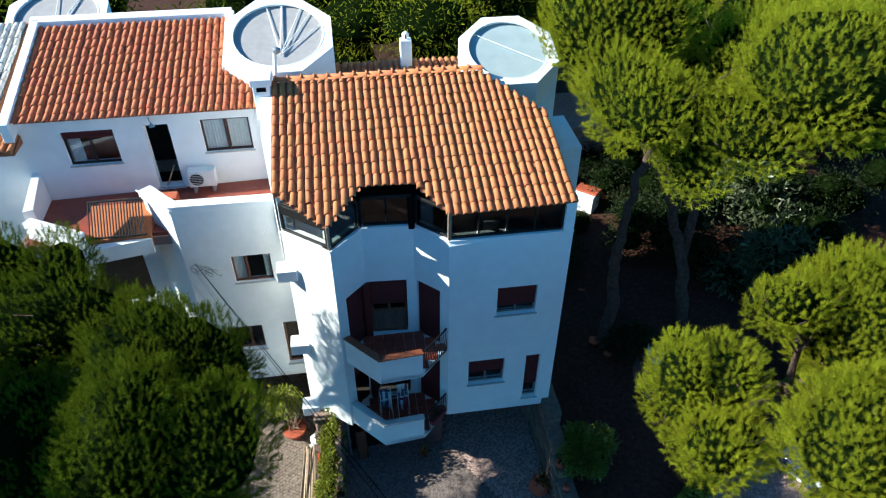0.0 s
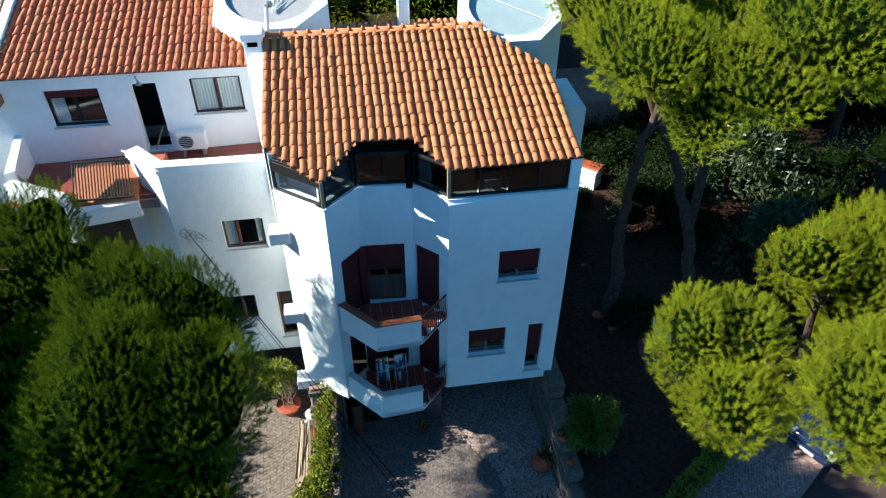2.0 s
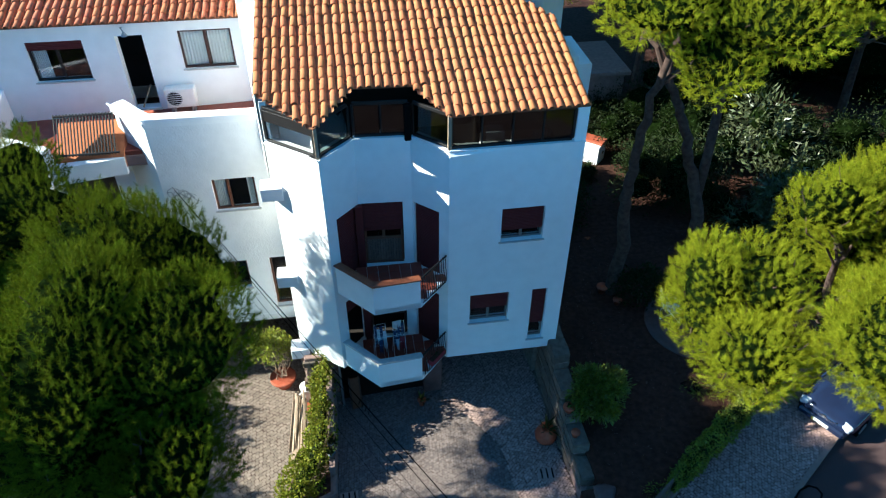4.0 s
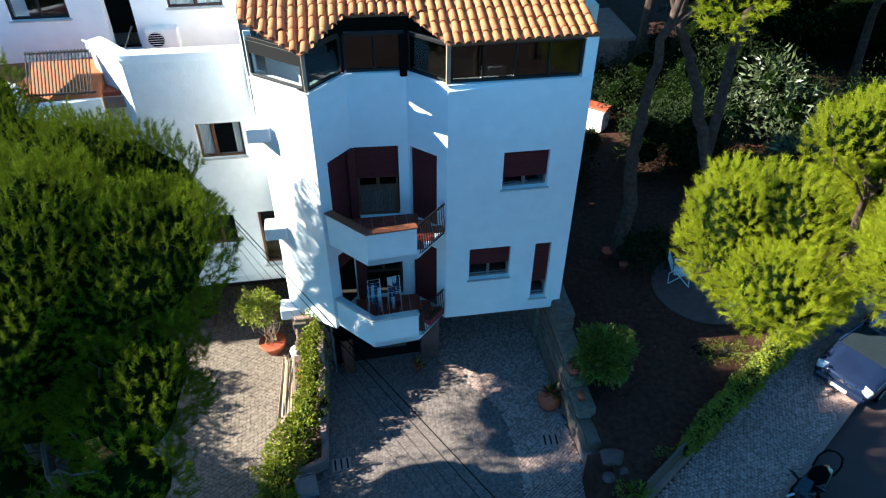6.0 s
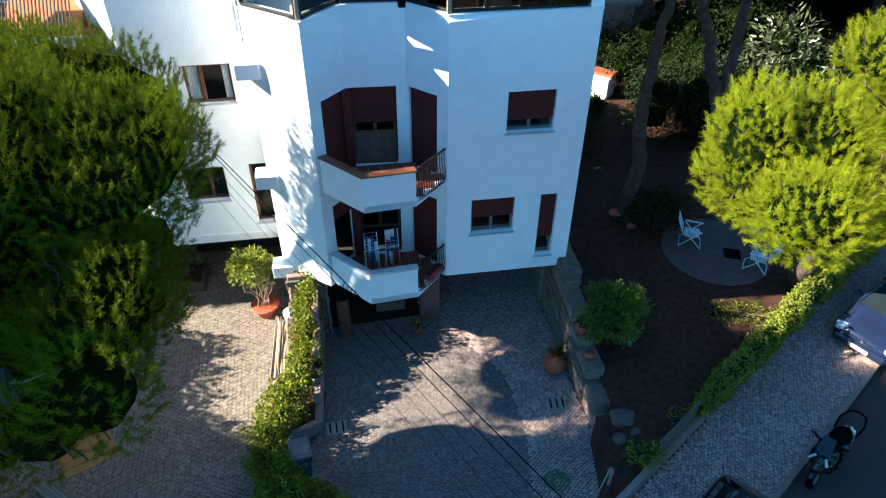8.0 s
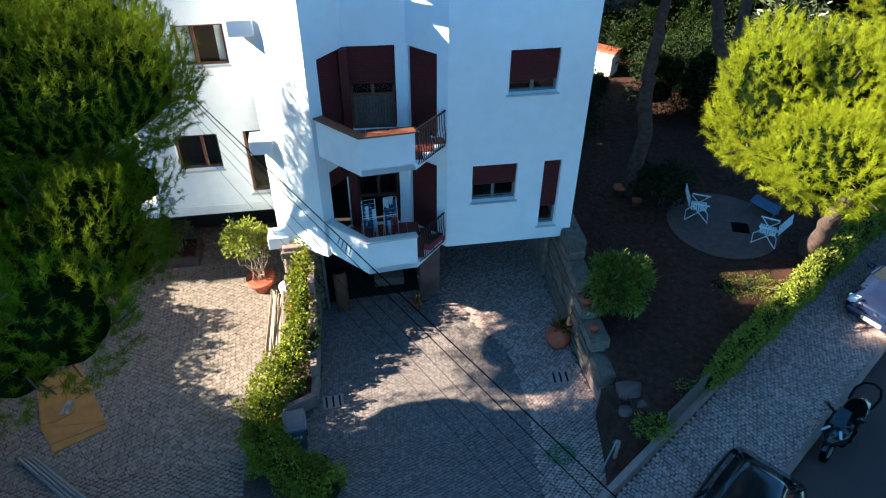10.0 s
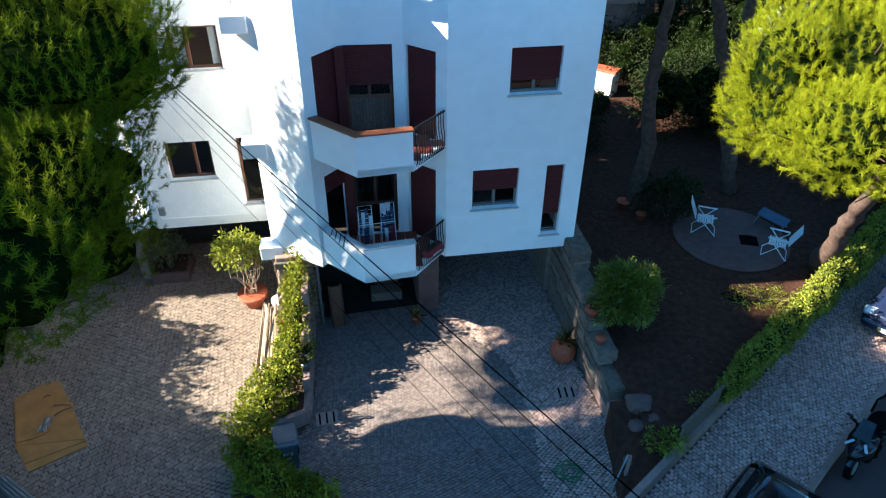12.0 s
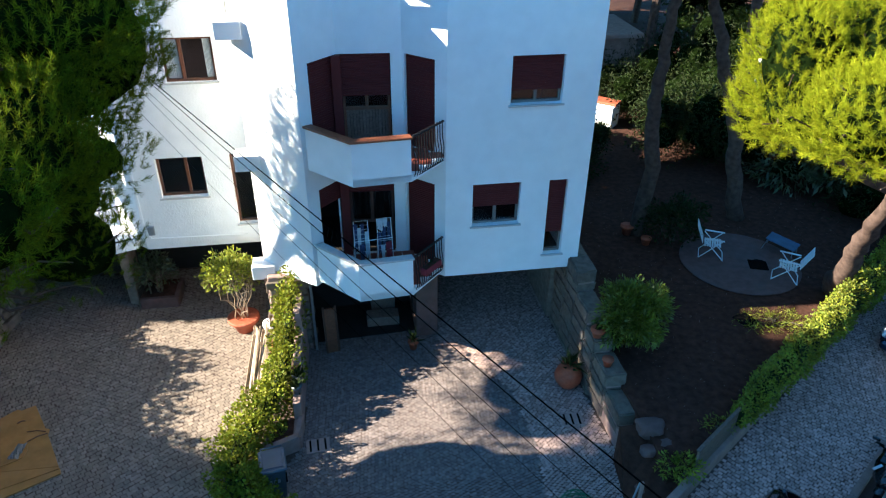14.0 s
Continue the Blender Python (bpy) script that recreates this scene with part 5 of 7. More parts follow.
def garden_chair(label, x, y, turn, material=PLASTIC_W, recline=24):
    """A folding chair: tube frame, slatted seat and back, armrests."""
    ch = thing("garden_chair", label, "chair", group="garden chairs")
    ch.matrix_basis = pose(x, y, 0.868, 0, 0, turn)
    for s in (-0.26, 0.26):
        part("leg_loop", tube(bmesh.new(), [(s, -0.25, 0.64), (s, 0.3, 0.02), (s * 0.9, 0.32, 0.012)], 0.014, 6), PLASTIC_W, ch)
        part("leg_loop", tube(bmesh.new(), [(s * 0.92, 0.25, 0.6), (s * 0.92, -0.33, 0.02)], 0.014, 6), PLASTIC_W, ch)
        part("armrest", bbox(s - 0.03, s + 0.03, -0.28, 0.25, 0.62, 0.645, 0.008), material, ch)
    for yy in (0.31, -0.33):
        part("foot_bar", tube(bmesh.new(), [(-0.25, yy, 0.014), (0.25, yy, 0.014)], 0.013, 6), PLASTIC_W, ch)
    for i in range(7):
        part("seat_slat", bbox(-0.24, 0.24, -0.22 + i * 0.065, -0.17 + i * 0.065, 0.41 - 0.004 * i, 0.425 - 0.004 * i, 0.004), material, ch)
    for i in range(8):
        a = radians(recline)
        h = 0.08 + i * 0.07
        part("back_slat", bbox(-0.24, 0.24, -0.008, 0.008, 0, 0.055, 0.003, pose(0, 0.24 + h * math.sin(a), 0.4 + h * math.cos(a), -recline, 0, 0)), material, ch)
    return ch


garden_chair("white plastic folding garden chair on the round patio", 10.5, 15.45, 62)
garden_chair("white slatted folding armchair on the round patio's edge", 11.95, 14.05, -125)
lounger = thing("sun_lounger", "faded blue canvas lounger beside the patio", "lounger")
part("canvas", bbox(-0.26, 0.26, -0.42, 0.42, 0.3, 0.33, 0.012, pose(12.6, 15.4, 0.86, 8, 0, 40)), BLUE_TARP, lounger)
for s in (-0.22, 0.22):
    for q in (-0.36, 0.36):
        part("leg", tube(bmesh.new(), [pose(12.6, 15.4, 0.86, 8, 0, 40) @ Vector((s, q, 0.302)), pose(12.6, 15.4, 0.86, 0, 0, 40) @ Vector((s, q * 1.15, 0.0))], 0.013, 6), ALU, lounger)


def cloth_heap(label, x, y, z, s, material, seed):
    bm = bmesh.new()
    bmesh.ops.create_grid(bm, x_segments=9, y_segments=9, size=s)
    for v in bm.verts:
        e = 1 - max(abs(v.co.x), abs(v.co.y)) / s
        v.co.z = 0.004 + 0.22 * s * e + abs(noise.noise(v.co * 6 + Vector((seed, 0, 0)))) * 0.16 * min(1, e * 3)
    bm.transform(pose(x, y, z, 0, 0, 30 + 40 * seed))
    return thing("black_bag", label, "bag", bm, material, smooth=True)


cloth_heap("crumpled black bag lying on the patio", 11.58, 14.75, 0.868, 0.25, BLACK, 1)
cloth_heap("black sack lying on the bare soil", 9.97, 12.52, 0.824, 0.24, BLACK, 2)
bush = shrub("round evergreen shrub with glossy leaves behind the stone wall", (6.62, 12.0, 1.72), (0.66, 0.66, 0.62), 2600, LEAF_BUSH, 0.11, 31, aspect=0.36, base=0.8)
_b = np.random.default_rng(131)
_ps, _ns = [], []
for i in range(30):
    _d = unit(_b.normal(size=3) + np.array((0, 0, 0.25)))
    _c = np.array((6.62, 12.0, 1.72)) + _d * np.array((0.74, 0.7, 0.58)) * _b.uniform(0.7, 1.12)
    _q, _m = ball_points(_c, np.array((0.27, 0.27, 0.24)) * _b.uniform(0.7, 1.2), _b, 300, -0.7)
    _ps.append(_q)
    _ns.append(unit(_m + 0.6 * _d))
part("outer_foliage", leaf_mesh("outer_foliage", np.concatenate(_ps), np.concatenate(_ns), _b, LEAF_BUSH, 0.125, 0.32, spread=0.45), None, bush)
part("inner_growth", lump_mesh([(6.62, 12.0, 1.6, 0.95, 0.95, 0.85)], 0.35, 4), CROWN_SHADE, bush)
shrub("low dark shrub at the foot of the pine trunk", (9.75, 16.4, 1.4), (0.8, 0.7, 0.65), 2200, LEAF_DK, 0.12, 32, base=0.8)
shrub("tuft of sunlit weeds beside the boulders", (6.35, 8.45, 0.72), (0.38, 0.3, 0.2), 700, LEAF, 0.09, 33, aspect=0.4, base=0.6)
shrub("sparse grass tuft along the garden wall", (7.6, 9.25, 0.9), (0.4, 0.2, 0.12), 220, LEAF, 0.09, 34, aspect=0.2, base=0.8)
shrub("yellow-green grass patch at the ivy's foot", (10.6, 12.3, 0.86), (0.8, 0.45, 0.1), 1100, LEAF, 0.1, 35, aspect=0.15, base=0.8)


def pot(label, x, y, z, profile, material=POT, name="flower_pot"):
    p = thing(name, label, "pot")
    part("body", lathe(profile, 18, (x, y, z)), material, p, smooth=True)
    r, h = profile[-1]
    part("soil", lathe([(r * 0.85, h - 0.05), (r * 0.85, h - 0.035)], 14, (x, y, z)), SOIL, p)
    return p


def tuft(parent, x, y, z, n, length, material, seed, wide=0.03, lean=0.6):
    rg = np.random.default_rng(seed)
    p = np.tile(np.array((x, y, z)), (n, 1)) + rg.normal(scale=0.03, size=(n, 3)) * (1, 1, 0)
    d = unit(rg.normal(size=(n, 3)) * lean + (0, 0, 1))
    part("leaves", leaf_mesh("leaves", p, d, rg, material, length, wide / length * 2, spread=0.2), None, parent)


jar = pot("big-bellied terracotta jar with a chipped lime coat", 5.28, 11.95, -0.19, [(0.14, 0), (0.2, 0.04), (0.31, 0.2), (0.33, 0.34), (0.27, 0.5), (0.17, 0.58), (0.18, 0.63), (0.2, 0.66), (0.15, 0.665)], name="terracotta_jar")
tuft(jar, 5.28, 11.95, 0.42, 40, 0.42, LEAF_DK, 41)
pot("small terracotta pot on the stone wall", 5.8, 11.1, 1.1, [(0.08, 0), (0.11, 0.14), (0.13, 0.15), (0.13, 0.19)])
p2 = pot("square-rimmed red pot on the stone wall", 5.75, 11.72, 1.42, [(0.1, 0), (0.15, 0.16), (0.17, 0.17), (0.17, 0.22)])
tuft(p2, 5.75, 11.72, 1.6, 14, 0.14, LEAF_DK, 42)
p3 = pot("small terracotta pot by the garage pier", 1.8, 13.85, -0.19, [(0.08, 0), (0.12, 0.2), (0.14, 0.21), (0.14, 0.25)])
tuft(p3, 1.8, 13.85, 0.05, 22, 0.3, LEAF_DK, 43)
pot("terracotta pot at the foot of the pine", 8.62, 17.0, 0.82, [(0.12, 0), (0.17, 0.24), (0.2, 0.25), (0.2, 0.3)])
pot("low terracotta pot beside the pine trunk", 8.95, 16.35, 0.82, [(0.1, 0), (0.14, 0.18), (0.16, 0.19), (0.16, 0.22)])
bowl = pot("wide terracotta pot with a tall leafy shrub", -2.5, 15.3, -0.2, [(0.22, 0), (0.32, 0.26), (0.4, 0.33), (0.42, 0.36), (0.42, 0.42), (0.38, 0.42)])
_q = np.random.default_rng(44)
bm = bmesh.new()
for i in range(14):
    bough(bm, (-2.5 + _q.normal() * 0.08, 15.3 + _q.normal() * 0.08, 0.15), (-2.62 + _q.normal() * 0.3, 15.35 + _q.normal() * 0.3, 1.5 + _q.random() * 0.4), 0.014, 0.006, _q)
part("stem", bm, WOOD_LT, bowl)
_p, _nn = ball_points((-2.68, 15.35, 1.5), (0.58, 0.5, 0.52), _q, 1700)
part("leaves", leaf_mesh("leaves", _p, _nn, _q, LEAF, 0.11, 0.4), None, bowl)
white_pot = pot("white plastic planter beside the stone pillar", -1.72, 14.55, -0.2, [(0.14, 0), (0.2, 0.3), (0.2, 0.62), (0.22, 0.64), (0.22, 0.7)], PLASTIC_W)
tuft(white_pot, -1.72, 14.55, 0.45, 16, 0.2, FABRIC_R, 46)
sack = thing("cement_sack", "crumpled pale sack beside the pots", "sack", bbox(-2.05, -1.7, 14.3, 14.75, -0.2, 0.06, 0.08), FABRIC_W)
pot("terracotta bowl at the end of the planks", -1.72, 14.12, -0.2, [(0.12, 0), (0.18, 0.14), (0.2, 0.15), (0.2, 0.2)])
for i in range(2):
    ob = pot("dark plastic plant pot on the planter wall", -1.0, 12.15 - 0.35 * i, 0.58, [(0.08, 0), (0.11, 0.17), (0.12, 0.18), (0.12, 0.2)], PLASTIC_G)
    tuft(ob, -1.0, 12.15 - 0.35 * i, 0.76, 30, 0.22, LEAF_DK, 50 + i)

# planks leaning on the hedge
_rp = random.Random(4)
for i in range(20):
    a = Vector((-2.32 + 0.027 * i, 12.72 + _rp.uniform(-0.1, 0.12), -0.19))
    b = Vector((-2.1 + 0.02 * i, 14.15 + _rp.uniform(-0.15, 0.15), 0.5 + _rp.uniform(0, 0.2)))
    w = _rp.uniform(0.012, 0.028)
    thing("plank", "weathered thin timber lath leaning against the hedge", "plank",
          bbox(-w, w, -0.01, 0.01, -(b - a).length, 0, 0.003, look(a, b) @ pose(0, 0, 0, 0, 0, _rp.uniform(-40, 40))), WOOD_LT, group="planks")
for i, (x, y, rz, l) in enumerate(((-2.15, 12.55, 10, 0.5), (-2.2, 12.1, -35, 0.45), (-2.35, 11.95, 60, 0.4), (-2.1, 11.75, 20, 0.55))):
    thing("board_offcut", "short pale board lying on the setts", "board", bbox(-l / 2, l / 2, -0.07, 0.07, 0, 0.04 + 0.02 * (i % 2), 0.006, pose(x, y, -0.19, 0, 0, rz + 60)), WOOD_LT, group="board offcuts")

# grey wheeled bin
bin_ = thing("wheeled_bin", "grey plastic wheeled bin with a closed lid", "bin")
bm = bmesh.new()
box(bm, -0.22, 0.22, -0.27, 0.27, 0.05, 0.88)
for v in bm.verts:
    if v.co.z < 0.4:
        v.co.x *= 0.8
        v.co.y *= 0.8
bevel(bm, 0.03, 2)
bm.transform(pose(-1.42, 9.78, -0.19, 0, 0, 8))
part("body", bm, PLASTIC_G, bin_)
part("lid", bbox(-0.26, 0.26, -0.3, 0.3, 0.885, 0.95, 0.025, pose(-1.42, 9.78, -0.19, 0, 0, 8)), PLASTIC_G, bin_, "flat grey lid")
part("lid_panel", bbox(-0.19, 0.19, -0.22, 0.2, 0.95, 0.965, 0.012, pose(-1.42, 9.78, -0.19, 0, 0, 8)), PLASTIC_G, bin_)
part("handle", tube(bmesh.new(), [pose(-1.42, 9.78, -0.19, 0, 0, 8) @ Vector(p) for p in ((-0.2, 0.3, 0.9), (-0.2, 0.36, 0.92), (0.2, 0.36, 0.92), (0.2, 0.3, 0.9))], 0.016, 6), PLASTIC_G, bin_)
for s in (-0.2, 0.2):
    part("wheel", tube(bmesh.new(), [pose(-1.42, 9.78, -0.19, 0, 0, 8) @ Vector((s - 0.025, 0.26, 0.1)), pose(-1.42, 9.78, -0.19, 0, 0, 8) @ Vector((s + 0.025, 0.26, 0.1))], 0.1, 14), BLACK, bin_)
for i in range(3):
    part("marking", bbox(-0.1 + 0.075 * i, -0.05 + 0.075 * i, -0.282, -0.272, 0.6, 0.68, 0, pose(-1.42, 9.78, -0.19, 0, 0, 8)), SIGN_BAR, bin_)


def drain(label, x, y, rz, n=3):
    g = thing("drain_grate", label, "drain", group="drain grates")
    g.matrix_basis = pose(x, y, float(drive_z(x, y)) + 0.012, 0, 0, rz)
    part("frame", bbox(-0.25, 0.25, -0.19, 0.19, -0.03, 0.006, 0.004), SETT_MID, g)
    for i in range(n):
        part("slot", bbox(-0.16 + 0.16 * i - 0.022, -0.16 + 0.16 * i + 0.022, -0.16, 0.16, 0.0, 0.016, 0.002), BLACK, g)


drain("slotted cement drain grate in the driveway", -0.62, 10.92, 4)
drain("slotted iron drain grate beside the stone wall", 5.05, 10.85, -4)

# an old door panel and a torn sheet of plywood on the left driveway
panel = thing("door_panel", "worn orange-brown wooden door panel lying on the driveway", "panel")
part("board", prism([(-7.9, 12.6), (-7.4, 11.15), (-5.94, 11.12), (-6.34, 11.89), (-6.63, 12.42), (-7.01, 13.08)], -0.2, -0.17, 0.004), CARDBOARD, panel)
part("rail", prism([(-7.4, 11.14), (-7.05, 10.62), (-5.9, 11.06), (-5.95, 11.11)], -0.2, -0.165, 0.004), CARDBOARD, panel)
part("rail", prism([(-7.04, 10.6), (-6.89, 10.38), (-5.84, 10.92), (-5.89, 11.04)], -0.2, -0.162, 0.004), CARDBOARD, panel)
torn = thing("plywood_sheet", "torn sheet of orange plywood lying on the panel", "board")
part("sheet", prism([(-7.83, 12.51), (-7.38, 11.22), (-7.1, 11.26), (-6.96, 11.32), (-6.8, 11.41), (-6.74, 11.47), (-6.72, 11.66), (-6.79, 11.85), (-6.63, 12.08), (-6.43, 11.99), (-6.46, 12.25), (-6.58, 12.3), (-6.7, 12.43), (-6.97, 12.8), (-7.37, 12.98)],
                    lambda x, y: -0.166 + 0.02 * math.sin(3 * x + 2 * y), lambda x, y: -0.15 + 0.02 * math.sin(3 * x + 2 * y)), CARDBOARD, torn)
for x0, y0, x1, y1 in ((-6.9, 12.2, -6.5, 12.16), (-6.8, 11.9, -6.45, 12.1), (-7.2, 12.5, -7.05, 12.56)):
    part("splinter", tube(bmesh.new(), [(x0, y0, -0.138), ((x0 + x1) / 2, (y0 + y1) / 2 + 0.02, -0.125), (x1, y1, -0.14)], 0.012, 5), WOOD, torn)
bm = bmesh.new()
_grid = [[bm.verts.new((-7.03 + 0.03 * i + 0.008 * j, 11.42 + 0.06 * j, -0.12 + 0.03 * math.sin(i * 2.3 + j * 1.7) * math.sin(j * 1.1 + i))) for j in range(8)] for i in range(8)]
for r0_, r1_ in zip(_grid, _grid[1:]):
    for j in range(7):
        bm.faces.new((r0_[j], r1_[j], r1_[j + 1], r0_[j + 1]))
bmesh.ops.solidify(bm, geom=bm.faces[:], thickness=0.004)
thing("plastic_sheet", "crumpled scrap of silvery foil on the plywood", "sheet", bm, ALU)
for i in range(4):
    thing("metal_pipe", "grey metal pipe lying beside the boards", "pipe", tube(bmesh.new(), [(-7.6 + 0.1 * i, 10.3, -0.13), (-6.2 + 0.12 * i, 9.0, -0.1)], 0.035, 8), ALU, group="metal pipes")

# rough rock wall on the far side of the left driveway
rockwall = thing("rock_wall", "rough earth-coloured rock wall beside the neighbouring driveway", "wall", kind="structure")
part("bank", bbox(-9.6, -8.75, 9.0, 18.5, -0.4, 1.2, 0.05), STONE, rockwall)
for i in range(150):
    ob = part("stone", STONES[i % 5], None, rockwall)
    ob.matrix_basis = pose(-8.72 + _rr.uniform(-0.08, 0.05) - 0.1 * (i % 6), 11.0 + (i // 6) * 0.28 + _rr.uniform(-0.1, 0.1), -0.1 + (i % 6) * 0.24, _rr.uniform(-20, 20), _rr.uniform(-20, 20), _rr.uniform(-30, 30)) @ Matrix.Diagonal((1.1, 1.1, 1.2, 1))
bed = thing("garage_planter", "dark planter with a leafy shrub under the wing", "planter")
part("side", bbox(-5.4, -4.4, 16.6, 16.72, -0.25, 0.12, 0.02), PATIO, bed)
part("side", bbox(-4.5, -4.38, 16.72, 17.6, -0.25, 0.12, 0.02), PATIO, bed)
part("soil", bbox(-5.4, -4.5, 16.72, 17.6, -0.25, 0.08, 0), SOIL, bed)
shrub("pale-leaved shrub in the planter", (-5.0, 17.1, 0.65), (0.5, 0.45, 0.45), 900, LEAF_PALE, 0.11, 55, base=0.06)
part("support_wall", bbox(-5.75, -5.5, 16.9, 17.6, -0.3, 1.9, 0.02), STONE, house2)

# balcony things
rack = thing("drying_rack", "white folding drying rack hung with laundry", "drying rack")
rm = pose(0.92, 13.62, 2.41, 0, 0, 6) @ Matrix.Diagonal((0.88, 0.8, 0.92, 1))


def rack_bar(name, a, b, r):
    part(name, tube(bmesh.new(), [rm @ Vector(a), rm @ Vector(b)], r, 6), PLASTIC_W, rack)


for cx in (-0.3, 0.3):
    for s in (-0.2, 0.2):
        rack_bar("upright", (cx + s, -0.12, 0.0), (cx + s * 0.9, 0.12, 1.42), 0.008)
        rack_bar("leg", (cx + s, 0.3, 0.0), (cx + s * 0.95, 0.03, 0.9), 0.008)
    for i in range(8):
        z = 0.62 + 0.115 * i
        rack_bar("wire", (cx - 0.19, -0.12 + 0.169 * z, z), (cx + 0.19, -0.12 + 0.169 * z, z), 0.0035)
rack_bar("side_bar", (-0.5, 0.03, 0.9), (0.5, 0.03, 0.9), 0.009)
LAUNDRY = ((-0.45, 1.36, 0.1, 0.8, FABRIC_B, "dark blue"), (-0.35, 1.25, 0.09, 0.62, FABRIC_W, "crumpled white"), (-0.26, 1.36, 0.09, 0.9, FABRIC_B, "navy"), (-0.16, 1.14, 0.1, 0.7, FABRIC_W, "white"), (-0.3, 0.8, 0.12, 0.5, FABRIC_B, "dark blue"),
           (0.2, 1.42, 0.16, 0.3, FABRIC_W, "pale"), (0.33, 1.43, 0.12, 0.22, FABRIC_W, "white"), (0.16, 1.08, 0.11, 0.62, FABRIC_B, "navy"), (0.29, 1.2, 0.1, 0.55, FABRIC_B, "dark blue"), (0.42, 1.32, 0.1, 0.5, FABRIC_B, "navy"), (0.4, 0.8, 0.16, 0.5, FABRIC_R, "dark red"), (0.24, 0.72, 0.1, 0.4, FABRIC_W, "pale"))
for i, (x, z, w, ln, mt, word) in enumerate(LAUNDRY):
    bm = bmesh.new()
    cols = []
    y = -0.12 + 0.169 * z
    for j in range(9):
        xx = x - w / 2 + w * j / 8
        wav = 0.035 * math.sin(j * 1.9 + i)
        hem = 1 + 0.09 * math.sin(j * 0.8 + 2 * i)
        cols.append([bm.verts.new(rm @ Vector((x + (xx - x) * (1 - 0.15 * q), y + dy + wav * q, z + 0.012 - ln * q * hem))) for dy, q in ((0.05, 0.6), (0.03, 0.3), (0.012, 0.02), (-0.014, 0.02), (-0.04, 0.45), (-0.055, 1.0))])
    for a, b in zip(cols, cols[1:]):
        for k in range(5):
            bm.faces.new((a[k], b[k], b[k + 1], a[k + 1]))
    thing("garment", word + " garment drying on the rack", "clothing", bm, mt, group="laundry", smooth=True)
tray = thing("window_box", "red plastic flower box hung on the balcony railing", "flower box")
tm = pose(2.17, 13.16, 2.62, 0, 0, 46)
part("trough", bbox(-0.3, 0.3, -0.09, 0.09, 0, 0.17, 0.02, tm), FABRIC_R, tray)
part("soil", bbox(-0.27, 0.27, -0.07, 0.07, 0.16, 0.178, 0, tm), SOIL, tray)
tuft(tray, 2.17, 13.16, 2.8, 14, 0.1, LEAF_DK, 61)

# seen through the top-floor glazing
thing("bench_seat", "pale cushioned bench behind the glazing", "bench", bbox(0.5, 1.55, 15.1, 15.6, 8.15, 8.75, 0.06), FABRIC_W)
chair_t = thing("wicker_chair", "round-backed wicker chair behind the glazing", "chair")
part("back", lathe([(0.42, 0), (0.46, 0.5), (0.4, 0.95), (0.33, 1.2), (0.28, 1.2), (0.34, 0.9), (0.38, 0.4)], 18, (3.0, 14.7, 8.15)), WOOD_LT, chair_t)
towels = thing("towel_stack", "stack of folded white towels on a table", "towels")
for i in range(5):
    part("towel", bbox(3.55, 4.0, 14.25, 14.6, 8.9 + 0.06 * i, 8.955 + 0.06 * i, 0.02), FABRIC_W, towels)
table_t = thing("side_table", "low wooden table behind the glazing", "table")
part("tabletop", bbox(3.4, 5.3, 14.15, 14.75, 8.84, 8.9, 0.01), WOOD_LT, table_t)
for x in (3.46, 5.24):
    for y in (14.2, 14.7):
        part("leg", bbox(x - 0.03, x + 0.03, y - 0.03, y + 0.03, 8.152, 8.838, 0.004), WOOD_LT, table_t)
for i in range(6):
    thing("bottle", "small pale bottle on the table", "bottle", lathe([(0.025, 0), (0.03, 0.02), (0.03, 0.12), (0.012, 0.16), (0.012, 0.2)], 10, (4.75 + 0.08 * i, 14.35, 8.902)), LAMP_GLASS, group="bottles")
cloth = thing("hanging_cloth", "dark furled cloth hung at the glazing's corner", "cloth", bbox(1.6, 1.77, 14.41, 14.53, 9.0, 9.96, 0.03), BLACK)
thing("broom", "pale broom handle leaning in the dark doorway", "broom", tube(bmesh.new(), [(-5.35, 18.8, 8.17), (-5.05, 19.0, 8.75)], 0.025, 6), WOOD_LT)
part("half_gable", prism([(-1.36, 15.3), (-0.5, 14.55), (-0.44, 14.62), (-1.3, 15.37)], 8.2, lambda x, y: 9.75 if x < -0.95 else 9.35), STUCCO, villa, "white stepped inner wall behind the glazing")

# overhead cables
def cable(a, b, r, sag):
    a, b = Vector(a), Vector(b)
    return tube(bmesh.new(), [a.lerp(b, i / 24) - Vector((0, 0, sag * 4 * (i / 24) * (1 - i / 24))) for i in range(25)], r, 5)


pole = thing("utility_pole", "wooden utility pole in the street", "pole", tube(bmesh.new(), [(6.3, -1.0, 0.0), (6.3, -1.0, 6.2)], [0.13, 0.1], 10), WOOD_GREY)
for i, (dz, dx, r, s) in enumerate(((0, 0, 0.0095, 0.05), (-0.07, 0.03, 0.007, 0.07), (-0.2, -0.05, 0.004, 0.12), (-0.28, -0.08, 0.0035, 0.16), (-0.75, -0.2, 0.003, 0.1))):
    thing("cable", "thin black overhead cable to the white house", "cable", cable((-4.45 + dx, 16.19, 7.1 + dz), (6.3 - 0.28 * i, -1.0, 5.3 - 0.1 * i), r, s), CABLE, group="overhead cables")
knot = thing("cable_clamp", "black cable clamp with loose ends", "cable clamp")
for i in range(4):
    part("loose_end", tube(bmesh.new(), [(0.02 + 0.06 * i, 9.1 - 0.07 * i, 6.22), (-0.02 + 0.06 * i, 9.08 - 0.07 * i, 6.12 - 0.03 * i)], 0.008, 5), BLACK, knot)
bracket = thing("cable_bracket", "tangle of cable ends at the wing's wall", "bracket")
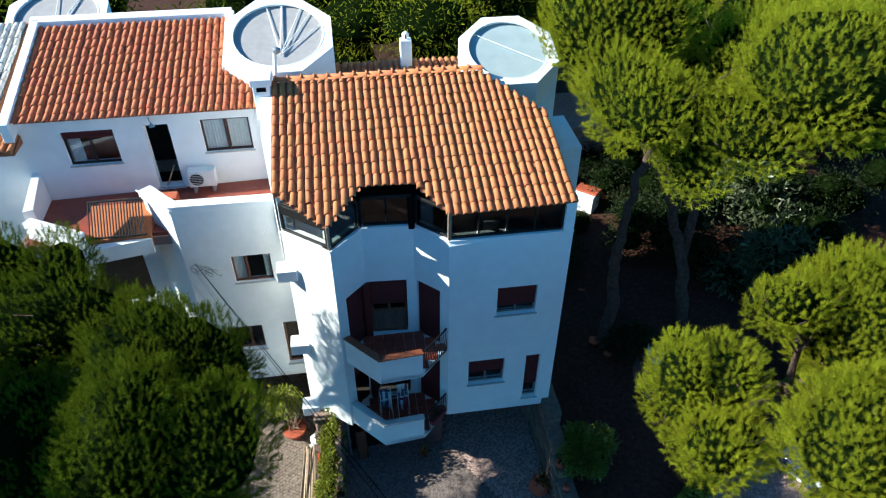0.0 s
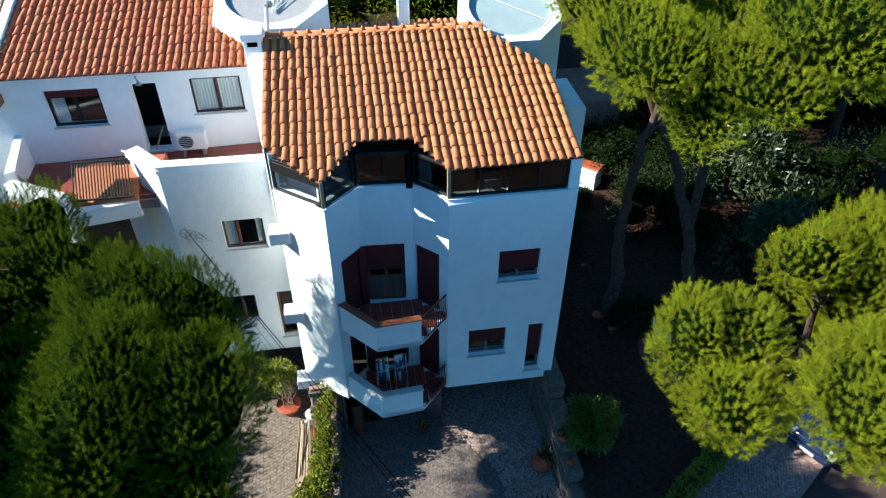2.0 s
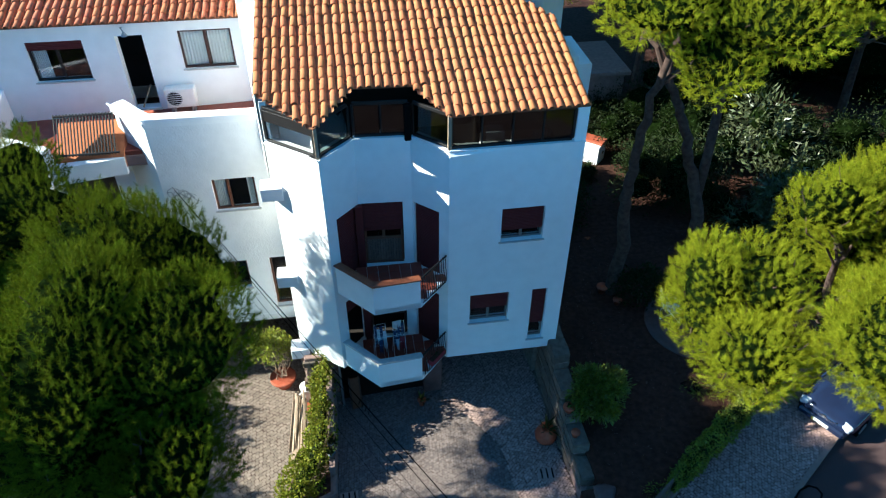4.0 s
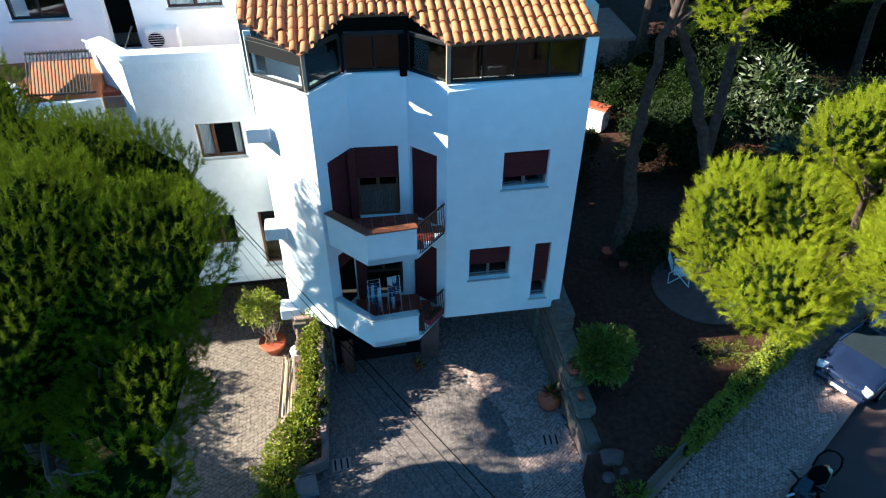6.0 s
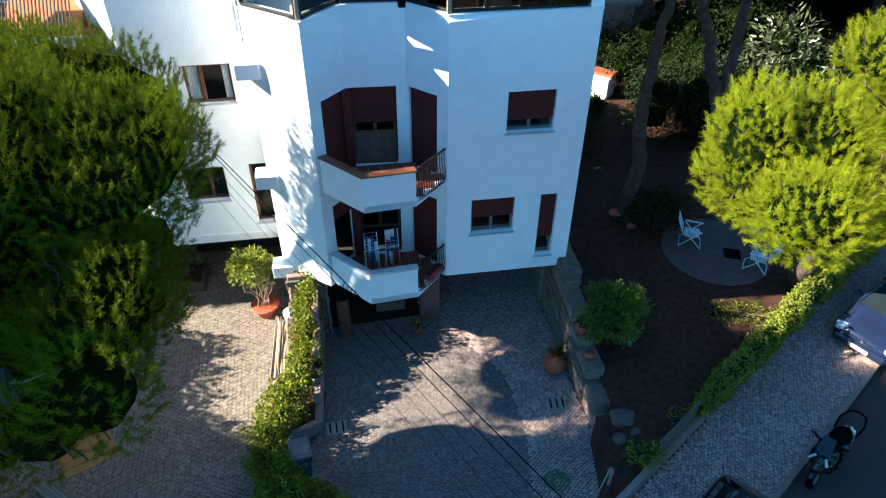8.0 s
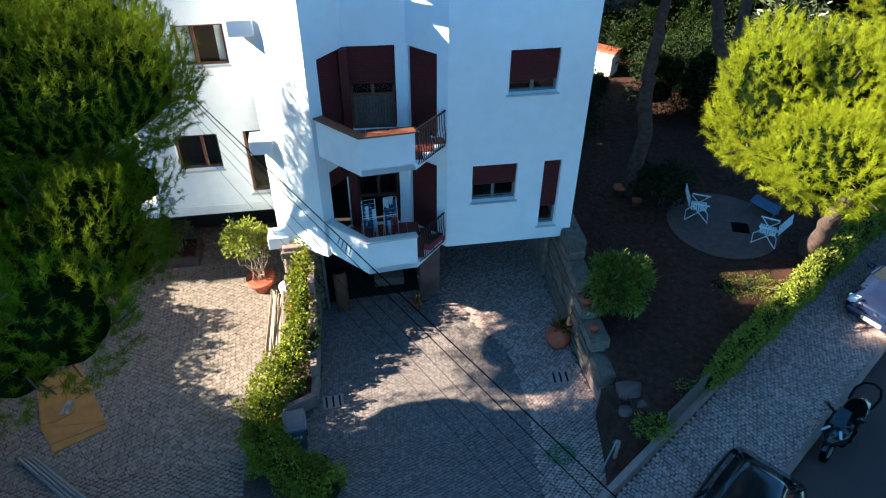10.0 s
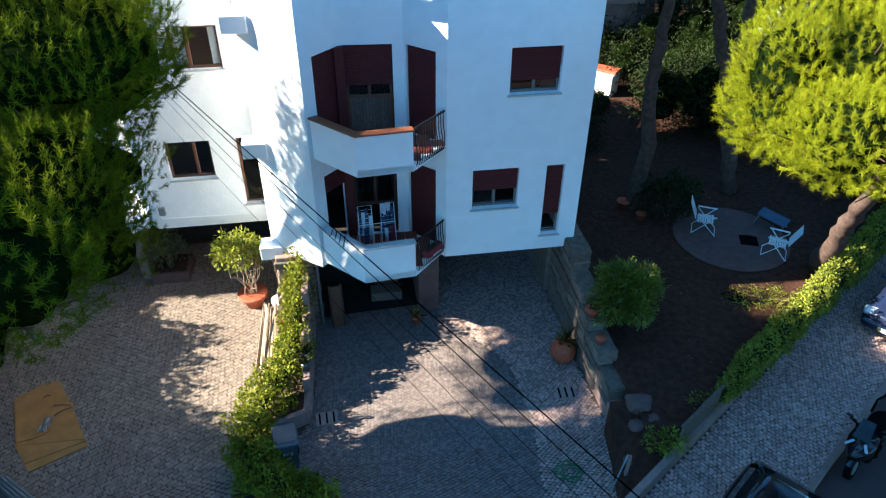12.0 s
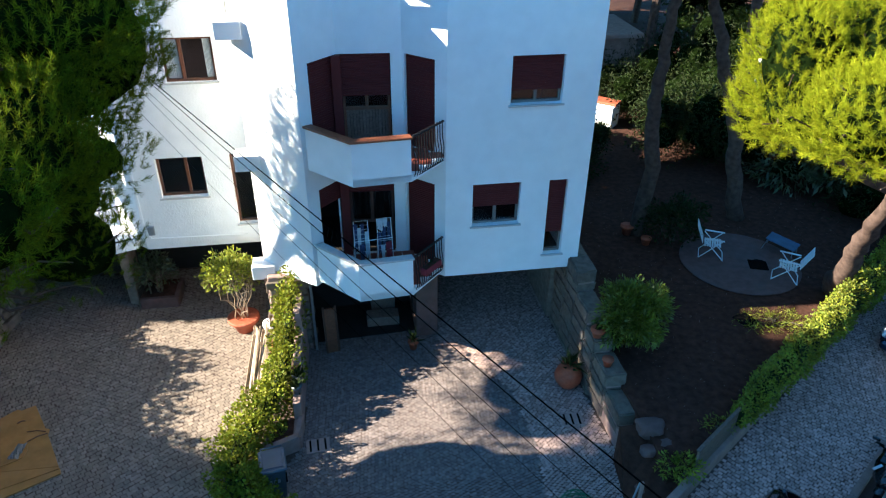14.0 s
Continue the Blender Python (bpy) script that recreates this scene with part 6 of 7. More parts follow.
for i in range(7):
    c = Vector((-4.4 + 0.07 * i, 16.13, 7.08 - 0.03 * i))
    pts = [c + Vector((0.12 * math.cos(k * 0.9 + i) + 0.05 * k * (i % 3 - 1) * 0.4, -0.05 - 0.03 * math.sin(k * 1.3 + i), 0.11 * math.sin(k * 0.9 + i * 2) - 0.02 * k)) for k in range(10)]
    part("loop", tube(bmesh.new(), pts, 0.009, 5), ALU, bracket)
hose = thing("garden_hose", "coiled green hose on the driveway", "hose", tube(bmesh.new(), [(4.35 + 0.04 * math.sin(i * 0.11) + (0.24 + 0.09 * math.sin(i * 0.17)) * math.cos(i * 0.42), 8.5 + 0.05 * math.cos(i * 0.13) + (0.2 + 0.08 * math.cos(i * 0.19)) * math.sin(i * 0.42), 0.03 + 0.0012 * i) for i in range(84)], 0.011, 6), GREEN_HOSE)
thing("gate_post", "weathered grey steel gate post", "post", bbox(5.4, 5.46, 8.1, 8.16, -0.1, 0.85, 0.006), CONCRETE)

# rough bank of earth and boulders at the garden's corner
bank = thing("earth_bank", "bare earth bank with rubble at the garden's corner", "ground", kind="structure")
part("slope", prism([(5.55, 9.6), (5.35, 8.6), (5.1, 7.6), street(-1.9, 0.17), street(0.8, 0.17), (6.6, 9.6)], -0.4, lambda x, y: 0.79 if y > 9.5 else 0.62 if y > 8.55 and x > 5.6 else 0.12), SOIL, bank)
_rb = np.random.default_rng(12)
for x, y, z, a, b, c in ((6.12, 9.42, 0.86, 0.3, 0.27, 0.2), (6.3, 9.02, 0.74, 0.2, 0.14, 0.12), (5.6, 8.4, 0.3, 0.1, 0.12, 0.08), (5.95, 9.0, 0.66, 0.16, 0.13, 0.12)):
    bm = bmesh.new()
    bmesh.ops.create_icosphere(bm, subdivisions=3, radius=1.0)
    ph = _rb.uniform(0, 9, 3)
    for v in bm.verts:
        k = 1 + 0.4 * noise.noise(v.co * 1.3 + Vector(ph)) + 0.2 * noise.noise(v.co * 3.4 + Vector(ph))
        v.co = Vector((x + v.co.x * a * k, y + v.co.y * b * k, z + max(-0.8, min(0.75, v.co.z * k)) * c))
    thing("boulder", "rough weathered boulder on the earth bank", "boulder", bm, PATIO, group="boulders", smooth=True)
thing("leaning_rod", "pale metal rod leaning at the gate post", "rod", tube(bmesh.new(), [(5.05, 7.9, 0.02), (5.42, 8.2, 0.8)], 0.018, 8), ALU)

# ---- pines ----
pine("umbrella pine with a broad sunlit yellow-green crown and leaning trunk",
     [(13.0, 13.5, 0.7), (12.6, 12.9, 1.6), (12.0, 12.1, 3.2), (11.4, 11.0, 5.0), (10.0, 9.0, 7.6)], 0.24,
     [(7.88, 8.86, 8.59, 0.95, 1.22, 1.09), (7.01, 9.21, 8.36, 0.85, 1.12, 1.33), (7.05, 7.42, 8.09, 0.85, 1.02, 0.97), (9.74, 9.97, 9.42, 1.33, 0.85, 0.98), (9.62, 6.47, 9.12, 2.32, 1.88, 1.43),
      (11.7, 10.02, 8.5, 1.81, 2.07, 2.2), (7.23, 7.55, 8.09, 1.4, 1.19, 0.85), (7.36, 8.95, 7.75, 1.45, 1.37, 0.88)], 3, NEEDLE, gap=0.17, head=0.04, needles=72, tufts=1, length=0.13, width=0.0034, under=0.6, fan=0.62)
# The two lobes near x -9 are extra, placed to shade the driveway.
pine("broad dark green pine in front of the neighbouring house",
     [(-7.6, 7.2, -0.3), (-7.0, 7.8, 3.0), (-5.2, 8.6, 7.0)], 0.26,
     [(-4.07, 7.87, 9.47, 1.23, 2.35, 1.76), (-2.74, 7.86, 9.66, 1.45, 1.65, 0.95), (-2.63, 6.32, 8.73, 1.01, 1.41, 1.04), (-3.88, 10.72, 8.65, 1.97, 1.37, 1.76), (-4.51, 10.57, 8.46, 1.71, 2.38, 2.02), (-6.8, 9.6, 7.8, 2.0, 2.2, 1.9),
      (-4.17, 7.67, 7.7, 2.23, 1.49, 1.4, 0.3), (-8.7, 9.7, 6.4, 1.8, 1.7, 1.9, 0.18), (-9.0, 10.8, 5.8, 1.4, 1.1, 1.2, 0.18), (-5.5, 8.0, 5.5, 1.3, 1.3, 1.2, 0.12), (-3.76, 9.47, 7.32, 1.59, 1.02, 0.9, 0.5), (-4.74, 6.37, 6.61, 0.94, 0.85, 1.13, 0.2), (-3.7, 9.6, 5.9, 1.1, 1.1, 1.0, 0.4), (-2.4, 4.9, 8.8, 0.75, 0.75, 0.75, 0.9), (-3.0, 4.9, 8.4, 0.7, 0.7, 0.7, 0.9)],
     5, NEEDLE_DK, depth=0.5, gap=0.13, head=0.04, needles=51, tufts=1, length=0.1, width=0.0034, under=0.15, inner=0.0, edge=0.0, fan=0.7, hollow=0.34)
# Last three lobes are extra, placed to bound the driveway's sun patch.
pine("slender dark pine beside the neighbouring house",
     [(-12.0, 17.6, -0.3), (-11.6, 17.2, 4.0), (-9.0, 14.2, 8.4)], 0.2,
     [(-6.59, 13.35, 9.34, 0.94, 1.36, 1.27), (-6.77, 12.14, 8.86, 2.5, 1.42, 1.55), (-8.1, 13.82, 9.0, 1.4, 1.04, 1.66), (-7.9, 14.1, 7.8, 1.4, 0.9, 1.5), (-9.3, 12.9, 7.8, 1.3, 1.4, 1.35), (-8.8, 11.8, 7.25, 1.2, 1.0, 1.0)], 6, NEEDLE_DK, depth=0.5, gap=0.15, head=0.04, needles=48, tufts=1, length=0.1, width=0.0036, inner=0.0, edge=0.0, fan=0.7, hollow=0.34)
pine("tall pine with a wide crown over the villa's garden",
     [(8.95, 17.05, 0.7), (9.05, 16.95, 3.0), (8.8, 16.9, 4.7), (8.74, 16.8, 6.3), (8.7, 16.5, 8.6), (9.0, 15.9, 11.2)], 0.2,
     [(9.27, 12.96, 12.22, 1.72, 1.87, 1.09), (7.12, 14.43, 12.43, 1.6, 2.44, 1.46), (8.44, 13.65, 11.56, 0.97, 1.93, 1.79), (10.95, 12.7, 13.6, 2.5, 2.3, 1.85), (11.5, 15.67, 12.53, 2.32, 2.5, 1.52), (7.65, 17.16, 13.23, 2.4, 2.19, 2.23),
      (13.55, 13.73, 12.17, 2.11, 1.74, 1.08)], 7, NEEDLE, gap=0.2, head=0.05, tufts=1, needles=34, length=0.14, width=0.0055, fan=0.65)

# Out-of-view pine, added only to keep sun off the left pine's lower crown.
pine("unseen tall pine added to shade the left pine's lower crown", [(-17.0, 8.4, -0.4), (-16.6, 8.5, 5.0), (-15.9, 8.0, 11.0)], 0.28,
     [(-15.6, 8.6, 11.7, 2.2, 2.2, 1.5), (-15.8, 6.8, 11.6, 2.0, 1.8, 1.3), (-15.4, 10.1, 11.6, 1.8, 1.4, 1.2), (-15.6, 6.6, 13.6, 2.2, 2.6, 1.9), (-15.8, 9.2, 13.5, 2.0, 2.0, 1.8), (-15.7, 4.6, 12.6, 2.0, 2.0, 1.8), (-15.7, 9.4, 9.4, 1.8, 1.9, 1.6), (-15.7, 6.4, 9.4, 1.8, 2.2, 1.6), (-15.7, 5.0, 15.4, 2.0, 2.7, 1.5), (-15.7, 7.6, 15.2, 2.0, 1.9, 1.4), (-15.6, 10.3, 13.3, 2.2, 1.5, 2.0)], 59, NEEDLE_DK, depth=0.3, gap=0.6, head=0.4, tufts=8, needles=10, length=0.3, width=0.03)
# More out-of-view pines, added to block low sun over the left driveway.
for i, (x, y, z) in enumerate(((-15.0, 9.5, 5.0), (-15.5, 4.5, 5.5), (-16.5, 18.9, 3.5), (-14.8, 20.0, 6.4))):
    pine("unseen pine added beyond the left driveway to block the sun", [(x - 0.5, y, -0.4), (x - 0.2, y, z * 0.5), (x, y, z)], 0.24,
         [(x, y, z, 2.6, 2.8, 2.2), (x - 1.5, y + 1.5, z - 1.6, 2.2, 2.2, 1.8), (x + 0.8, y - 1.4, z - 1.8, 2.0, 2.2, 1.8)], 60 + i, NEEDLE_DK, gap=0.6, head=0.4, tufts=8, needles=10, length=0.3, width=0.03)

bank_hedge = thing("bank_hedge", "unkempt green hedge growing along the rock wall", "hedge")
# Row heights are shaped to throw the shadow edge on the left driveway.
BANK = [(-9.3, 7.0, 1.0, 5.4, 0.6), (-9.3, 10.4, 1.0, 5.4, 0.6), (-9.2, 11.4, 1.0, 3.5, 0.55), (-9.2, 12.2, 1.0, 2.75, 0.5), (-9.2, 12.97, 1.0, 2.6, 0.5), (-9.2, 13.6, 1.0, 2.7, 0.5), (-9.2, 14.2, 1.0, 2.95, 0.5), (-9.2, 14.8, 1.0, 2.8, 0.5), (-9.2, 15.15, 1.0, 2.1, 0.5), (-9.2, 15.6, 1.0, 1.85, 0.5), (-9.3, 17.0, 1.0, 2.0, 0.5), (-9.4, 18.4, 1.0, 2.4, 0.4)]
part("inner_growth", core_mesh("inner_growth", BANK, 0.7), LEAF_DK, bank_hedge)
_p, _nn = hedge_points(BANK, _r, 22000, 3.0)
part("leaves", leaf_mesh("leaves", _p, _nn, _r, LEAF, 0.1, 0.6), None, bank_hedge)


# ---- vehicles ----
def car(label, u, v, turn, paint, length=4.3, width=1.74, height=1.45, base=0.13, angle=None):
    """A parked hatchback: shaped body, glasshouse, lamps, grille, wheels. It faces -u."""
    c = thing("car", label, "car", group="parked cars")
    p = street(u, v)
    ang = math.degrees(math.atan2(SU.y, SU.x)) + turn
    c.matrix_basis = pose(p[0], p[1], base, 0, 0, ang)
    # body: cross-sections along its length, nose at -x
    prof = [(-2.15, 0.45, 0.62, 0.58), (-2.08, 0.30, 0.70, 0.78), (-1.75, 0.24, 0.80, 0.85), (-1.0, 0.22, 0.93, 0.87), (0.2, 0.22, 0.95, 0.87), (1.3, 0.22, 0.95, 0.87), (1.9, 0.26, 0.92, 0.84), (2.12, 0.36, 0.82, 0.74), (2.15, 0.45, 0.7, 0.66)]
    bm = bmesh.new()
    rings = []
    for x, z0, z1, w in prof:
        ring = []
        for yy, zz in ((-w * 0.9, z0), (-w, z0 + (z1 - z0) * 0.35), (-w, z0 + (z1 - z0) * 0.7), (-w * 0.9, z1 - 0.02), (-w * 0.5, z1 + 0.02), (0, z1 + 0.03),
                       (w * 0.5, z1 + 0.02), (w * 0.9, z1 - 0.02), (w, z0 + (z1 - z0) * 0.7), (w, z0 + (z1 - z0) * 0.35), (w * 0.9, z0)):
            ring.append(bm.verts.new((x, yy, zz)))
        rings.append(ring)
    for r, s in zip(rings, rings[1:]):
        for j in range(len(r)):
            bm.faces.new((r[j], s[j], s[(j + 1) % len(r)], r[(j + 1) % len(r)]))
    bm.faces.new(rings[0])
    bm.faces.new(rings[-1][::-1])
    bmesh.ops.recalc_face_normals(bm, faces=bm.faces[:])
    part("body", bm, paint, c, smooth=True)
    # roof and pillars
    bm = bmesh.new()
    rr = []
    for x, z, w in ((-0.42, 1.36, 0.58), (-0.1, 1.42, 0.62), (0.7, 1.45, 0.63), (1.35, 1.41, 0.6), (1.62, 1.33, 0.55)):
        rr.append([bm.verts.new((x, y * w, z - 0.05 * abs(y) ** 3)) for y in (-1, -0.5, 0, 0.5, 1)] + [bm.verts.new((x, y * w * 0.96, z - 0.08)) for y in (1, -1)])
    for r, s in zip(rr, rr[1:]):
        for j in range(7):
            bm.faces.new((r[j], s[j], s[(j + 1) % 7], r[(j + 1) % 7]))
    bm.faces.new(rr[0])
    bm.faces.new(rr[-1][::-1])
    bmesh.ops.recalc_face_normals(bm, faces=bm.faces[:])
    part("roof", bm, paint, c, smooth=True)

    def quad(name, pts, material):
        bm = bmesh.new()
        bm.faces.new([bm.verts.new(q) for q in pts])
        geo_ = bmesh.ops.extrude_face_region(bm, geom=bm.faces[:])
        nv = [g for g in geo_["geom"] if isinstance(g, bmesh.types.BMVert)]
        bmesh.ops.translate(bm, verts=nv, vec=(0, 0, -0.012))
        return part(name, bm, material, c)

    quad("windscreen", ((-1.12, -0.72, 0.95), (-1.12, 0.72, 0.95), (-0.42, 0.57, 1.35), (-0.42, -0.57, 1.35)), CAR_GLASS)
    quad("rear_window", ((1.62, -0.53, 1.32), (1.62, 0.53, 1.32), (2.02, 0.64, 0.95), (2.02, -0.64, 0.95)), CAR_GLASS)
    for s in (-1, 1):
        quad("side_window", ((-0.95, s * 0.77, 0.96), (0.3, s * 0.78, 0.97), (0.3, s * 0.63, 1.38), (-0.35, s * 0.6, 1.36)), CAR_GLASS)
        quad("side_window", ((0.38, s * 0.78, 0.97), (1.7, s * 0.74, 0.97), (1.4, s * 0.6, 1.36), (0.38, s * 0.63, 1.38)), CAR_GLASS)
        for a, b in (((-1.1, s * 0.78, 0.94), (-0.4, s * 0.6, 1.36)), ((0.34, s * 0.79, 0.95), (0.34, s * 0.64, 1.39)), ((1.95, s * 0.7, 0.93), (1.55, s * 0.57, 1.33))):
            part("pillar", tube(bmesh.new(), [a, b], 0.035, 6), paint, c)
        part("mirror", bbox(-0.95, -0.8, s * 0.93 - 0.09, s * 0.93 + 0.09, 0.95, 1.07, 0.03), paint, c)
        part("headlight", bbox(-0.13, 0.1, -0.18, 0.18, -0.08, 0.08, 0.04, pose(-2.0, s * 0.62, 0.65, 0, -22, s * 18)), LAMP_GLASS, c, "clear headlight")
        for x in (-1.35, 1.3):
            w = part("wheel", tube(bmesh.new(), [(x, s * 0.68, 0.3), (x, s * 0.88, 0.3)], 0.3, 20), BLACK, c)
            part("rim", tube(bmesh.new(), [(x, s * 0.86, 0.3), (x, s * 0.892, 0.3)], 0.19, 14), ALU, w)
    part("grille", bbox(-2.13, -2.03, -0.42, 0.42, 0.56, 0.68, 0.02), BLACK, c)
    for k in range(3):
        part("grille_bar", bbox(-2.155, -2.12, -0.4, 0.4, 0.57 + 0.035 * k, 0.578 + 0.035 * k, 0), CHROME, c)
    part("emblem", tube(bmesh.new(), [(-2.17, 0, 0.64), (-2.13, 0, 0.645)], 0.06, 16), CHROME, c)
    part("bumper", bbox(-2.24, -2.0, -0.72, 0.72, 0.26, 0.5, 0.06), paint, c)
    pl = part("number_plate", bbox(-2.262, -2.245, -0.26, 0.26, 0.36, 0.47, 0.002), PLASTIC_W, c, "pale number plate")
    part("plate_mark", bbox(-2.268, -2.262, -0.17, 0.14, 0.395, 0.435, 0), SIGN_BAR, pl)
    part("plate_strip", bbox(-2.268, -2.262, 0.2, 0.255, 0.365, 0.465, 0), YELLOW, pl)
    return c


CAR_GLASS = mat("tinted_car_glass", (0.015, 0.02, 0.024), 0.06, spread=0.05, scale=3, spec=0.7)
car("navy blue hatchback parked half on the pavement", 9.5, -1.85, -6, CAR_BLUE)
car("black hatchback parked by the kerb", -1.15, -2.1, 4, CAR_DARK)


def motorbike(label, u, v, turn):
    b = thing("motor_scooter", label, "scooter")
    p = street(u, v)
    b.matrix_basis = pose(p[0], p[1], 0.13, -9, 0, math.degrees(math.atan2(SU.y, SU.x)) + turn)
    for x in (-0.68, 0.66):
        w = part("wheel", tube(bmesh.new(), [(x, -0.06, 0.27), (x, 0.06, 0.27)], 0.27, 22), BLACK, b)
        part("rim", tube(bmesh.new(), [(x, -0.065, 0.27), (x, 0.065, 0.27)], 0.15, 16), ALU, w)
    def shell(name, poly, z0, z1, material, w=0.04, tilt=0.0):
        bm = prism(poly, z0, lambda x, y: z1 + tilt * x)
        bevel(bm, w, 2)
        part(name, bm, material, b, smooth=True)

    shell("front_fairing", [(-0.86, -0.05), (-0.5, -0.27), (-0.14, -0.24), (-0.14, 0.24), (-0.5, 0.27), (-0.86, 0.05)], 0.5, 0.98, CAR_DARK, 0.07, 0.25)
    shell("front_mudguard", [(-0.98, -0.07), (-0.4, -0.09), (-0.4, 0.09), (-0.98, 0.07)], 0.46, 0.56, CAR_DARK, 0.03)
    shell("leg_shield", [(-0.2, -0.26), (-0.06, -0.24), (-0.06, 0.24), (-0.2, 0.26)], 0.28, 0.95, BLACK, 0.03)
    shell("footboard", [(-0.4, -0.2), (0.25, -0.22), (0.25, 0.22), (-0.4, 0.2)], 0.24, 0.42, BLACK, 0.04)
    shell("tail_body", [(0.1, -0.2), (0.6, -0.22), (1.02, -0.1), (1.02, 0.1), (0.6, 0.22), (0.1, 0.2)], 0.38, 0.7, CAR_DARK, 0.07)
    part("seat", lathe([(0.02, 0.0), (0.2, 0.0), (0.24, 0.05), (0.22, 0.12), (0.02, 0.15)], 18), BLACK, b, smooth=True).matrix_basis = pose(0.42, 0, 0.7) @ Matrix.Diagonal((1.45, 0.9, 1, 1))
    part("handlebar", tube(bmesh.new(), [(-0.2, -0.34, 1.04), (-0.3, -0.1, 1.02), (-0.3, 0.1, 1.02), (-0.2, 0.34, 1.04)], 0.018, 8), BLACK, b)
    for s in (-1, 1):
        part("grip", tube(bmesh.new(), [(-0.22, s * 0.24, 1.04), (-0.18, s * 0.38, 1.04)], 0.024, 8), BLACK, b)
        part("mirror", bbox(-0.32, -0.28, s * 0.36 - 0.07, s * 0.36 + 0.07, 1.16, 1.24, 0.02), CAR_DARK, b)
        part("mirror_stalk", tube(bmesh.new(), [(-0.28, s * 0.28, 1.04), (-0.3, s * 0.35, 1.18)], 0.008, 6), IRON, b)
        part("headlight", bbox(-0.1, 0.1, -0.028, 0.028, -0.012, 0.012, 0.008, pose(-0.66, s * 0.155, 0.86, 0, -14, s * -30)), LAMP_GLASS, b, "slit headlight")
    bm = bmesh.new()
    q = [(-0.56, -0.16, 0.94), (-0.56, 0.16, 0.94), (-0.24, 0.13, 1.22), (-0.24, -0.13, 1.22)]
    bm.faces.new([bm.verts.new(p_) for p_ in q])
    bmesh.ops.solidify(bm, geom=bm.faces[:], thickness=0.01)
    part("windshield", bm, CAR_GLASS, b)
    part("rear_rack", tube(bmesh.new(), [(0.6, -0.24, 0.78), (0.95, -0.27, 0.86), (1.2, -0.18, 0.9), (1.28, 0, 0.91), (1.2, 0.18, 0.9), (0.95, 0.27, 0.86), (0.6, 0.24, 0.78)], 0.026, 8), BLACK, b)
    part("stand", tube(bmesh.new(), [(0.0, -0.12, 0.28), (0.1, -0.34, 0.06)], 0.014, 6), IRON, b)
    return b


motorbike("black motor scooter leaning on its stand beside the kerb", 3.35, -2.62, -3)

# ---- woods and shrubs behind ----
def far_tree(label, x, y, z, r, h, n, material, seed, size=0.3, trunk=True):
    rg = np.random.default_rng(seed)
    t = thing("tree", label, "tree", group="trees behind")
    if trunk:
        part("trunk", tube(bmesh.new(), [(x, y, -0.5), (x + rg.normal() * 0.2, y + rg.normal() * 0.2, z * 0.6), (x + rg.normal() * 0.3, y, z)], [0.25, 0.18, 0.1], 8), BARK, t)
    lobes = [(x + rg.normal() * r * 0.45, y + rg.normal() * r * 0.45, z + rg.normal() * h * 0.35, r * rg.uniform(0.5, 0.75), r * rg.uniform(0.5, 0.75), h * rg.uniform(0.5, 0.7)) for _ in range(6)]
    part("inner_foliage", lump_mesh(lobes, 0.5, seed), CROWN_SHADE, t)
    ps, ns = zip(*(ball_points(l[:3], l[3:], rg, n // 6, -1) for l in lobes))
    part("foliage", leaf_mesh("foliage", np.concatenate(ps), np.concatenate(ns), rg, material, size, 0.28 if size > 0.29 or not trunk else 0.14, spread=0.8), None, t)
    return t


for i, (x, y, z, r, h, mt) in enumerate(((-6.5, 29, 7.5, 3.2, 2.4, NEEDLE_DK), (-1.5, 31.5, 8.0, 3.0, 2.4, NEEDLE_DK), (3.2, 30, 8.6, 3.4, 2.2, NEEDLE), (8.0, 33, 8.0, 3.0, 2.0, NEEDLE_DK), (0.8, 35, 9.5, 3.5, 2.5, NEEDLE),
                                        (-11, 32, 8.5, 3.5, 2.5, NEEDLE_DK), (13.5, 28, 9.5, 3.2, 2.0, NEEDLE), (17, 31, 6.5, 3.5, 3.0, LEAF_DK), (11, 38, 8.0, 4.0, 2.6, NEEDLE_DK), (22, 19, 9.5, 3.0, 2.0, NEEDLE),
                                        (6.0, 42, 9.0, 4.0, 3.0, NEEDLE_DK), (-5, 42, 9.5, 4.0, 3.0, NEEDLE_DK), (25, 28, 7.0, 4.0, 3.5, LEAF_DK), (19, 42, 8.0, 4.5, 3.5, NEEDLE_DK), (30, 40, 8.0, 5, 4, NEEDLE_DK), (-16, 40, 8.0, 5, 3.5, NEEDLE_DK))):
    far_tree(("dark pine behind the houses", "green pine behind the garden")[mt is NEEDLE], x, y, z, r, h, 15000 if i in (1, 2, 3, 4, 9) else 4500, mt, 100 + i, 0.2 if i in (1, 2, 3, 4, 9) else 0.3)
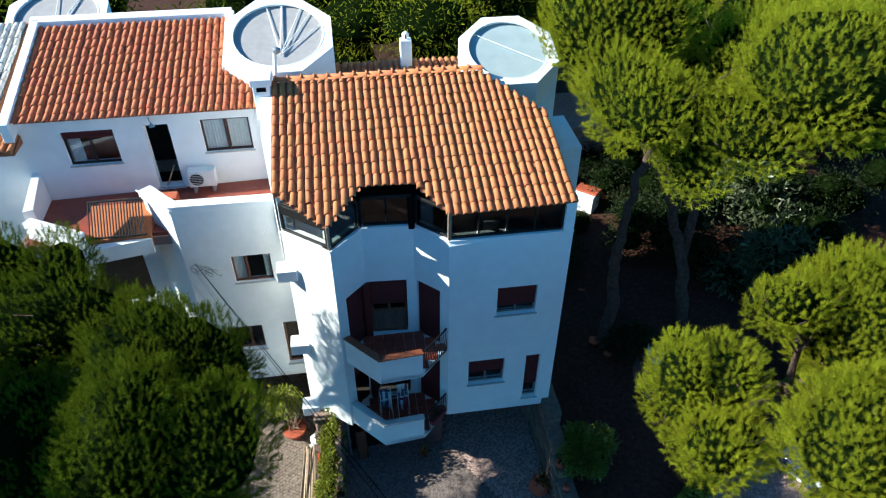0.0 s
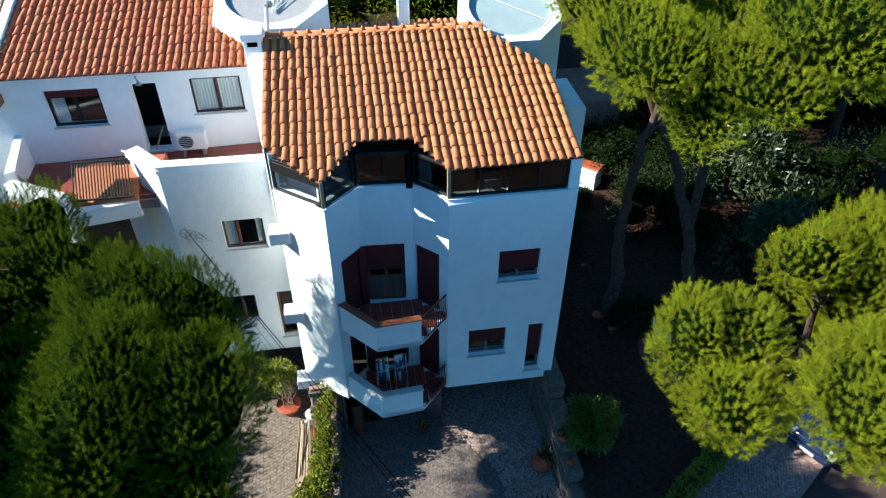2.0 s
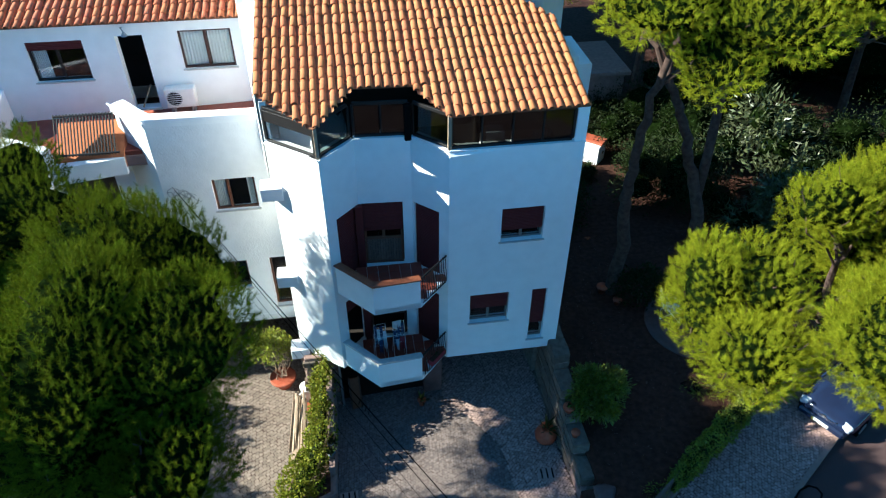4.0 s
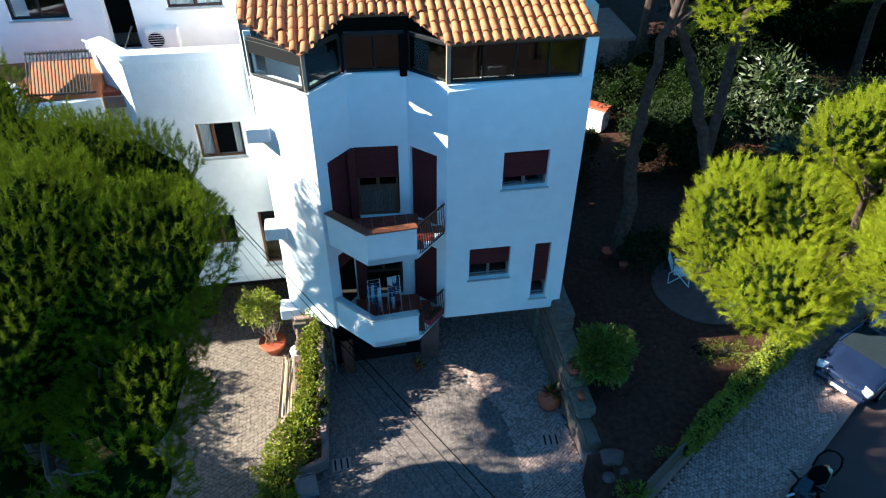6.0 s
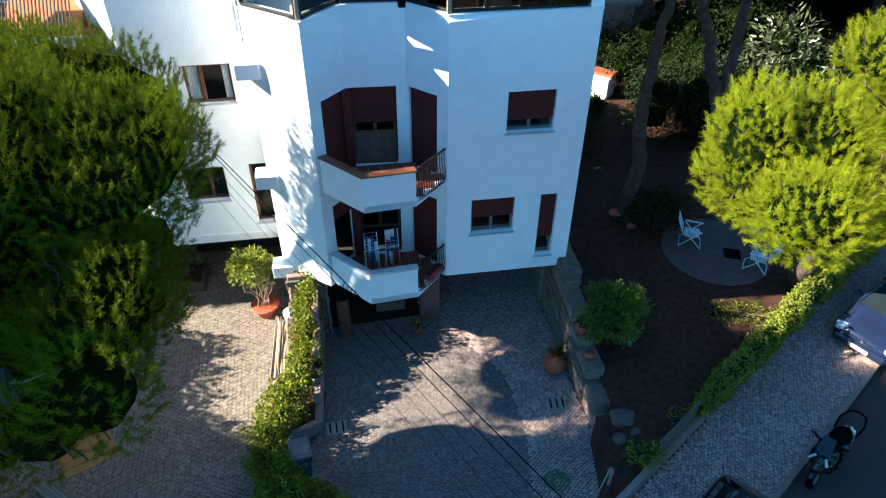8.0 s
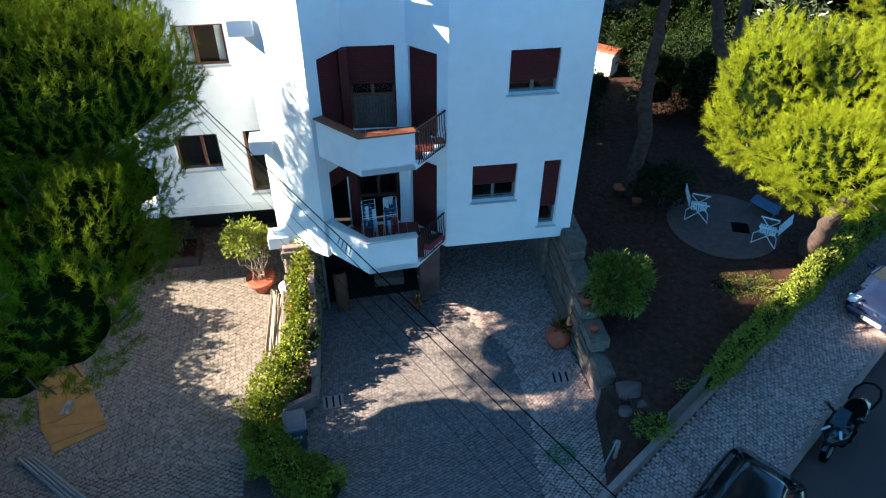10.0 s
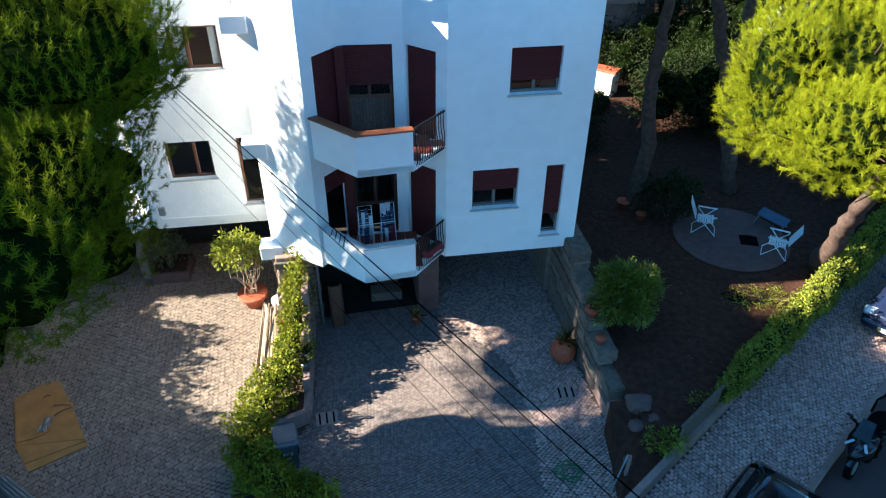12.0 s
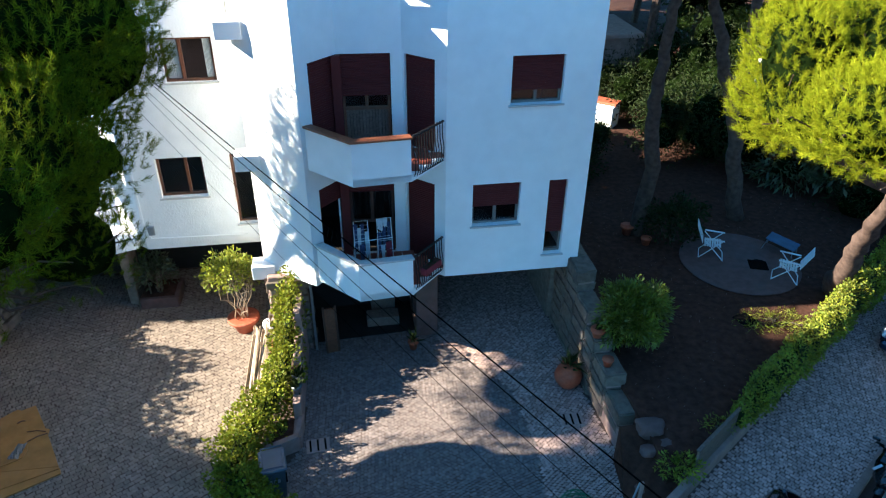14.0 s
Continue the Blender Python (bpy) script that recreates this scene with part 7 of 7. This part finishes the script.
for i, (x, y, z, r, h, mt) in enumerate(((8.2, 21.5, 2.0, 1.4, 1.3, LEAF_DK), (12.6, 22.6, 2.2, 1.5, 1.5, LEAF_DK), (13.2, 20.8, 2.3, 1.5, 1.5, LEAF_DK), (16.4, 18.9, 2.0, 1.4, 1.3, LEAF_PALE), (17.0, 17.0, 2.0, 1.6, 1.4, LEAF_DK), (17.1, 21.3, 2.8, 1.7, 1.8, LEAF_PALE), (18.5, 20.0, 2.2, 1.8, 1.6, LEAF_DK), (14.2, 26.5, 2.6, 1.8, 1.8, LEAF_DK), (8.2, 28.0, 2.0, 1.3, 1.3, LEAF_DK), (10.2, 24.4, 0.9, 0.55, 0.5, LEAF_DK), (20.0, 16.0, 2.0, 1.8, 1.5, LEAF_DK), (15.0, 25.0, 2.8, 2.0, 2.0, LEAF_DK), (21.0, 23.5, 2.6, 2.0, 1.8, LEAF_DK), (12.0, 26.6, 2.0, 1.5, 1.4, LEAF_DK), (16.6, 28.6, 2.4, 2.0, 1.8, LEAF_DK), (18.6, 26.0, 2.4, 1.9, 1.8, LEAF_DK), (19.0, 22.6, 2.0, 1.6, 1.5, LEAF_DK), (24.4, 33.4, 2.4, 4.2, 2.2, LEAF_DK), (13.3, 24.3, 1.5, 1.1, 0.9, LEAF_DK), (28.6, 31.0, 2.4, 4.0, 2.2, LEAF_DK))):
    far_tree(("dark evergreen shrub in the garden's shade", "broad-leaved shrub with pale glossy leaves")[mt is LEAF_PALE], x, y, z, r, h, 3000 if mt is LEAF_PALE else 4500, mt, 200 + i, 0.3 if mt is LEAF_PALE else 0.16, False)
_fork = pine("forked pine with a spreading crown behind the garden",
             [(12.4, 17.5, 0.7), (12.0, 17.6, 2.9), (11.5, 18.0, 4.9), (10.7, 18.0, 6.9), (9.8, 17.9, 8.5), (9.9, 17.7, 11.0)], 0.2,
             [(14.6, 18.6, 12.0, 2.4, 2.4, 1.4), (17.2, 17.4, 11.8, 2.2, 2.2, 1.4), (12.6, 18.4, 12.6, 2.0, 2.0, 1.4), (16.5, 14.5, 11.2, 2.0, 2.0, 1.4)], 17, NEEDLE, fork=0.9, gap=0.5, needles=16, width=0.008)
part("second_trunk", tube(bmesh.new(), [(11.75, 17.8, 3.9), (12.05, 18.3, 5.4), (12.08, 18.5, 7.2), (12.5, 18.4, 11.8)], [0.17, 0.16, 0.14, 0.09], 10), BARK, _fork, smooth=True)
wood_bits = thing("low_outbuilding", "grey flat-roofed outbuilding behind the garden", "building")
part("wall", bbox(9.0, 13.2, 28.3, 31.5, 0.7, 3.6, 0.02), CONCRETE, wood_bits)
part("roof", bbox(8.8, 13.4, 28.1, 31.7, 3.604, 3.8, 0.02), CONCRETE, wood_bits)
white_bit = thing("garden_store", "low white garden store with a terracotta coping", "shed")
_sm = pose(11.05, 25.7, 0, 0, 0, -42)
part("wall", bbox(-0.5, 0.5, -0.4, 0.4, 0.7, 1.7, 0.02, _sm), STUCCO, white_bit)
part("coping", bbox(-0.53, 0.53, -0.2, 0.43, 1.704, 1.8, 0.02, _sm), POT, white_bit)


# unseen trees added across the street, for the glass to mirror and less sky light
for i in range(9):
    p = street(-20 + 7.5 * i, -15 - 2.0 * (i % 2))
    far_tree("unseen pine added across the street for reflections", p[0], p[1], 6.5, 4.2, 4.5, 3000, NEEDLE_DK, 300 + i, 0.4)

# ---- paving ----
def setts(parent, poly, angle, sx, sy, zf, material, rng, stagger=0.5, gap=0.004, wave=0.0, name="sett", singles=None, rise=0.016):
    """Hand-laid stones in rows: each with its own size, tilt and height. Those inside singles are pieces of their own."""
    xs, ys = [p[0] for p in poly], [p[1] for p in poly]
    cx, cy, ext = (min(xs) + max(xs)) / 2, (min(ys) + max(ys)) / 2, math.hypot(max(xs) - min(xs), max(ys) - min(ys)) / 2 + 0.5
    ni, nj = int(2 * ext / sx) + 1, int(2 * ext / sy) + 1
    i, j = np.meshgrid(np.arange(ni), np.arange(nj))
    u = (i + (j % 2) * stagger) * sx - ext
    v = j * sy - ext
    u, v = u.ravel(), v.ravel()
    v = v + wave * np.sin(u * 2.2)
    u = u + rng.normal(scale=sx * 0.065, size=u.shape)
    v = v + rng.normal(scale=sy * 0.06, size=v.shape)
    ca, sa = math.cos(radians(angle)), math.sin(radians(angle))
    x, y = cx + u * ca - v * sa, cy + u * sa + v * ca
    keep = in_poly(x, y, poly)
    x, y = x[keep], y[keep]
    m = len(x)
    z = zf(x, y) + rng.normal(scale=0.0008, size=m)
    hx, hy = (sx - gap) / 2 * rng.uniform(0.9, 1.03, m), (sy - gap) / 2 * rng.uniform(0.9, 1.03, m)
    tw = rng.normal(scale=0.1, size=m)
    c, s = np.cos(radians(angle) + tw), np.sin(radians(angle) + tw)
    tx, ty = rng.normal(scale=0.012, size=m), rng.normal(scale=0.012, size=m)
    vs = []
    for f, dz in ((1.03, -rise), (0.965, 0.0)):
        for px, py in ((-1, -1), (1, -1), (1, 1), (-1, 1)):
            a, b = px * hx * f, py * hy * f
            vs.append(np.stack((x + a * c - b * s, y + a * s + b * c, z + dz + a * tx + b * ty), axis=1))
    v = np.stack(vs, axis=1)
    face = np.array([(4, 5, 6, 7)] + [(k, (k + 1) % 4, 4 + (k + 1) % 4, 4 + k) for k in range(4)])
    pick = np.zeros(m, dtype=bool)
    if singles:
        pick[np.nonzero(in_poly(x, y, singles))[0][:300]] = True
    rest = v[~pick].reshape(-1, 3)
    fs = (np.arange((~pick).sum())[:, None, None] * 8 + face).reshape(-1, 4)
    tagged(part(name + "s", raw_mesh(name + "s", rest, fs, material, True), None, parent, "hand-laid stone setts"), kind="stuff")
    for k in np.nonzero(pick)[0]:
        o = np.array((x[k], y[k], z[k]))
        part(name, raw_mesh(name, v[k] - o, face, material, True), None, parent).location = o


_g = np.random.default_rng(77)
BORDER = [(2.5, 14.1), (3.93, 12.0), (4.05, 10.2), (3.85, 8.9), (3.6, 7.0)]
MAIN = [(-0.9, 17.2), (-0.9, 11.0), (-1.9, 9.5), (-1.0, 7.0), *BORDER[::-1], (2.3, 17.2)]
STRIP = [*BORDER, (6.0, 7.2), (5.75, 9.4), (5.62, 10.8), (5.6, 18.2), (2.3, 18.2)]
setts(driveway, MAIN, 24, 0.082, 0.078, lambda x, y: drive_z(x, y) + 0.001, SETT_DARK, _g, wave=0.03, singles=[(0.5, 10.0), (1.7, 10.0), (1.7, 12.0), (0.5, 12.0)])
setts(driveway, STRIP, 40, 0.084, 0.08, lambda x, y: drive_z(x, y) + 0.001, SETT_MID, _g, wave=0.05)
setts(driveway_left, [(-8.8, 7.0), (-2.6, 7.0), (-2.55, 10.5), (-1.95, 12.0), (-1.6, 14.3), (-1.6, 18.5), (-8.8, 18.5)], 32, 0.118, 0.105, lambda x, y: drive_z(x, y) + 0.001, SETT, _g, wave=0.04, gap=0.006, singles=[(-4.8, 10.0), (-3.2, 10.0), (-3.2, 13.0), (-4.8, 13.0)])
setts(pavement, [street(-6, -2.15), street(13, -2.15), street(13, -0.02), street(-6, -0.02)], 34 + 90, 0.095, 0.088, lambda x, y: np.full_like(x, 0.2945), SETT_PALE, _g, wave=0.02, gap=0.008, singles=[street(1.0, -1.9), street(3.0, -1.9), street(3.0, -0.4), street(1.0, -0.4)])
# litter of fallen needles and leaves on the garden soil
_x, _y = _g.uniform(6.3, 16, 1500), _g.uniform(8.5, 20, 1500)
_k = in_poly(_x, _y, [(6.3, 9.2), street(0.5, 0.4), street(12, 0.4), (16, 20), (6.3, 20)])
_pts = np.stack((_x[_k], _y[_k], np.full(_k.sum(), 0.826)), axis=1)
litter = thing("leaf_litter", "fallen dry needles and leaves on the soil", "litter", leaf_mesh("leaf_litter", _pts, np.tile((0.3, 0.2, 0.05), (len(_pts), 1)), _g, WOOD_GREY, 0.06, 0.2, spread=0.5), kind="stuff")

# ---- roof tiles, laid last ----
_rng = random.Random(11)
pan_sheet(roof, XS[:-1], lambda x: eave_y(x) + 0.02, top_y, roof_z, TILE_PAN, PITCH)
tile_roof(roof, ncol, PITCH, XS[0], eave_y, top_y, roof_z, 0.258, TILE, lambda x, y: y < 16.3, _rng)
P2T = 0.21
X2 = [-8.78 + P2T * i for i in range(int((8.78 - 1.95) / P2T) + 1)]
pan_sheet(roof2, X2[:-1], lambda x: 18.45, top2_y, roof2_z, TILE_PAN, P2T)
tile_roof(roof2, len(X2), P2T, X2[0], lambda x: 18.42, top2_y, roof2_z, 0.285, TILE_RED, lambda x, y: y < 22, _rng)
_me = tile_mesh("ridge_tile", 0.11, 0.095, 0.4, TILE)
for i in range(16):
    ob = part("ridge_tile", _me, None, roof)
    ob.matrix_basis = pose(-1.62 + 0.365 * i, 18.52, roof_z(18.5) + 0.06 + 0.004 * (i % 3), 0, -2, -90) @ Matrix.Diagonal((1.15, 1, 1.1, 1))
    part("mortar_lump", bbox(-1.66 + 0.365 * i, -1.6 + 0.365 * i, 18.42, 18.62, roof_z(18.5) + 0.05, roof_z(18.5) + 0.19, 0.02), TILE, roof)
pan_sheet(left_roof, [-16 + 0.21 * i for i in range(31)], lambda x: 19.0, lambda x: 23.3, lambda y: 10.55 + 0.27 * (y - 19), TILE_GREY, 0.21)
tile_roof(left_roof, 31, 0.21, -15.9, lambda x: 19.0, lambda x: 23.3, lambda y: 10.57 + 0.27 * (y - 19), 0.27, TILE_GREY, lambda x, y: x > -12, _rng)
tile_roof(eave_bit, 5, 0.21, -9.8, lambda x: 18.0, lambda x: 18.7, lambda y: 10.08 + 0.25 * (y - 18), 0.25, TILE, lambda x, y: True, _rng)
tile_roof(back_roof, 23, 0.21, -0.1, lambda x: 20.62, lambda x: 21.42, lambda y: 10.5 + 0.1 * (y - 20.7), 0.1, TILE, lambda x, y: True, _rng)
